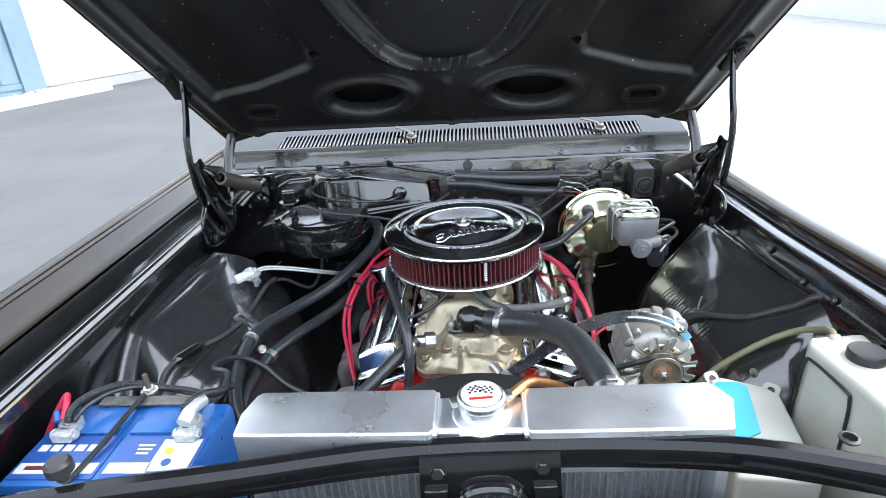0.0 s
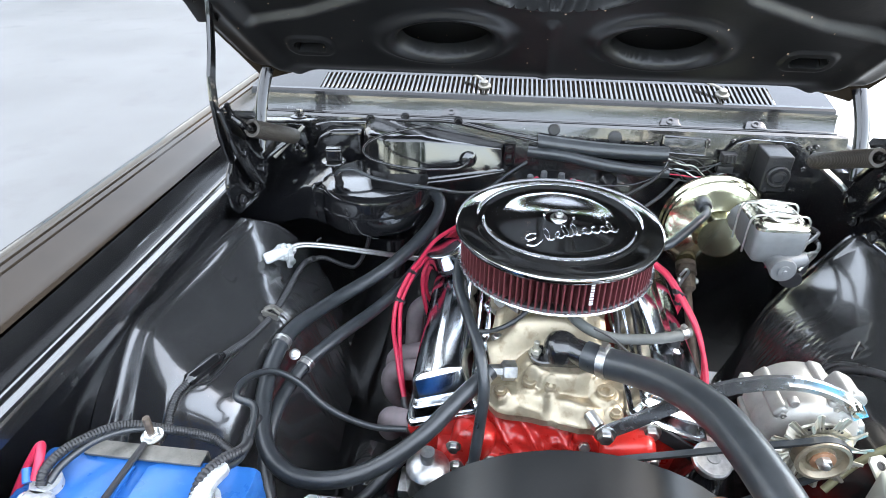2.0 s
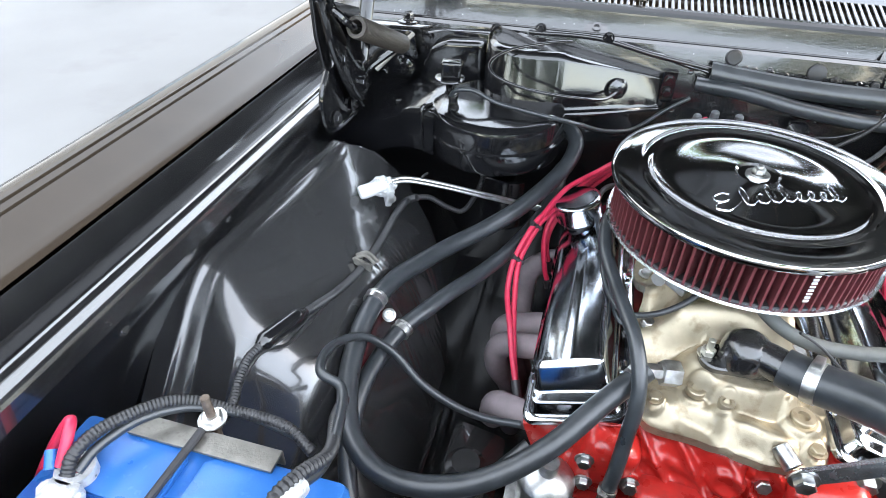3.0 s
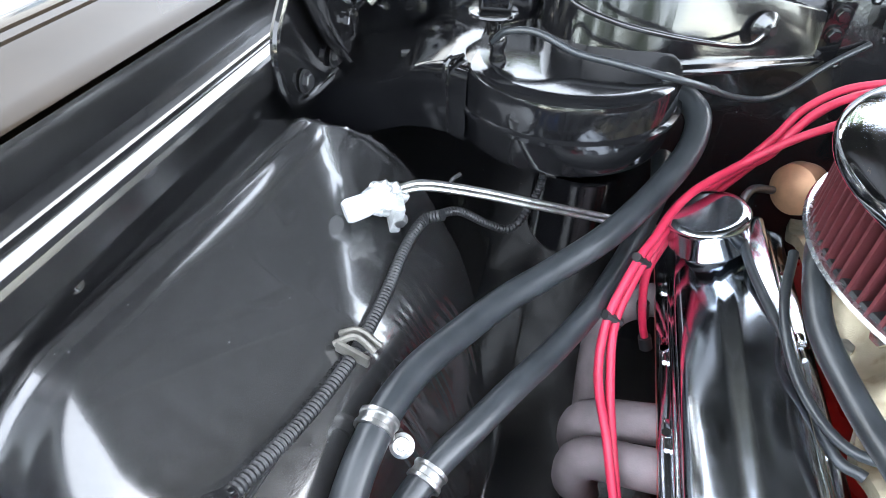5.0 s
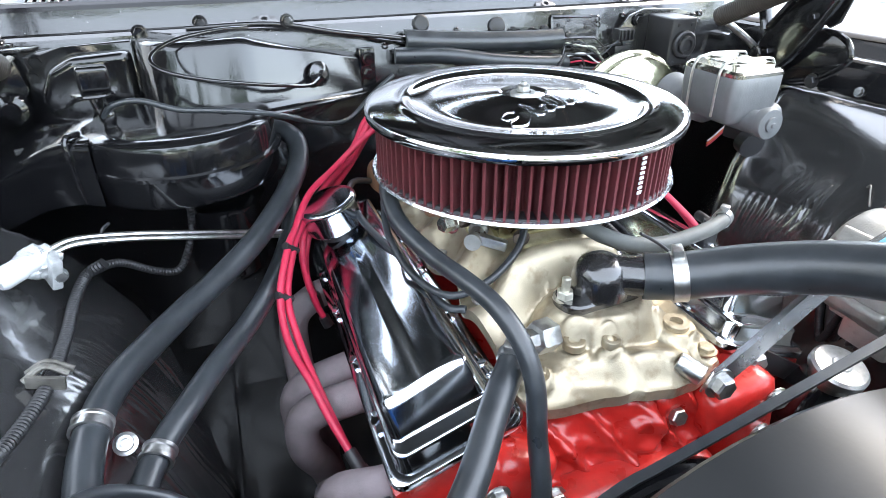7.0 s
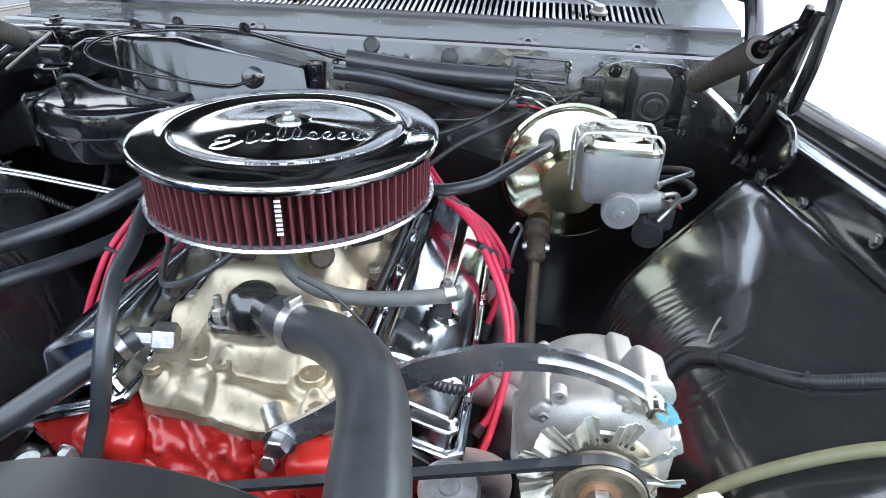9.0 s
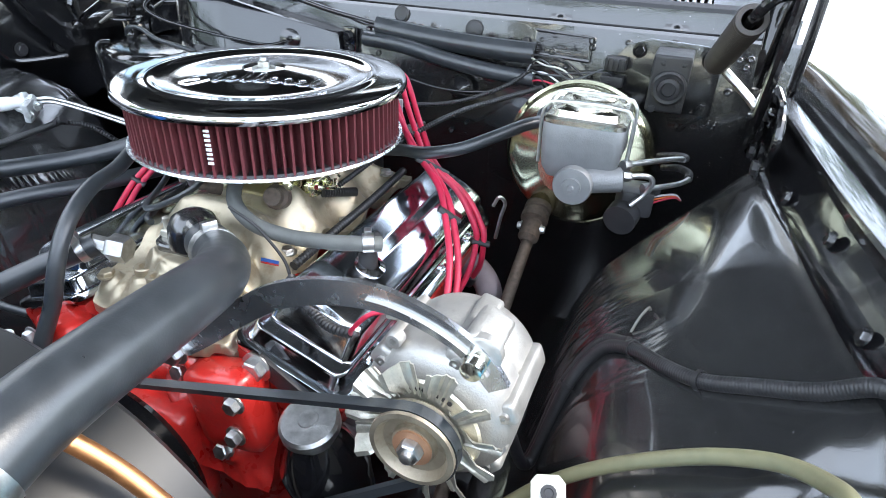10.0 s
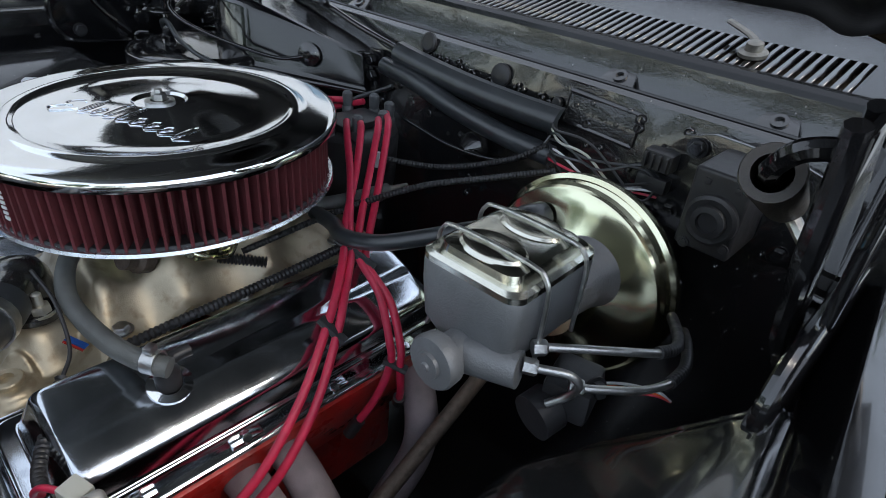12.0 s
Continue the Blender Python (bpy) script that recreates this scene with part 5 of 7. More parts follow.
for sx, key in ((1, "right"), (-1, "left")):
    for pts in LEADS[key]:
        lead = single("plug_lead", tube(B(), pts, 0.0045, 10, 8), REDWIRE, "red silicone spark plug lead draped over the valve cover", "ignition lead", "spark plug leads")
        a, b = Vector(pts[-1]), Vector(pts[-2])
        part("boot", tube(B(), [b.lerp(a, 0.75), a, a + (a - b) * 0.25], 0.0075, 10), PLASTIC, lead)
for pts, n, name in ((((0.205, 1.350, 0.843), (0.229, 1.361, 0.829)), 4, "lead_separator"), (((0.266, 1.280, 0.810), (0.281, 1.286, 0.799)), 2, "lead_separator"), (((-0.245, 1.313, 0.793), (-0.237, 1.318, 0.785)), 2, "lead_separator"), (((-0.265, 1.264, 0.757), (-0.255, 1.268, 0.749)), 2, "lead_separator"), (((0.292, 1.341, 0.741), (0.305, 1.349, 0.736)), 2, "lead_separator")):
    a, b = Vector(pts[0]), Vector(pts[1])
    d = (b - a)
    bm = B()
    tube(bm, [a - d * 0.35, a, b, b + d * 0.35], 0.0058, 8, flat=0.8)
    single(name, bm, PLASTIC, "black plastic clip holding red plug leads", "clip", "lead clips")


# ---- radiator, shroud and hoses ----
radiator = thing("radiator", "brushed aluminium radiator with a chequered cap", "radiator", (0.07, 0.65, 0.42))
bm = B()
prism(bm, [(-0.248, 0.598), (-0.252, 0.640), (-0.243, 0.676), (-0.236, 0.684), (0.004, 0.686), (0.008, 0.680), (0.008, 0.604), (0.003, 0.598)], pose(0, 0, 0.885), 0.069, 0.007, 3)
prism(bm, [(0.128, 0.600), (0.124, 0.606), (0.124, 0.680), (0.128, 0.686), (0.366, 0.694), (0.376, 0.688), (0.390, 0.658), (0.372, 0.604)], pose(0, 0, 0.885), 0.069, 0.007, 3)
prism(bm, [(0.004, 0.611), (0.004, 0.680), (0.128, 0.680), (0.128, 0.611)], pose(0, 0, 0.885), 0.061, 0.008, 3)
tank = part("top_tank", bm, ALU, radiator, "welded aluminium top tank")
bm = B()
lathe(bm, [(0.046, -0.006), (0.042, 0.0), (0.036, 0.004), (0.028, 0.006)], pose(0.068, 0.645, 0.944), 32)
lathe(bm, [(0.028, 0), (0.028, 0.012), (0.031, 0.014), (0.031, 0.017), (0.025, 0.017)], pose(0.068, 0.645, 0.949), 32)
part("filler_neck", bm, ALU, tank)
for x in (0.009, 0.123):
    part("weld_bead", tube(B(), [(x, 0.604, 0.900), (x, 0.604, 0.940), (x, 0.612, 0.9515), (x, 0.650, 0.9525), (x, 0.680, 0.950)], lambda t: 0.0030 + 0.0006 * math.sin(60 * t), 8), ALU, tank)
cap = part("radiator_cap", lathe(B(), [(0.030, 0.0), (0.0315, 0.004), (0.0315, 0.009), (0.029, 0.012), (0.027, 0.0125), (0, 0.0125)], pose(0.068, 0.645, 0.9645), 32), STEEL, radiator, "pressed radiator cap")
for sx in (-1, 1):
    box_bm = box(B(), (0.068 + sx * 0.033, 0.645 + sx * 0.006, 0.9695), (0.014, 0.014, 0.008), (0, 0, 20), 0.002)
    part("cap_ear", box_bm, STEEL, cap)
part("cap_disc", lathe(B(), [(0.0262, 0.0), (0.0262, 0.0006), (0, 0.0006)], pose(0.068, 0.645, 0.977), 32), WHITE, cap)
bm = B()
for ox, rot in ((-0.010, 18), (0.006, -14)):
    for i in range(5):
        for j in range(4):
            if (i + j) % 2 == 0:
                q = pose(0.068 + ox, 0.653, 0.9778, 0, 0, rot) @ pose(-0.006 + i * 0.0036, -0.005 + j * 0.0036, 0)
                bmesh.ops.create_cube(bm, size=1, matrix=q @ Matrix.Diagonal((0.0034, 0.0034, 0.0003, 1)))
part("chequer", bm, PLASTIC, cap)
part("wordmark_bar", box(B(), (0.068, 0.636, 0.9778), (0.030, 0.0045, 0.0003), (0, 0, 6), 0), RED, cap)
bm = B()
box(bm, (0.065, 0.662, 0.645), (0.60, 0.045, 0.48), bev=0.004)
core = part("core", bm, FIN, radiator)
fin = None
for k in range(54):
    x = -0.222 + 0.574 * k / 53
    if fin is None:
        fin = part("fin", box(B(), (0, 0, 0), (0.0022, 0.006, 0.44), bev=0), ALU, core)
        ob = fin
    else:
        ob = new("fin", fin.data)
        ob.parent = core
    ob.location = (x, 0.636, 0.655)
for x in (-0.235, 0.365):
    part("side_plate", box(B(), (x, 0.64, 0.65), (0.016, 0.075, 0.48), bev=0.003), ALU, core)
bm = B()
SC = (0.06, 0.60)
lathe(bm, [(0.262, 0.0), (0.262, 0.145), (0.256, 0.15), (0.250, 0.145), (0.250, 0.0)], frame_z((SC[0], 0.70, SC[1]), (0, 1, 0)), 64)
shroud = thing("fan_shroud", "smooth black fan shroud behind the radiator", "fan shroud", (SC[0], 0.72, 0.40))
part("ring", bm, SHROUDM, shroud, "", 40)
part("back_plate", box(B(), (SC[0], 0.703, 0.62), (0.56, 0.008, 0.44), bev=0.003), SHROUDM, shroud)
fan = thing("cooling_fan", "black bladed cooling fan inside the shroud", "fan", (EX, 0.80, 0.60))
part("hub", lathe(B(), [(0, 0), (0.045, 0), (0.05, 0.02), (0.03, 0.05), (0, 0.05)], frame_z((EX, 0.86, 0.60), (0, -1, 0)), 24), PLASTIC, fan)
for k in range(6):
    a = radians(60 * k + 18)
    bm = B()
    mm = Matrix.Translation((EX, 0.82, 0.60)) @ Matrix.Rotation(a, 4, "Y") @ Matrix.Rotation(radians(28), 4, "Z")
    sheet(bm, lin(0.04, 0.225, 6), lin(-0.035, 0.035, 4), lambda r, w: mm @ Vector((w * (0.7 + r), 0.02 * (w / 0.035) ** 2, r)), 0.002, (0, -1, 0))
    part("blade", bm, PLASTIC, fan)
hose = single("upper_radiator_hose", tube(B(), [(0.078, 1.062, 0.828), (0.105, 1.045, 0.832), (0.150, 1.010, 0.850), (0.190, 0.960, 0.872), (0.218, 0.895, 0.894), (0.232, 0.835, 0.905), (0.243, 0.775, 0.912), (0.250, 0.735, 0.910), (0.253, 0.700, 0.900)], lambda t: 0.0235 + 0.0012 * math.sin(t * 3), 24, 8), RUBBER, "thick black rubber radiator hose bending from thermostat to tank", "radiator hose")
part("hose_clamp", ring_clamp(B(), (0.106, 1.044, 0.832), (0.85, -0.5, 0.2), 0.0237, 0.014), STEEL, hose, "steel hose clamp")
part("hose_clamp", ring_clamp(B(), (0.250, 0.728, 0.909), (0.1, -1, -0.2), 0.0245, 0.014), STEEL, hose)
single("overflow_tube", tube(B(), [(0.098, 0.652, 0.957), (0.112, 0.672, 0.958), (0.133, 0.702, 0.950), (0.165, 0.745, 0.915), (0.203, 0.783, 0.872), (0.236, 0.802, 0.832), (0.275, 0.812, 0.785)], 0.0065, 12), COPPER, "copper coloured overflow tube curling from the radiator neck", "tube")

# ---- battery ----
battery = thing("battery", "blue car battery with worn label and lead clamps", "battery", (-0.468, 0.685, 0.68))
BX0, BX1, BY0, BY1, BZ = -0.605, -0.335, 0.600, 0.772, 0.864
bm = B()
box(bm, ((BX0 + BX1) / 2, (BY0 + BY1) / 2, 0.77), (BX1 - BX0, BY1 - BY0, 0.17), bev=0.006)
part("case", bm, BLUE, battery)
bm = B()
stack(bm, pose((BX0 + BX1) / 2, (BY0 + BY1) / 2, 0), [(0.136, 0.0865, 0.006, 0.838), (0.136, 0.0865, 0.006, 0.856), (0.133, 0.084, 0.006, BZ), (0.12, 0.07, 0.006, BZ)])
blid = part("lid", bm, BLUE, battery)
mid = (BX0 + BX1) / 2
for x0, x1, cut in ((BX0 + 0.045, mid - 0.012, 1), (mid + 0.004, BX1 - 0.045, -1)):
    bm = B()
    prism(bm, [(x0, 0.70), (x1, 0.70), (x1, 0.752), (x1 - 0.02 if cut > 0 else x1, 0.766), (x0 + (0.02 if cut < 0 else 0), 0.766), (x0, 0.752)], pose(0, 0, BZ), 0.006, 0.002)
    part("vent_panel", bm, BLUE, blid)
for x0, x1 in ((BX0 + 0.004, mid - 0.004), (mid + 0.006, BX1 - 0.004)):
    part("label", box(B(), ((x0 + x1) / 2, 0.655, BZ + 0.0012), (x1 - x0, 0.085, 0.0012), bev=0), DEEPBLUE, blid)
part("label_stripe", box(B(), (mid - 0.067, 0.632, BZ + 0.0024), (0.118, 0.020, 0.001), bev=0), WHITE, blid)
part("label_stripe", box(B(), (mid + 0.038, 0.632, BZ + 0.0024), (0.062, 0.020, 0.001), bev=0), WHITE, blid)
part("label_patch", box(B(), (mid + 0.096, 0.657, BZ + 0.0024), (0.058, 0.062, 0.001), bev=0), WHITE, blid)
bm = B()
for k in range(5):
    box(bm, (mid - 0.112 + k * 0.019, 0.672, BZ + 0.0024), (0.014, 0.013, 0.001), bev=0)
part("pictogram", bm, WHITE, blid)
part("pictogram_dot", lathe(B(), [(0.007, 0), (0.007, 0.0008), (0, 0.0008)], pose(mid + 0.084, 0.664, BZ + 0.003), 16), YELLOWW, blid)
part("pictogram_dot", lathe(B(), [(0.007, 0), (0.007, 0.0008), (0, 0.0008)], pose(mid + 0.090, 0.642, BZ + 0.003), 16), DEEPBLUE, blid)
part("label_bar", box(B(), (mid - 0.090, 0.632, BZ + 0.0036), (0.046, 0.0065, 0.0008), bev=0), FILTER, blid)
for k in range(3):
    part("label_bar", box(B(), (mid + 0.045, 0.676 - 0.008 * k, BZ + 0.0026), (0.026 - 0.004 * k, 0.004, 0.0008), bev=0), WHITE, blid)
for x, y in ((-0.562, 0.712), (-0.372, 0.712)):
    bm = B()
    lathe(bm, [(0.0105, 0), (0.0095, 0.020), (0, 0.0205)], pose(x, y, BZ), 16)
    lathe(bm, [(0.0105, 0.004), (0.016, 0.004), (0.017, 0.018), (0.0105, 0.018)], pose(x, y, BZ), 16)
    box(bm, (x + 0.002, y - 0.022, BZ + 0.011), (0.030, 0.022, 0.014), bev=0.003)
    bolt(bm, (x - 0.012, y - 0.022, BZ + 0.012), (-1, 0, 0), 0.0065, 0.006)
    bolt(bm, (x + 0.017, y - 0.022, BZ + 0.012), (1, 0, 0), 0.0065, 0.006)
    part("terminal_clamp", bm, TAPE, battery, "corroded lead terminal clamp")
bm = B()
box(bm, (-0.475, 0.768, BZ + 0.010), (0.148, 0.022, 0.004), bev=0.0015)
box(bm, (-0.475, 0.778, BZ + 0.001), (0.148, 0.003, 0.020), bev=0.001)
hold = part("hold_down_bar", bm, DULLSTEEL, battery, "dull steel hold-down bar")
bm = B()
bolt(bm, (-0.479, 0.790, BZ + 0.013), (0, 0, 1), 0.010, 0.008)
part("hold_down_nut", bm, STEEL, hold)
part("hold_down_stud", lathe(B(), [(0.0045, -0.15), (0.0045, 0.045), (0.004, 0.046), (0, 0.046)], pose(-0.479, 0.790, BZ), 10), RUSTY, hold)
part("hold_down_rod", tube(B(), [(-0.479, 0.775, BZ + 0.018), (-0.489, 0.68, BZ + 0.010), (-0.503, 0.59, BZ + 0.004)], 0.004, 8, straight=True), PLASTIC, hold)
part("tray", box(B(), (-0.47, 0.69, 0.675), (0.30, 0.20, 0.012), bev=0.003), SATIN, battery)


def cable(name, pts, r, material, label, category="cable", group="", ribs=0.0, pitch=0.005, seg=10, sub=6):
    return single(name, tube(B(), pts, r, seg, sub, ribs, pitch), material, label, category, group)


cable("battery_cable", [(-0.556, 0.700, 0.890), (-0.556, 0.715, 0.902), (-0.545, 0.745, 0.905), (-0.515, 0.79, 0.892), (-0.47, 0.81, 0.868), (-0.42, 0.815, 0.855), (-0.385, 0.80, 0.848)], 0.0062, PLASTIC, "black corrugated battery cable over the battery's rear edge", ribs=0.0009, pitch=0.0036)
cable("battery_cable", [(-0.552, 0.706, 0.888), (-0.548, 0.73, 0.893), (-0.53, 0.765, 0.893), (-0.50, 0.795, 0.882), (-0.455, 0.812, 0.862), (-0.41, 0.812, 0.85)], 0.0045, RUBBER, "thin black cable beside the corrugated battery cable")
cable("positive_cable", [(-0.566, 0.705, 0.892), (-0.566, 0.722, 0.910), (-0.575, 0.735, 0.912), (-0.595, 0.72, 0.88), (-0.618, 0.70, 0.83), (-0.63, 0.66, 0.76), (-0.635, 0.62, 0.70)], 0.005, REDWIRE, "red positive battery cable", "cable")
cable("blue_splice", [(-0.572, 0.700, 0.892), (-0.578, 0.712, 0.901)], 0.005, BLUE, "blue crimp connector on the battery clamp", "connector")
cable("earth_cable", [(-0.372, 0.700, 0.893), (-0.370, 0.735, 0.893), (-0.362, 0.775, 0.872), (-0.368, 0.82, 0.86), (-0.390, 0.88, 0.845), (-0.425, 0.90, 0.840), (-0.438, 0.955, 0.818), (-0.420, 1.005, 0.79), (-0.385, 1.02, 0.755), (-0.345, 1.01, 0.72), (-0.30, 1.005, 0.695), (-0.255, 1.01, 0.675), (-0.205, 1.015, 0.672)], 0.0055, RUBBER, "black earth cable looping from battery to engine", sub=8)
cable("taped_cable", [(-0.378, 0.702, 0.893), (-0.374, 0.722, 0.906), (-0.366, 0.75, 0.900), (-0.36, 0.79, 0.875), (-0.385, 0.85, 0.835), (-0.40, 0.90, 0.80)], 0.007, PLASTIC, "black sleeved cable beside the battery", ribs=0.0015, pitch=0.005)
cable("terminal_wrap", [(-0.372, 0.694, 0.890), (-0.370, 0.720, 0.898), (-0.366, 0.745, 0.893)], 0.0115, TAPE, "crumpled clear tape round the battery lead", "tape")
cable("conduit", [(-0.436, 1.292, 0.822), (-0.455, 1.29, 0.812), (-0.462, 1.25, 0.806), (-0.461, 1.19, 0.804), (-0.463, 1.12, 0.806), (-0.472, 1.06, 0.812), (-0.480, 1.01, 0.826), (-0.487, 0.975, 0.836)], 0.0062, PLASTIC, "black corrugated wiring conduit clipped to the wheel housing", "conduit", ribs=0.0012, pitch=0.0038)
cable("conduit", [(-0.500, 0.905, 0.850), (-0.503, 0.885, 0.850), (-0.500, 0.86, 0.846), (-0.493, 0.835, 0.842), (-0.49, 0.81, 0.845), (-0.50, 0.785, 0.84)], 0.006, PLASTIC, "black corrugated conduit behind the battery", "conduit", ribs=0.0012, pitch=0.0038)
cable("inline_fuse", [(-0.484, 0.985, 0.836), (-0.489, 0.965, 0.840), (-0.497, 0.925, 0.848), (-0.501, 0.905, 0.851)], lambda t: 0.0055 + 0.0055 * smooth(0.0, 0.3, t) * smooth(1.0, 0.8, t), GLOSS, "glossy black inline fuse holder", "fuse holder")
cable("thin_wire", [(-0.470, 1.12, 0.800), (-0.478, 1.03, 0.812), (-0.482, 0.98, 0.818), (-0.488, 0.94, 0.822), (-0.500, 0.90, 0.842), (-0.508, 0.84, 0.82)], 0.0022, PLASTIC, "thin black wire beside the conduit", "wire")
cable("conduit", [(-0.452, 1.288, 0.815), (-0.43, 1.33, 0.80), (-0.40, 1.36, 0.765), (-0.375, 1.375, 0.755), (-0.355, 1.40, 0.79), (-0.35, 1.42, 0.83)], 0.005, PLASTIC, "thin corrugated conduit sagging under the heater box", "conduit", ribs=0.0013, pitch=0.0045)
clip = single("conduit_clip", tube(tube(box(B(), (-0.462, 1.117, 0.812), (0.030, 0.004, 0.012), (0, 10, -12), 0.0012), [(-0.478, 1.120, 0.815), (-0.462, 1.126, 0.822), (-0.446, 1.123, 0.812)], 0.0030, 8), [(-0.478, 1.132, 0.814), (-0.462, 1.134, 0.820), (-0.444, 1.131, 0.810)], 0.0030, 8), DULLSTEEL, "worn metal clip holding the conduit", "clip")

# AC service valve and its foil lines
valve = thing("service_valve", "white taped service valve with two metal lines", "valve", (-0.49, 1.265, 0.80))
bm = B()
lathe(bm, [(0, 0), (0.0095, 0), (0.0115, 0.004), (0.011, 0.020), (0.009, 0.026), (0.009, 0.045), (0, 0.045)], frame_z((-0.514, 1.240, 0.847), (0.7, 0.6, 0.1)), 20)
part("cap", bm, WHITE, valve, "white dust cap")
bm = B()
bmesh.ops.create_icosphere(bm, subdivisions=4, radius=1, matrix=pose(-0.487, 1.272, 0.845, 10, 20, 30) @ Matrix.Diagonal((0.021, 0.016, 0.017, 1)))
for v in bm.verts:
    c = Vector((-0.487, 1.272, 0.845))
    v.co = c + (v.co - c) * (1 + 0.30 * noise.noise(v.co * 110) + 0.16 * noise.noise(v.co * 300))
part("body", bm, TAPE, valve, "crumpled foil-taped body", 30)
part("flange", box(B(), (-0.476, 1.268, 0.838), (0.010, 0.030, 0.034), (15, 10, 30), 0.002), TAPE, valve)
part("bolt", bolt(B(), (-0.470, 1.262, 0.832), (0.4, -0.9, 0), 0.006, 0.007), STEEL, valve)
for k in range(2):
    o = 0.0062 * k
    part("line", tube(B(), [(-0.478, 1.285, 0.845 + o), (-0.455, 1.298, 0.846 + o), (-0.41, 1.318, 0.833 + o), (-0.36, 1.342, 0.813 + o), (-0.30, 1.372, 0.788 + o), (-0.22, 1.410, 0.755 + o)], 0.0031, 8), STEEL, valve)
part("tie", tube(B(), [(-0.435, 1.31, 0.835), (-0.432, 1.308, 0.852), (-0.425, 1.316, 0.856)], 0.002, 6), PLASTIC, valve)

# heater hoses
h1 = cable("heater_hose", [(-0.245, 1.500, 0.884), (-0.218, 1.485, 0.882), (-0.203, 1.463, 0.872), (-0.208, 1.43, 0.852), (-0.232, 1.385, 0.832), (-0.275, 1.325, 0.808), (-0.32, 1.280, 0.790), (-0.362, 1.232, 0.783), (-0.395, 1.175, 0.785), (-0.418, 1.125, 0.788), (-0.430, 1.07, 0.786), (-0.432, 1.01, 0.770), (-0.420, 0.945, 0.748), (-0.392, 0.895, 0.728), (-0.345, 0.870, 0.716), (-0.285, 0.872, 0.716), (-0.225, 0.893, 0.728), (-0.165, 0.935, 0.753), (-0.112, 0.995, 0.780), (-0.068, 1.040, 0.800)], 0.0135, RUBBER, "black rubber heater hose looping to the intake", "heater hose", "heater hoses", seg=16)
part("hose_clamp", band_clamp(B(), (-0.430, 1.078, 0.787), (-0.1, -1, -0.1), 0.0137), STEEL, h1)
part("hose_clamp", ring_clamp(B(), (-0.080, 1.028, 0.795), (0.6, 0.7, 0.3), 0.0137), STEEL, h1)
h2 = cable("heater_hose", [(-0.222, 1.50, 0.80), (-0.222, 1.45, 0.782), (-0.243, 1.38, 0.758), (-0.275, 1.285, 0.755), (-0.306, 1.215, 0.757), (-0.337, 1.158, 0.760), (-0.362, 1.112, 0.759), (-0.388, 1.068, 0.752), (-0.405, 1.02, 0.74), (-0.412, 0.965, 0.728), (-0.405, 0.90, 0.70), (-0.38, 0.84, 0.66), (-0.36, 0.78, 0.60)], 0.0118, RUBBER, "thinner black rubber heater hose beside the wheel housing", "heater hose", "heater hoses", seg=16)
part("hose_clamp", band_clamp(B(), (-0.388, 1.066, 0.752), (-0.3, -0.9, -0.15), 0.012), STEEL, h2)
bm = B()
lathe(bm, [(0, 0), (0.0100, 0), (0.0100, 0.002), (0.0070, 0.003), (0.0066, 0.006), (0.0040, 0.006), (0.0034, 0.003), (0, 0.003)], frame_z((-0.413, 1.083, 0.757), (0.1, -0.6, 0.8)), 18)
single("bracket_screw", bm, STEEL, "bright screw between the heater hose clamps", "screw")
hose = cable("fuel_hose", [(-0.115, 1.30, 0.87), (-0.136, 1.235, 0.882), (-0.137, 1.185, 0.866), (-0.120, 1.132, 0.853), (-0.105, 1.083, 0.851), (-0.091, 1.046, 0.843), (-0.081, 1.014, 0.823), (-0.077, 0.992, 0.792), (-0.080, 0.976, 0.75), (-0.084, 0.955, 0.712), (-0.088, 0.944, 0.680), (-0.090, 0.938, 0.655)], 0.0092, RUBBER, "black rubber bypass hose hanging in front of the intake", "hose", seg=14)
part("hose_clamp", ring_clamp(B(), (-0.088, 0.944, 0.682), (-0.1, -0.25, -1), 0.0095), STEEL, hose)
hose = cable("pcv_hose", [(0.045, 1.17, 0.862), (0.052, 1.145, 0.855), (0.070, 1.122, 0.845), (0.105, 1.108, 0.834), (0.15, 1.108, 0.829), (0.20, 1.114, 0.831), (0.235, 1.125, 0.832), (0.252, 1.138, 0.829)], 0.0088, RUBBER_GREY, "grey rubber breather hose crossing to the valve cover", "hose", seg=14)
part("hose_clamp", ring_clamp(B(), (0.240, 1.130, 0.832), (0.8, 0.5, 0), 0.009, 0.012), STEEL, hose)
cable("booster_hose", [(0.346, 1.468, 0.894), (0.342, 1.445, 0.895), (0.325, 1.42, 0.893), (0.29, 1.385, 0.880), (0.255, 1.355, 0.868), (0.21, 1.345, 0.858), (0.17, 1.36, 0.85), (0.12, 1.37, 0.84)], 0.0088, RUBBER, "black vacuum hose to the brake booster", "hose", seg=14)
vh = cable("vacuum_hose", [(0.135, 1.470, 0.846), (0.134, 1.440, 0.848), (0.125, 1.390, 0.848), (0.100, 1.340, 0.845), (0.070, 1.300, 0.842)], 0.0082, RUBBER_GREY, "short grey vacuum hose behind the air cleaner", "hose", seg=12)
part("nipple", tube(B(), [(0.135, 1.468, 0.846), (0.1375, 1.485, 0.8455), (0.139, 1.500, 0.845)], lambda t: 0.0048 - 0.0018 * t, 10), DULLSTEEL, vh, "dull steel nipple")
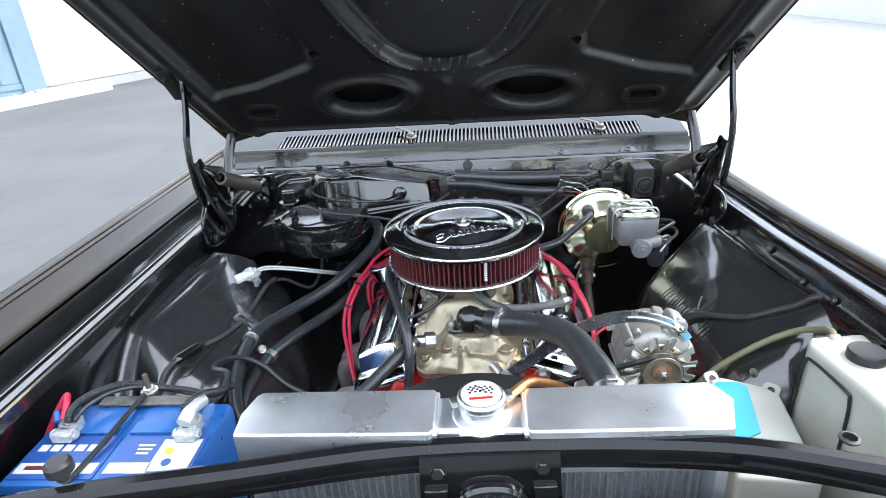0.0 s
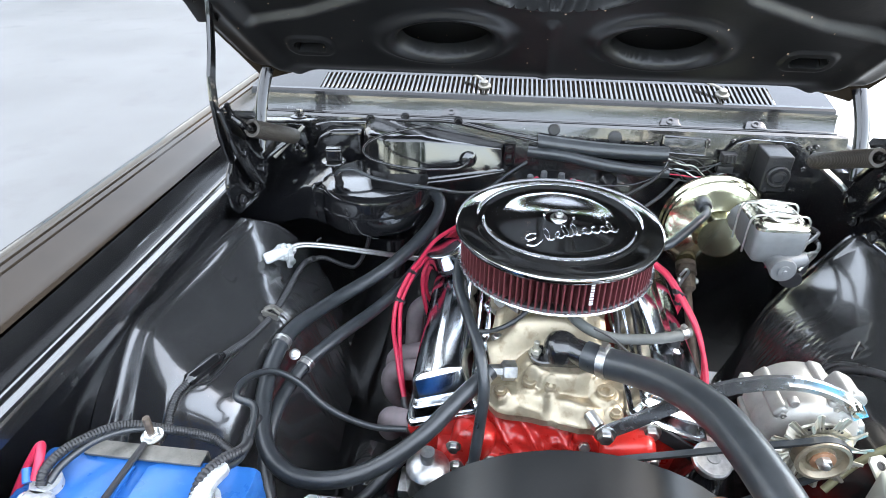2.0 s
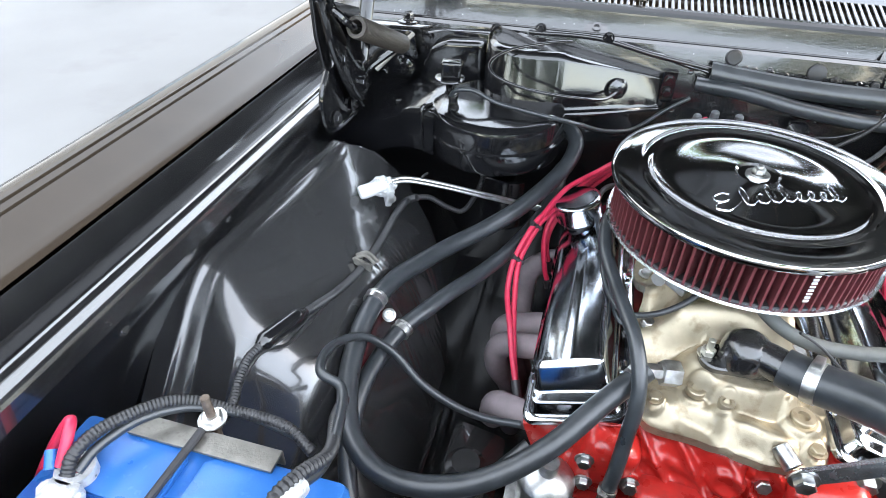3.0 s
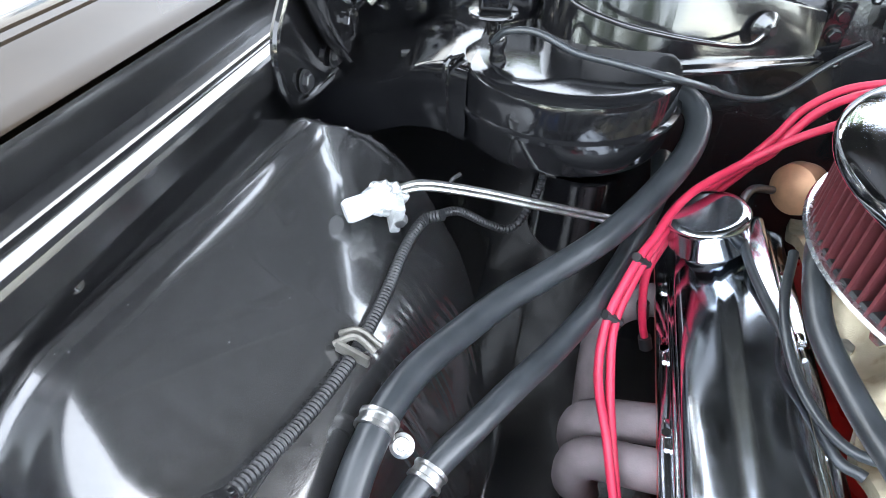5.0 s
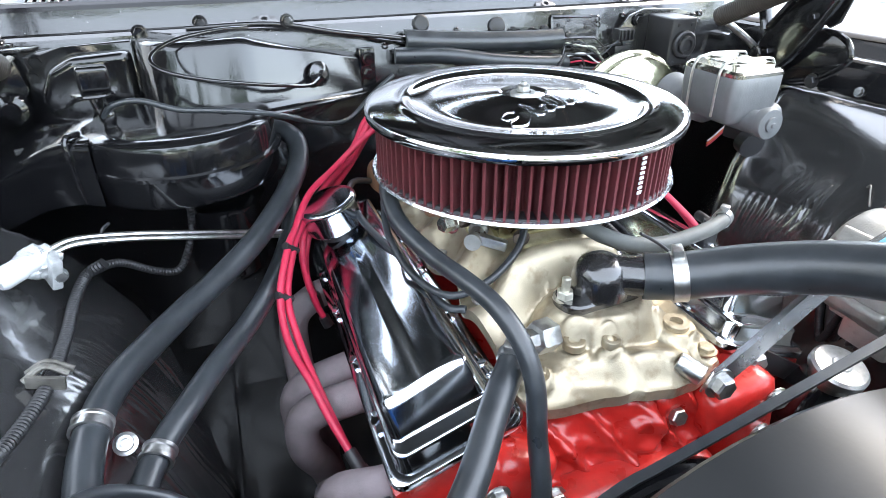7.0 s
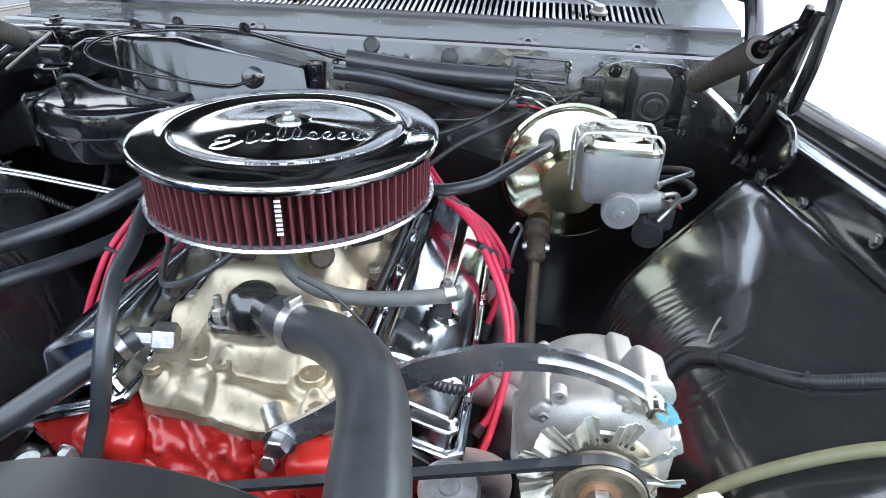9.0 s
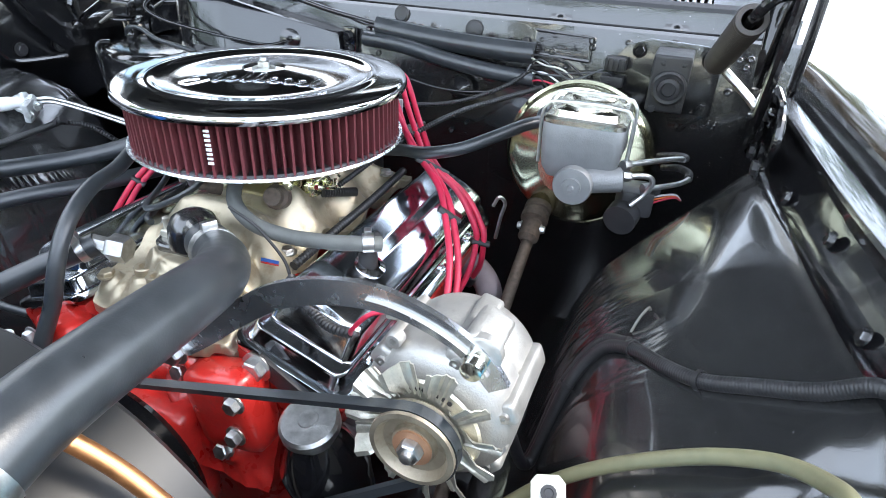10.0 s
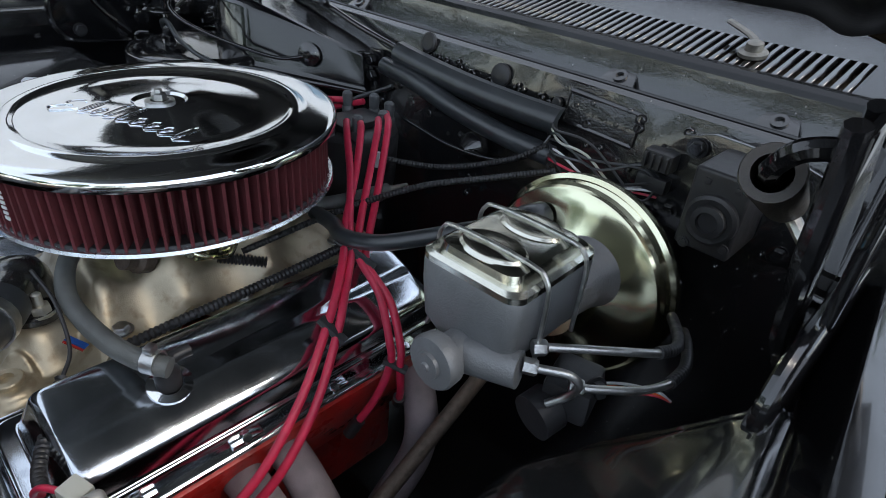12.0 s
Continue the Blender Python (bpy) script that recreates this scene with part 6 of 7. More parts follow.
cable("thin_vacuum_line", [(-0.125, 1.30, 0.84), (-0.135, 1.245, 0.822), (-0.125, 1.19, 0.80), (-0.10, 1.14, 0.797), (-0.06, 1.13, 0.812), (-0.02, 1.145, 0.835), (-0.002, 1.165, 0.858)], 0.0042, RUBBER, "thin black line beside the valve cover", "hose")
cable("advance_line", [(-0.105, 1.46, 0.80), (-0.135, 1.43, 0.815), (-0.15, 1.39, 0.812), (-0.145, 1.33, 0.80), (-0.125, 1.25, 0.79), (-0.105, 1.15, 0.782), (-0.085, 1.13, 0.782)], 0.0045, RUBBER, "thin vacuum line to the advance can", "hose")
cable("throttle_cable", [(0.11, 1.28, 0.815), (0.15, 1.38, 0.85), (0.21, 1.45, 0.885), (0.26, 1.50, 0.90), (0.31, 1.57, 0.91)], 0.0042, PLASTIC, "black throttle cable to the firewall", "cable", ribs=0.001, pitch=0.004)
cable("thin_wire", [(0.09, 1.09, 0.86), (0.12, 1.095, 0.84), (0.155, 1.09, 0.812), (0.175, 1.075, 0.80)], 0.0018, PLASTIC, "thin sender wire from the thermostat bolt", "wire")
cable("conduit", [(0.175, 1.075, 0.80), (0.205, 1.055, 0.79), (0.245, 1.035, 0.787), (0.275, 1.03, 0.79)], 0.006, PLASTIC, "black corrugated sleeve over the valve cover", "conduit", ribs=0.0015, pitch=0.005)
cable("conduit", [(0.145, 1.12, 0.782), (0.150, 1.20, 0.79), (0.152, 1.30, 0.795), (0.15, 1.40, 0.80)], 0.006, PLASTIC, "black corrugated sleeve along the valve cover", "conduit", ribs=0.0015, pitch=0.005)

# ---- alternator ----
alt = thing("alternator", "cast aluminium alternator with a finned fan and belt pulley", "alternator", (0.392, 1.0, 0.72))
AX, AZ = 0.390, 0.792
ma = frame_z((AX, 1.066, AZ - 0.004), (0, -1, 0))
bm = B()
lathe(bm, [(0, -0.004), (0.052, -0.004), (0.062, 0.004), (0.066, 0.016), (0.066, 0.050), (0.0645, 0.052), (0.0645, 0.056), (0.067, 0.058), (0.067, 0.086), (0.062, 0.098), (0.048, 0.106), (0.03, 0.109), (0, 0.109)], ma, 48)
case = part("case", bm, ALTM, alt, "grey cast case")
for a in (20, 75, 140, 200, 260, 320):
    q = ma @ Vector((0.0645 * math.cos(radians(a)), 0.0645 * math.sin(radians(a)), 0.052))
    mm = ma.to_3x3().to_4x4() @ Matrix.Rotation(radians(a), 4, "Z")
    mm.translation = q
    bm = B()
    c = bmesh.ops.create_cube(bm, size=1, matrix=mm @ Matrix.Diagonal((0.016, 0.022, 0.088, 1)))
    bevelled(bm, list({e for v in c["verts"] for e in v.link_edges}), 0.006, 3)
    part("rib", bm, ALTM, case)
    part("through_bolt", lathe(B(), [(0.0045, -0.002), (0.0045, 0.003), (0.002, 0.003), (0.002, 0.001), (0, 0.001)], ma @ pose(0.0625 * math.cos(radians(a)), 0.0625 * math.sin(radians(a)), 0.0962), 10), STEEL, case)
bm = B()
box(bm, (AX + 0.030, 0.995, AZ + 0.066), (0.030, 0.050, 0.034), (0, 25, 0), 0.008, 3)
part("ear", bm, ALTM, case)
bm = B()
box(bm, (AX - 0.02, 1.0, AZ - 0.075), (0.03, 0.06, 0.03), bev=0.006)
part("ear", bm, ALTM, case)
bm = B()
for k in range(9):
    a = radians(-28 + 7 * k)
    lathe(bm, [(0, 0), (0.0022, 0), (0.0022, 0.001), (0, 0.001)], ma @ pose(0.045 * math.sin(a), 0.045 * math.cos(a), 0.118), 6)
part("vent", bm, PLASTIC, case)
for p in ((0.426, 0.972, 0.862), (0.352, 0.972, 0.850), (0.447, 0.972, 0.775)):
    bm = B()
    r = 0.013 if p[0] < 0.43 and p[2] > 0.855 else 0.006
    lathe(bm, [(r * 1.2, -0.008), (r * 1.2, 0.0), (r, 0.002), (r * 0.55, 0.002), (r * 0.5, -0.003), (0, -0.003)], frame_z(p, (0, -1, 0)), 20)
    part("boss", bm, ALTM, case)
fan = part("fan", lathe(B(), [(0, 0), (0.046, 0), (0.048, 0.002), (0.046, 0.004), (0, 0.004)], frame_z((AX, 0.953, AZ), (0, -1, 0)), 40), FANMETAL, alt, "dull plated fan")
for k in range(11):
    a = radians(360 * k / 11 + 10)
    bm = B()
    mm = frame_z((AX, 0.950, AZ), (0, -1, 0)) @ Matrix.Rotation(a, 4, "Z")
    lean = 0.85 + 0.3 * math.sin(k * 2.4)
    sheet(bm, lin(0.036, 0.0665, 7), lin(-0.0115, 0.0115, 12), lambda r, w: mm @ Vector((r - 0.003 * (w / 0.0115) ** 2, w * (0.72 + (r - 0.036) * 9), 0.003 + lean * 0.015 * smooth(-0.006, 0.0115, w) * smooth(0.036, 0.052, r) + 0.0011 * math.sin(w * 1050))), 0.0014, (0, 1, 0))
    part("blade", bm, FANMETAL, fan)
pul = part("pulley", lathe(B(), [(0, 0.0), (0.034, 0.0), (0.036, 0.003), (0.027, 0.009), (0.027, 0.011), (0.036, 0.017), (0.0355, 0.020), (0.031, 0.0205), (0.027, 0.013), (0.019, 0.011), (0.018, 0.016), (0, 0.016)], frame_z((AX, 0.944, AZ), (0, -1, 0)), 48), PULLEYM, alt, "plated V-belt pulley")
part("washer", lathe(B(), [(0.010, 0), (0.0165, 0), (0.0165, 0.002), (0.010, 0.002)], frame_z((AX, 0.928, AZ), (0, -1, 0)), 24), AMBER, pul, "tan plated washer")
part("pulley_nut", bolt(B(), (AX, 0.930, AZ), (0, -1, 0), 0.0105, 0.012, stud=0.004), STEEL, pul)
bm = B()
box(bm, (0.318, 1.045, 0.822), (0.018, 0.016, 0.014), (0, 10, 20), 0.002)
part("plug_connector", bm, MILKY, alt)
cable("alternator_wire", [(0.312, 1.04, 0.822), (0.295, 1.03, 0.818), (0.28, 1.025, 0.80), (0.275, 1.03, 0.79)], 0.0025, REDWIRE, "red wire into the alternator plug", "wire")

arch = [(0.108, 0.758), (0.150, 0.790), (0.195, 0.828), (0.243, 0.862), (0.295, 0.882), (0.345, 0.888), (0.39, 0.878), (0.425, 0.858), (0.442, 0.836)]
line = spline([(x, 0, z) for x, z in arch], 7)
bm = B()
pts_o, pts_i = [], []
for i, q in enumerate(line):
    t = (line[min(i + 1, len(line) - 1)] - line[max(0, i - 1)]).normalized()
    n = Vector((-t.z, 0, t.x))
    w = 0.0120 - 0.0025 * smooth(0.30, 0.40, q.x)
    pts_o.append(q + n * w)
    pts_i.append(q - n * w)
YB = 0.968
for a, b, y0, y1 in ((pts_o, pts_i, YB, YB),):
    g = []
    for o, i_ in zip(a, b):
        g.append([bm.verts.new((o.x, YB, o.z)), bm.verts.new((i_.x, YB, i_.z)), bm.verts.new((i_.x, YB + 0.006, i_.z)), bm.verts.new((o.x, YB + 0.006, o.z))])
    for p, q in zip(g, g[1:]):
        for k in range(4):
            bm.faces.new((p[k], p[(k + 1) % 4], q[(k + 1) % 4], q[k]))
    bm.faces.new(g[0])
    bm.faces.new(g[-1][::-1])
bevelled(bm, [e for e in bm.edges if e.is_manifold and e.calc_face_angle(0) > 1.0], 0.0022, 2)
bracket = single("alternator_bracket", bm, WORNCHROME, "curved chrome adjusting bracket bolted between intake and alternator", "bracket")
slot = [q for q in line if 0.33 < q.x < 0.435]
part("slot", tube(B(), [Vector((q.x, YB - 0.0005, q.z)) for q in slot], 0.0034, 8, straight=True, flat=0.25), ALTM, bracket)
part("bolt", lathe(B(), [(0, 0), (0.0095, 0), (0.0095, 0.006), (0.0085, 0.007), (0.0085, 0.016), (0.006, 0.017), (0, 0.017)], frame_z((0.424, YB, 0.860), (0, -1, 0)), 16), LIDZINC, bracket)
part("bolt", bolt(B(), (0.108, YB, 0.757), (0, -1, 0), 0.012, 0.012), STEEL, bracket)


def belt(bm, pts, y, w=0.010, th=0.007):
    g = []
    for i, (x, z) in enumerate(pts):
        x0, z0 = pts[max(0, i - 1)]
        x1, z1 = pts[min(len(pts) - 1, i + 1)]
        t = Vector((x1 - x0, z1 - z0)).normalized()
        n = Vector((-t.y, t.x)) * th / 2
        g.append([bm.verts.new((x + n.x, y - w / 2, z + n.y)), bm.verts.new((x - n.x, y - w / 2 + 0.002, z - n.y)), bm.verts.new((x - n.x, y + w / 2 - 0.002, z - n.y)), bm.verts.new((x + n.x, y + w / 2, z + n.y))])
    for p, q in zip(g, g[1:]):
        for k in range(4):
            bm.faces.new((p[k], p[(k + 1) % 4], q[(k + 1) % 4], q[k]))
    return bm


pts = [(EX + 0.114 * math.cos(radians(a)), 0.60 + 0.114 * math.sin(radians(a))) for a in range(250, 94, -8)]
pts += [(AX + 0.034 * math.cos(radians(a)), AZ + 0.034 * math.sin(radians(a))) for a in range(104, -70, -10)]
pts += [(EX + 0.06, 0.49), (EX, 0.486)]
single("fan_belt", belt(B(), pts, 0.932), RUBBER, "worn black fan belt round the alternator pulley", "belt")
bm = B()
lathe(bm, [(0.020, -0.10), (0.022, 0.0), (0.026, 0.002), (0.029, 0.004), (0.029, 0.012), (0.026, 0.015), (0.010, 0.0155), (0.009, 0.017), (0, 0.017)], frame_z((0.268, 0.965, 0.722), (0, -0.25, 1)), 28)
filler = single("filler_cap", bm, STEEL, "dull steel filler cap on its reservoir beside the alternator", "filler cap")
part("reservoir", lathe(B(), [(0, -0.14), (0.042, -0.14), (0.045, -0.06), (0.028, -0.02), (0.021, -0.01)], frame_z((0.268, 0.965, 0.722), (0, -0.25, 1)), 28), GLOSS, filler, "black reservoir")

# ---- brake booster and master cylinder ----
boost = thing("brake_booster", "round yellow-zinc brake booster on the firewall", "brake booster", (0.395, 1.53, 0.74))
BC, BD = Vector((0.388, 1.560, 0.824)), Vector((0.0, -1, 0.06))
part("shell", lathe(B(), [(0.0, 0.0), (0.095, 0.0), (0.112, 0.022), (0.1135, 0.028), (0.1135, 0.034), (0.109, 0.037), (0.1075, 0.046), (0.1045, 0.049), (0.103, 0.0535), (0.100, 0.055), (0.085, 0.060), (0.065, 0.064), (0.05, 0.072), (0.045, 0.10), (0, 0.10)], frame_z(BC, BD), 72), GOLD, boost, "iridescent yellow-zinc shell", 25)
part("hose_port", lathe(B(), [(0.016, -0.02), (0.016, 0.006), (0.013, 0.012), (0, 0.014)], frame_z((0.346, 1.480, 0.893), (-0.1, -1, 0.1)), 18), RUBBER, boost)
part("mount", box(B(), (0.398, 1.60, 0.835), (0.13, 0.05, 0.13), bev=0.01), GLOSS, boost)
mc = thing("master_cylinder", "grey cast master cylinder with a zinc lid held by wire bails", "master cylinder", (0.43, 1.36, 0.85))
bm = B()
stack(bm, pose(0.424, 1.344, 0.006, 0, 0, 2) @ Matrix.Diagonal((0.93, 0.74, 1, 1)), [(0.040, 0.062, 0.012, 0.872), (0.047, 0.070, 0.014, 0.885), (0.050, 0.073, 0.015, 0.918), (0.050, 0.073, 0.015, 0.936), (0.0485, 0.0715, 0.014, 0.938)])
body = part("reservoir", bm, MCGREY, mc, "grey cast reservoir")
bm = B()
stack(bm, pose(0.424, 1.344, 0.006, 0, 0, 2) @ Matrix.Diagonal((0.93, 0.74, 1, 1)), [(0.050, 0.073, 0.016, 0.938), (0.050, 0.073, 0.016, 0.943), (0.046, 0.069, 0.016, 0.946), (0.040, 0.063, 0.014, 0.944), (0.038, 0.060, 0.014, 0.952), (0.032, 0.054, 0.014, 0.954)])
for k in (-1, 1):
    lathe(bm, [(0.030, 0.950), (0.0285, 0.957), (0.025, 0.960), (0.020, 0.9595), (0.012, 0.9600), (0, 0.9605)], pose(0.424, 1.344, 0.002, 0, 0, 2) @ pose(0, k * 0.024, 0) @ Matrix.Diagonal((1.05, 0.70, 1, 1)), 28)
part("lid", bm, LIDZINC, mc, "pale zinc pressed lid with two domes", 30)
bm = B()
lathe(bm, [(0, 0), (0.017, 0), (0.018, 0.10), (0.027, 0.115), (0.030, 0.18), (0.036, 0.20), (0, 0.20)], frame_z((0.428, 1.268, 0.881), (0, 1, -0.02)), 28)
lathe(bm, [(0, 0), (0.013, 0), (0.0145, 0.012), (0.0145, 0.056), (0, 0.056)], frame_z((0.423, 1.285, 0.881), (1, 0.35, 0.1)), 20)
part("cylinder", bm, MCGREY, mc)
part("front_plug", lathe(B(), [(0.015, -0.012), (0.0215, -0.008), (0.0225, 0.002), (0.021, 0.005), (0.011, 0.006), (0.0105, 0.009), (0.004, 0.0095), (0.003, 0.0115), (0, 0.0115)], frame_z((0.428, 1.264, 0.885), (0, -1, 0.03)), 30), MCGREY, mc)
bail = pose(0.424, 1.344, 0.006, 0, 0, 2) @ Matrix.Diagonal((0.93, 0.74, 1, 1))
for dy in (-0.034, 0.034):
    pts = [(-0.055, 0.880), (-0.056, 0.935), (-0.051, 0.951), (-0.040, 0.956), (0.0, 0.9575), (0.040, 0.956), (0.051, 0.951), (0.056, 0.935), (0.055, 0.880)]
    part("bail_wire", tube(B(), [bail @ Vector((x, dy, z)) for x, z in pts], 0.0019, 8), STEEL, mc)
for name, pts in (("brake_line", [(0.474, 1.318, 0.898), (0.482, 1.328, 0.898), (0.521, 1.37, 0.896), (0.537, 1.395, 0.891), (0.541, 1.42, 0.884), (0.533, 1.445, 0.877), (0.507, 1.50, 0.854)]), ("brake_line", [(0.476, 1.306, 0.890), (0.486, 1.313, 0.889), (0.503, 1.326, 0.887), (0.510, 1.332, 0.878), (0.503, 1.335, 0.860), (0.490, 1.328, 0.846)]), ("brake_line", [(0.500, 1.338, 0.866), (0.512, 1.347, 0.866), (0.538, 1.376, 0.865), (0.550, 1.405, 0.863), (0.549, 1.435, 0.860), (0.535, 1.475, 0.850), (0.516, 1.52, 0.831)])):
    bl = single(name, tube(B(), pts, 0.0034, 10), STEEL, "bent steel brake line from the master cylinder", "brake line", "brake lines")
    part("fitting", bolt(B(), pts[0], Vector(pts[1]) - Vector(pts[0]), 0.0065, 0.011, False), STEEL, bl)
    if len(pts) == 7:
        part("sleeve", tube(B(), pts[3:], 0.0052, 10, 8, 0.0008, 0.004), PLASTIC, bl, "black spring guard")
bm = B()
box(bm, (0.492, 1.362, 0.842), (0.040, 0.045, 0.034), (0, 0, 15), 0.006)
lathe(bm, [(0.020, 0), (0.020, 0.02), (0, 0.021)], frame_z((0.485, 1.345, 0.828), (-0.2, -1, -0.2)), 20)
bolt(bm, (0.510, 1.362, 0.857), (0.8, -0.4, 0.2), 0.007, 0.01)
single("proportioning_valve", bm, PLASTIC, "black brake proportioning valve below the master cylinder", "valve")
shaft = single("steering_shaft", tube(B(), [(0.345, 1.50, 0.735), (0.345, 1.44, 0.70), (0.345, 1.34, 0.64), (0.35, 1.15, 0.54), (0.355, 1.0, 0.47)], 0.0095, 12), RUSTY, "rusty steering shaft running down beside the engine", "steering shaft")
sd = Vector((0, -0.85, -0.5)).normalized()
s0 = Vector((0.345, 1.50, 0.742))
part("coupling", lathe(B(), [(0.011, 0), (0.021, 0.002), (0.022, 0.012), (0.019, 0.014), (0.019, 0.020), (0.022, 0.022), (0.022, 0.032), (0.014, 0.036)], frame_z(s0, sd), 18), RUSTY, shaft)
part("yoke", lathe(B(), [(0.012, 0.034), (0.0165, 0.036), (0.0165, 0.066), (0.012, 0.070), (0.0095, 0.074)], frame_z(s0, sd), 16), RUSTY, shaft)
for k in (-1, 1):
    part("pinch_bolt", bolt(B(), s0 + sd * 0.05 + Vector((k * 0.015, 0, 0.004)), (k, 0, 0), 0.006, 0.007), STEEL, shaft)
single("column_nut", bolt(B(), (0.318, 1.515, 0.765), (-0.2, -1, 0.1), 0.012, 0.012), RUSTY, "rusty nut and stud beside the steering column", "nut")

# ---- heater box ----
heater = thing("heater_box", "gloss black heater housing and blower on the firewall", "heater", (-0.32, 1.5, 0.80))
HB = [(-0.075, 1.622), (-0.075, 1.600), (-0.120, 1.573), (-0.180, 1.538), (-0.235, 1.505), (-0.247, 1.499), (-0.257, 1.497), (-0.275, 1.494), (-0.305, 1.490), (-0.335, 1.493), (-0.360, 1.504), (-0.378, 1.522), (-0.387, 1.547), (-0.388, 1.580), (-0.388, 1.622)]
HBC = Vector((-0.25, 1.60))


def heater_ring(bm, f, grow):
    ring = []
    for x, y in HB:
        d = (Vector((x, y)) - HBC).normalized() * (grow if y < 1.62 else 0.0)
        top = curve_at([(-0.25, 1.005), (-0.10, 0.962), (-0.075, 0.952)], x)
        foot = curve_at([(-0.25, 0.905), (-0.075, 0.893)], x)
        ring.append(bm.verts.new((x + d.x, y + d.y, foot + (top - foot) * f)))
    return ring


bm = B()
rings = [heater_ring(bm, f, g) for f, g in ((-0.04, 0.014), (0.0, 0.014), (0.035, 0.012), (0.06, 0.004), (0.14, 0.0), (0.90, -0.004), (0.955, -0.007), (0.985, -0.012), (1.0, -0.020))]
for p, q in zip(rings, rings[1:]):
    for k in range(len(p) - 1):
        bm.faces.new((p[k], p[k + 1], q[k + 1], q[k]))
bm.faces.new(rings[-1])
part("housing", bm, GLOSS, heater, "", 30)
bm = B()
prism(bm, [(-0.545, 0.872), (-0.392, 0.872), (-0.392, 0.994), (-0.480, 0.990), (-0.515, 0.984), (-0.530, 0.945)], Matrix(((1, 0, 0, 0), (0, 0, -1, 1.622), (0, 1, 0, 0), (0, 0, 0, 1))), 0.012, 0.004, 2)
prism(bm, [(-0.520, 0.880), (-0.396, 0.880), (-0.396, 0.984), (-0.470, 0.980), (-0.500, 0.965), (-0.515, 0.935)], Matrix(((1, 0, 0, 0), (0, 0, -1, 1.612), (0, 1, 0, 0), (0, 0, 0, 1))), 0.030, 0.012, 4)
part("flange", bm, GLOSS, heater)
part("flange", box(B(), (-0.062, 1.613, 0.925), (0.026, 0.008, 0.072), bev=0.003), GLOSS, heater)
for x, z in ((-0.512, 0.974), (-0.520, 0.955), (-0.30, 1.012), (-0.062, 0.945), (-0.062, 0.922), (-0.38, 1.004), (-0.18, 1.008)):
    part("bolt", bolt(B(), (x, 1.606, z), (0, -1, 0), 0.0075, 0.008), GLOSS, heater)
part("cable_boss", lathe(B(), [(0.018, 0), (0.018, 0.003), (0.013, 0.006), (0.006, 0.008), (0.005, 0.015), (0, 0.015)], frame_z((-0.150, 1.552, 0.940), (0.5, -0.86, 0.12)), 24), LUMPY, heater)
bm = B()
DC = (-0.345, 1.470)
SZ = 0.018
lathe(bm, [(0.0, 0.822), (0.108, 0.822), (0.113, 0.825), (0.115, 0.830), (0.1175, 0.860), (0.1225, 0.8615), (0.1225, 0.8655), (0.1175, 0.867), (0.1165, 0.894), (0.1145, 0.900), (0.110, 0.903), (0.096, 0.905), (0, 0.906)], pose(*DC, SZ), 72)
blower = part("blower_scroll", bm, GLOSS, heater, "", 30)
bm = B()
rings = []
for x, yf, zt, zb in ((-0.440, 1.398, 0.921, 0.842), (-0.466, 1.413, 0.919, 0.842), (-0.490, 1.424, 0.911, 0.838), (-0.515, 1.436, 0.898, 0.830), (-0.545, 1.446, 0.880, 0.815), (-0.590, 1.456, 0.862, 0.795), (-0.66, 1.468, 0.846, 0.775)):
    rings.append([bm.verts.new(q) for q in ((x, yf, zb), (x, yf - 0.002, (zb + zt) / 2), (x, yf, zt - 0.010), (x, yf + 0.004, zt - 0.003), (x, yf + 0.012, zt), (x - 0.01, 1.60, zt + 0.004), (x - 0.01, 1.60, zb))])
for p, q in zip(rings, rings[1:]):
    for k in range(len(p)):
        bm.faces.new((p[k], p[(k + 1) % len(p)], q[(k + 1) % len(q)], q[k]))
part("duct", bm, GLOSS, heater, "", 50)
part("duct_seam", tube(B(), [(-0.462, 1.412, 0.826 + SZ), (-0.463, 1.409, 0.865 + SZ), (-0.465, 1.413, 0.902 + SZ), (-0.452, 1.43, 0.906 + SZ)], 0.0035, 8), GLOSS, heater)
part("blower_motor", lathe(B(), [(0, 0.70), (0.045, 0.70), (0.05, 0.71), (0.05, 0.80), (0.06, 0.814)], pose(-0.315, 1.455, 0), 32), GLOSS, heater)
vac = thing("vacuum_switch", "black plastic vacuum switch with a chrome stem on the blower", "switch", (-0.425, 1.45, 0.90))
part("stem", lathe(B(), [(0.012, 0), (0.012, 0.003), (0.008, 0.004), (0.008, 0.010), (0.0095, 0.012), (0.0095, 0.020), (0.007, 0.026), (0.004, 0.029), (0.004, 0.034), (0, 0.034)], pose(-0.420, 1.450, 0.918), 14), GLOSS, vac)
part("flange", lathe(B(), [(0.006, 0), (0.024, 0.001), (0.026, 0.003), (0.025, 0.005), (0.016, 0.006), (0, 0.006)], pose(-0.427, 1.452, 0.960), 24), GLOSS, vac)
for k in (-1, 1):
    part("prong", tube(B(), [(-0.424 + 0.005 * k, 1.451, 0.940), (-0.427 + 0.006 * k, 1.452, 0.962)], 0.0032, 8, straight=True), GLOSS, vac)
part("cap", box(B(), (-0.425, 1.452, 0.980), (0.034, 0.024, 0.028), (0, 2, 12), 0.005, 3), GLOSS, vac)
cable("orange_wire", [(-0.424, 1.462, 0.922), (-0.428, 1.475, 0.905), (-0.436, 1.486, 0.913), (-0.455, 1.490, 0.916), (-0.472, 1.492, 0.907), (-0.490, 1.495, 0.894), (-0.53, 1.50, 0.880)], 0.0017, ORANGE, "orange wire above the blower duct", "wire")
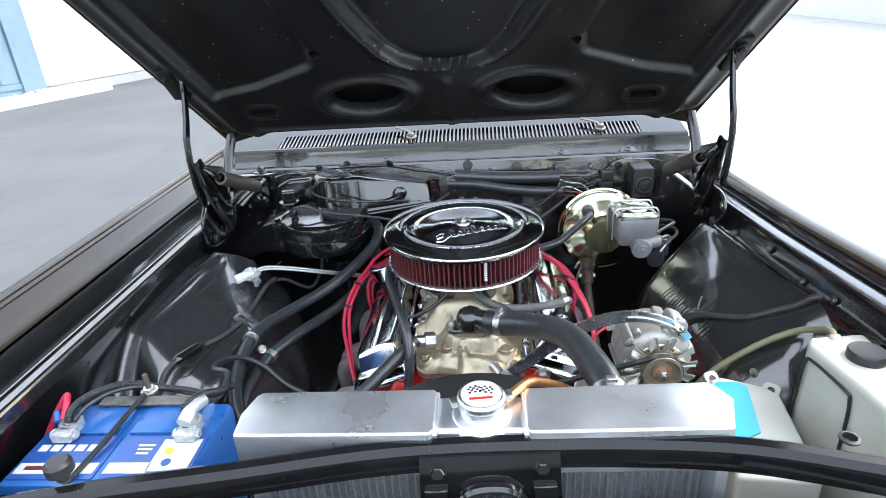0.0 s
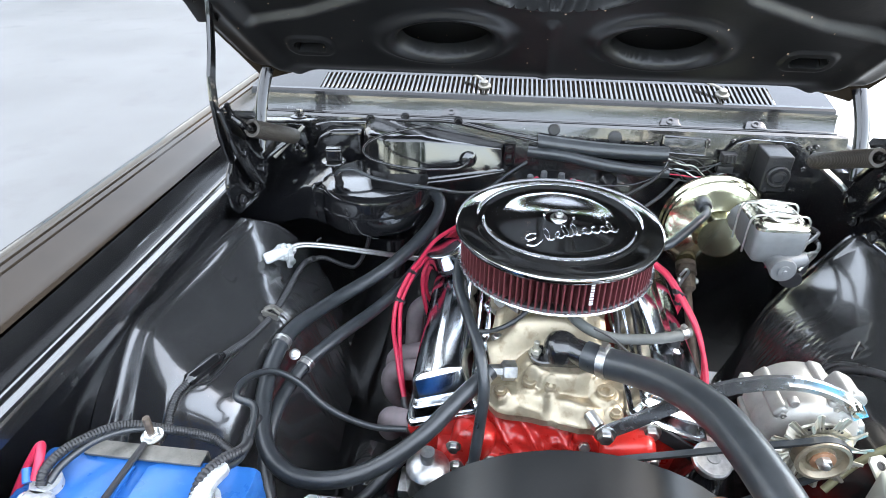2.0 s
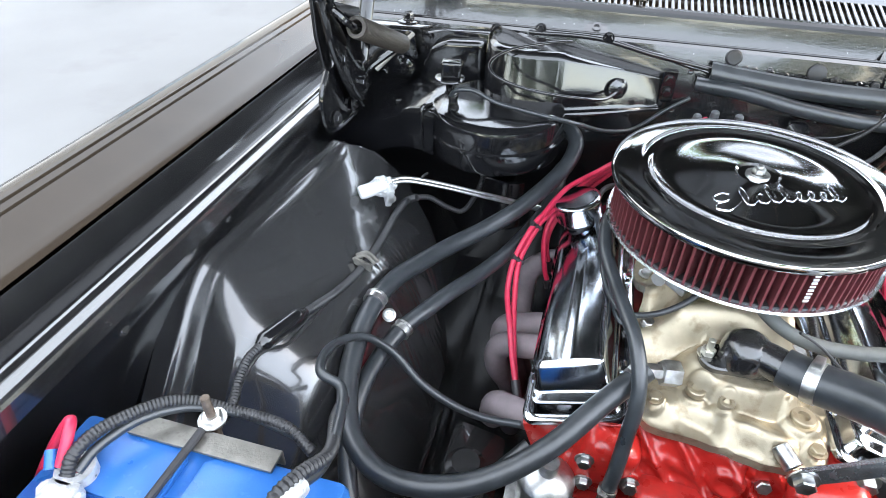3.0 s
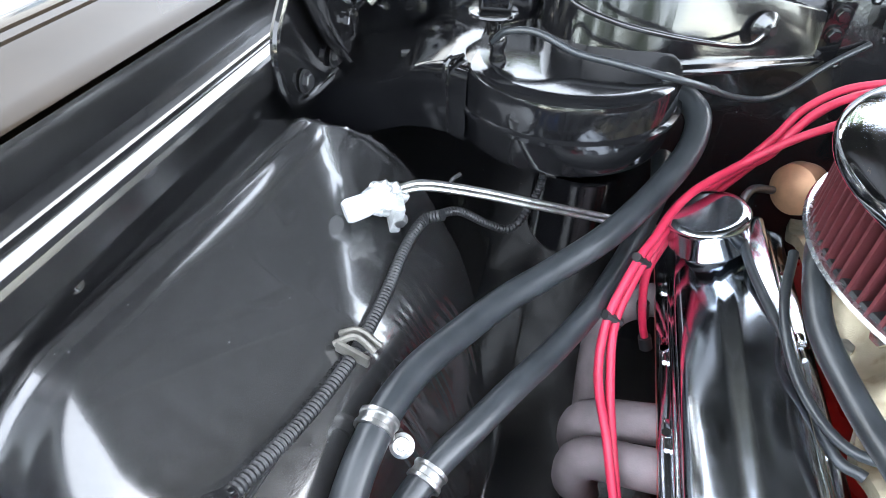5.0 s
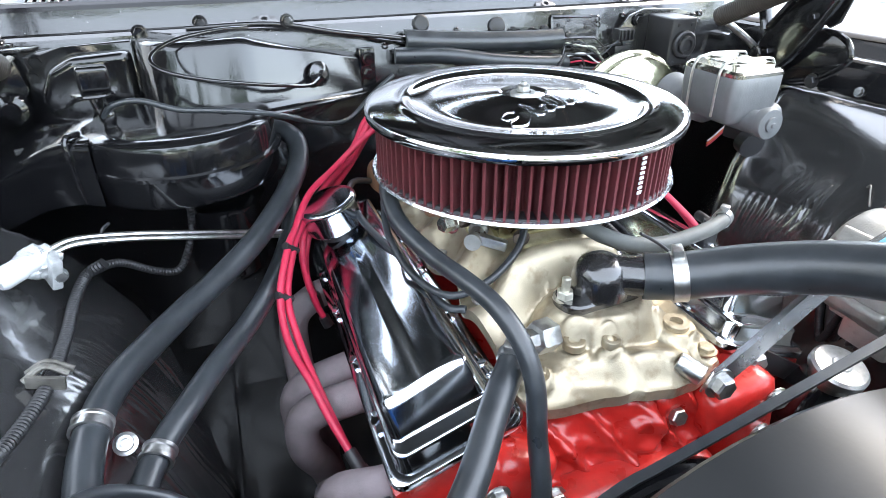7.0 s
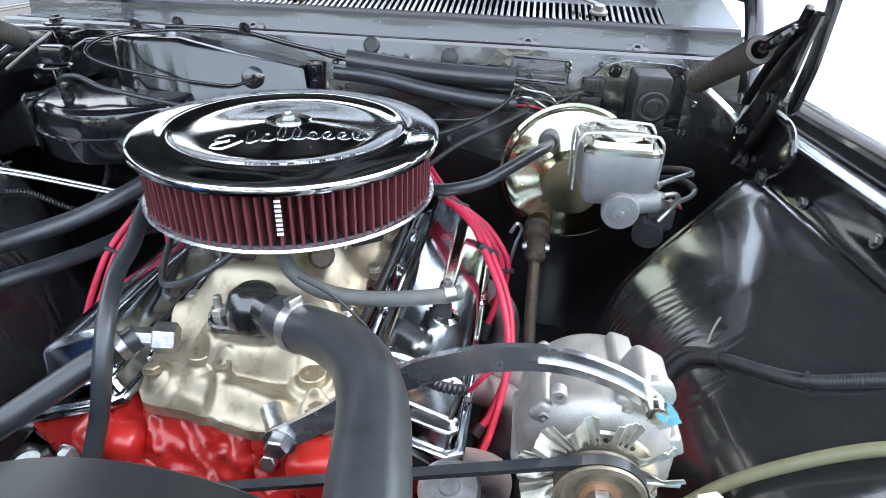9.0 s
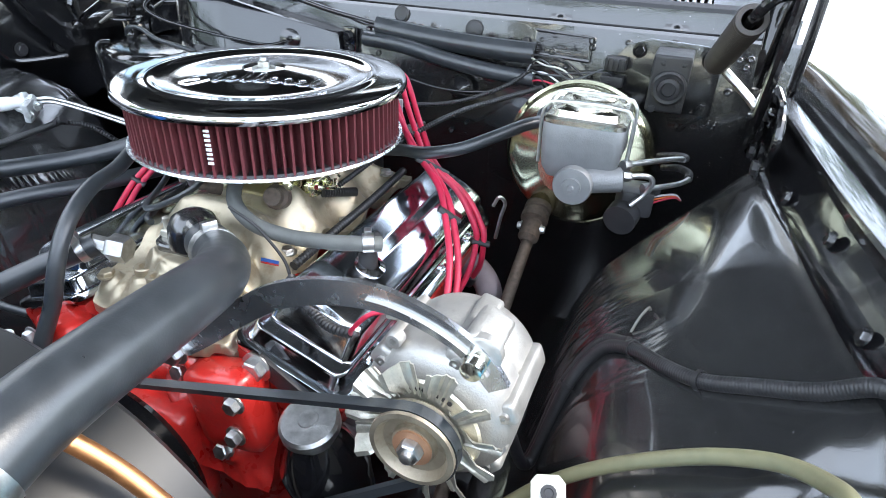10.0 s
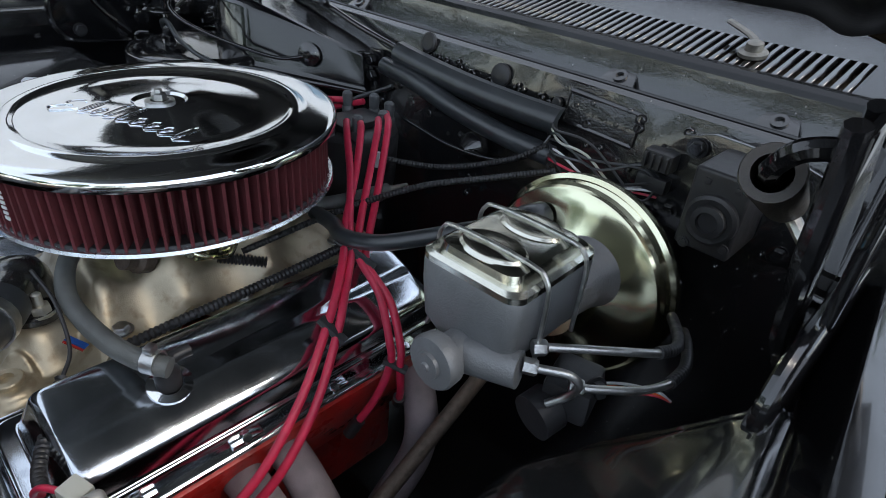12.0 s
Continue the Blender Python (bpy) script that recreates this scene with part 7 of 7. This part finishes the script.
TAPED = [(-0.424, 1.445, 0.935), (-0.41, 1.438, 0.950), (-0.38, 1.436, 0.953), (-0.34, 1.43, 0.940), (-0.30, 1.425, 0.936), (-0.26, 1.425, 0.930), (-0.215, 1.45, 0.913), (-0.16, 1.505, 0.880), (-0.11, 1.55, 0.869), (-0.06, 1.59, 0.894), (-0.02, 1.61, 0.915)]
tw = cable("taped_wire", TAPED, 0.0036, RUBBER, "black taped wire draped over the blower", "wire")
for k in (4, 5, 6):
    part("tape_band", tube(B(), [Vector(TAPED[k]).lerp(Vector(TAPED[k + 1]), u) for u in (0.2, 0.28, 0.36)], 0.0044, 10), TAPE if k == 5 else PLASTIC, tw)
cable("heater_cable", [(-0.24, 1.565, 1.008), (-0.28, 1.53, 1.012), (-0.33, 1.49, 1.010), (-0.358, 1.455, 1.000), (-0.35, 1.43, 0.988), (-0.31, 1.425, 0.975), (-0.26, 1.44, 0.962), (-0.21, 1.47, 0.948), (-0.17, 1.51, 0.935), (-0.150, 1.54, 0.938)], 0.0028, GLOSS, "thin black control cable arching over the heater box", "cable")
for x, y, z in ((-0.476, 1.490, 0.899), (-0.535, 1.498, 0.876)):
    single("wire_clip", box(B(), (x, y, z + 0.008), (0.013, 0.010, 0.015), (0, 0, 20), 0.002), PLASTIC, "small black wire clip on the duct", "clip", "wire clips")
cable("wiring_line", [(-0.32, 1.60, 1.006), (-0.2, 1.61, 1.004), (-0.1, 1.612, 0.985), (0.0, 1.612, 0.97), (0.08, 1.611, 0.955)], 0.0045, GLOSS, "black painted line along the firewall", "line")

for k, (wire, word) in enumerate(((REDWIRE, "red"), (ORANGE, "orange"), (WHITE, "white"))):
    o = 0.0045 * k
    cable("valve_wire", [(0.468, 1.405, 0.800 + o), (0.490, 1.415, 0.803 + o), (0.513, 1.420, 0.815 + o), (0.538, 1.425, 0.826 + o * 0.5), (0.548, 1.435, 0.820)], 0.0014, wire, "thin %s wire behind the wheel housing" % word, "wire")

# ---- firewall fittings ----
bm = B()
sheet(bm, lin(0.0, 0.285, 14), lin(0, 1, 6), lambda x, k: Vector((x, 1.600 - 0.012 * math.sin(k * 3.1) - 0.006 * math.sin(x * 11), 0.985 - 0.032 * k - 0.10 * x + 0.16 * x * x)), 0.01, (0, 1, 0))
loom = single("loom_cover", bm, RUBBER, "black foam sleeve over the wiring loom on the firewall", "loom cover")
cable("wiring_loom", [(-0.02, 1.595, 0.948), (0.06, 1.585, 0.945), (0.14, 1.58, 0.932), (0.22, 1.582, 0.922), (0.29, 1.59, 0.916)], 0.013, RUBBER, "thick black wiring loom along the firewall", "loom", seg=14)
rnd = random.Random(21)
for k in range(9):
    mcol = (PLASTIC, MILKY, RUBBER, PLASTIC, RUBBER, WHITE, PLASTIC, REDWIRE, RUBBER)[k]
    z0 = 0.955 - 0.006 * k
    cable("loom_wire", [(0.285, 1.588, z0), (0.305 + 0.01 * rnd.random(), 1.572 - 0.01 * rnd.random(), z0 - 0.004 + 0.012 * rnd.random()), (0.33 + 0.03 * rnd.random(), 1.58, z0 - 0.02 * rnd.random()), (0.38 + 0.03 * rnd.random(), 1.595, 0.945 - 0.05 * rnd.random()), (0.42, 1.605, 0.94 - 0.03 * rnd.random())], 0.0015, mcol, "thin coloured wire leaving the loom", "wire", "loom wires", seg=6)
cable("firewall_wire", [(0.06, 1.56, 0.90), (0.14, 1.57, 0.885), (0.22, 1.575, 0.89), (0.27, 1.58, 0.915), (0.285, 1.59, 0.94)], 0.0028, GLOSS, "thin black wire below the loom", "wire")
cable("firewall_wire", [(0.10, 1.48, 0.875), (0.18, 1.52, 0.880), (0.25, 1.56, 0.905), (0.285, 1.585, 0.93)], 0.004, PLASTIC, "ribbed black wire to the distributor", "wire", ribs=0.001, pitch=0.004)
fuse = thing("junction_plate", "black relay plate with a sensor box on the firewall", "relay plate", (0.48, 1.61, 0.93))
bm = B()
prism(bm, [(-0.075, -0.05), (0.085, -0.05), (0.085, 0.045), (0.06, 0.052), (-0.02, 0.055), (-0.05, 0.045), (-0.08, 0.01)], frame_z((0.478, 1.617, 0.938), (0, -1, 0)) @ Matrix.Diagonal((1, 1, 1, 1)), 0.006, 0.002)
part("plate", bm, LUMPY, fuse)
part("connector", box(B(), (0.414, 1.603, 0.953), (0.032, 0.020, 0.020), bev=0.002), PLASTIC, fuse)
part("connector", box(B(), (0.412, 1.605, 0.926), (0.034, 0.018, 0.016), bev=0.002), PLASTIC, fuse)
for k in range(4):
    part("connector_rib", box(B(), (0.402 + 0.008 * k, 1.591, 0.953), (0.003, 0.005, 0.016), bev=0.0008), PLASTIC, fuse)
bm = B()
box(bm, (0.497, 1.578, 0.944), (0.052, 0.070, 0.080), (0, 0, 0), 0.004, 3)
lathe(bm, [(0.024, 0), (0.024, 0.006), (0.021, 0.008), (0.016, 0.007), (0.015, 0.012), (0.010, 0.013), (0.009, 0.009), (0, 0.009)], frame_z((0.499, 1.543, 0.940), (0, -1, 0)), 28)
for k in (-1, 1):
    box(bm, (0.499 + 0.014 * k, 1.543, 0.973), (0.006, 0.003, 0.006), bev=0.001)
    bolt(bm, (0.499 + 0.018 * k, 1.543, 0.912 + 0.004 * k), (0, -1, 0), 0.004, 0.003)
part("sensor_box", bm, PLASTIC, fuse, "black box with a round boss")
for x, z in ((0.445, 0.975), (0.545, 0.97), (0.55, 0.90), (0.435, 0.90)):
    part("bolt", bolt(B(), (x, 1.608, z), (0, -1, 0), 0.008, 0.006), GLOSS, fuse)
bm = B()
lathe(bm, [(0.02, 0), (0.02, 0.012), (0.013, 0.02), (0.006, 0.03), (0, 0.03)], frame_z((0.165, 1.60, 0.885), (0, -1, 0)), 16)
single("spring_hook", tube(B(), [(0.305, 1.40, 0.72), (0.312, 1.395, 0.76), (0.318, 1.39, 0.785), (0.31, 1.385, 0.795), (0.302, 1.385, 0.78)], 0.0028, 8), STEEL, "small steel return spring hook", "spring")
single("pedal_boot", bm, LUMPY, "black grommet on the firewall", "grommet")

# ---- bottles ----
bottle = thing("washer_bottle", "milky white washer bottle with a black screw cap", "washer bottle", (0.66, 0.78, 0.64))
bm = B()
prism(bm, [(0.599, 0.876), (0.613, 0.897), (0.702, 0.905), (0.707, 0.62), (0.640, 0.62)], pose(0, 0, 0.64), 0.247, 0.012, 4)
part("bottle", bm, MILKY, bottle)
part("cap", lathe(B(), [(0.026, -0.004), (0.0275, 0.0), (0.0275, 0.012), (0.0255, 0.015), (0.0215, 0.014), (0, 0.014)], pose(0.664, 0.832, 0.887), 36), PLASTIC, bottle, "black screw cap")
loop = [(0.6135, 0.768, 0.70), (0.6135, 0.766, 0.80), (0.6120, 0.769, 0.855), (0.6095, 0.780, 0.8665), (0.5985, 0.852, 0.868), (0.5950, 0.866, 0.857), (0.5945, 0.870, 0.80), (0.5935, 0.872, 0.70)]
part("retainer", tube(B(), loop, 0.0028, 8, 5), PLASTIC, bottle, "black wire retainer")
part("retainer_hook", tube(B(), [(0.5945, 0.870, 0.80), (0.586, 0.872, 0.812), (0.583, 0.880, 0.828), (0.590, 0.888, 0.832)], 0.0018, 6), PLASTIC, bottle)
part("spout", lathe(B(), [(0.0095, -0.004), (0.0095, 0.004), (0.0075, 0.012), (0, 0.012)], frame_z((0.648, 0.886, 0.882), (0, 0.5, 0.85)), 16), MILKY, bottle)
cable("washer_hose", [(0.44, 0.965, 0.685), (0.475, 0.982, 0.722), (0.510, 0.990, 0.754), (0.548, 0.986, 0.790), (0.592, 0.976, 0.828), (0.628, 0.958, 0.858), (0.648, 0.930, 0.878), (0.650, 0.905, 0.890), (0.648, 0.890, 0.886)], 0.0060, YELLOWPIPE, "yellowed clear washer hose arching across the bay", "hose")
over = thing("overflow_bottle", "cream plastic container with a cyan panel beside the radiator", "container", (0.52, 0.83, 0.60))
bm = B()
prism(bm, [(0.440, 0.71), (0.468, 0.90), (0.482, 0.945), (0.505, 0.952), (0.572, 0.922), (0.586, 0.895), (0.560, 0.70)], pose(0, 0, 0.60), 0.166, 0.008, 3)
part("container", bm, MILKY, over)
bm = B()
prism(bm, [(0.452, 0.78), (0.471, 0.895), (0.478, 0.922), (0.490, 0.931), (0.524, 0.929), (0.537, 0.916), (0.512, 0.80), (0.49, 0.79)], pose(0, 0, 0.7665), 0.004, 0.0015)
part("panel", bm, CYAN, over, "bright cyan panel")
for x, y, z, h in ((0.492, 0.962, 0.752, 20), (0.580, 0.918, 0.757, -35)):
    bm = B()
    prism(bm, [(-0.014, -0.018), (0.014, -0.018), (0.014, 0.008), (0.009, 0.014), (-0.009, 0.014), (-0.014, 0.008)], pose(x, y, z, 35, 0, h), 0.005, 0.0015)
    ear = part("tab", bm, MILKY, over)
    part("tab_hole", lathe(B(), [(0.0065, 0.0056), (0.0065, 0.0060), (0.004, 0.0062), (0.0035, 0.0054), (0, 0.0054)], pose(x, y, z, 35, 0, h), 14), PLASTIC, ear)
single("housing_bolt", bolt(B(), (0.562, 0.952, well_z(0.532, 0.952, 1)), (0.3, -0.6, 0.7), 0.007, 0.006), DULLSTEEL, "small bolt in the wheel housing", "bolt")

# wiring loom over the driver's wheel housing
def on_housing(x, y, lift=0.006):
    return (x, y, well_z(x - MID, y, 1) + lift)


harness = [(0.415, 1.03, 0.66), (0.428, 1.055, 0.715)] + [on_housing(x, y) for x, y in ((0.452, 1.09), (0.476, 1.128), (0.502, 1.140), (0.530, 1.118), (0.555, 1.088), (0.585, 1.060), (0.620, 1.042), (0.652, 1.026), (0.684, 1.012))] + [(0.708, 0.995, 0.868), (0.722, 0.97, 0.86)]
h = cable("wiring_harness", harness, 0.0068, PLASTIC, "black taped wiring harness lying on the wheel housing", "harness", ribs=0.0003, pitch=0.0026, seg=12)
for i in (3, 5, 7):
    part("tie", lathe(B(), [(0.0080, -0.002), (0.0090, -0.002), (0.0090, 0.002), (0.0080, 0.002)], frame_z(harness[i], Vector(harness[i + 1]) - Vector(harness[i - 1])), 14), PLASTIC, h)
cable("wiring_harness", [(0.412, 1.04, 0.66), (0.425, 1.065, 0.715)] + [on_housing(x, y, 0.008) for x, y in ((0.447, 1.10), (0.470, 1.14), (0.498, 1.152), (0.526, 1.128))], 0.0055, PLASTIC, "second black harness on the wheel housing", "harness", ribs=0.0005, pitch=0.004)
single("wire_hook", tube(B(), [on_housing(0.525, 1.150, 0.002), on_housing(0.530, 1.158, 0.010), on_housing(0.536, 1.165, 0.012), on_housing(0.538, 1.170, 0.004)], 0.0014, 6), DULLSTEEL, "small bent wire hook on the wheel housing", "hook")
# starter side clutter below the passenger headers
bm = B()
box(bm, (-0.28, 1.02, 0.50), (0.09, 0.12, 0.12), (0, 15, 0), 0.015)
lathe(bm, [(0.03, 0), (0.03, 0.04), (0.02, 0.05), (0, 0.05)], pose(-0.27, 0.98, 0.56), 20)
single("engine_mount", bm, SATIN, "greasy black engine mount beside the block", "engine mount")
bm = B()
lathe(bm, [(0, 0), (0.034, 0), (0.036, 0.01), (0.036, 0.06), (0.028, 0.07), (0.012, 0.075), (0.012, 0.095), (0, 0.095)], pose(-0.16, 0.955, 0.60), 28)
box(bm, (-0.16, 0.965, 0.60), (0.10, 0.05, 0.02), bev=0.004)
single("fuel_pump", bm, STEEL, "dull metal fuel pump low beside the block", "fuel pump")
cable("lower_hose", [(-0.33, 0.86, 0.60), (-0.27, 0.92, 0.60), (-0.22, 0.98, 0.62), (-0.19, 1.01, 0.64)], 0.009, RUBBER, "black lower hose beside the block", "hose")
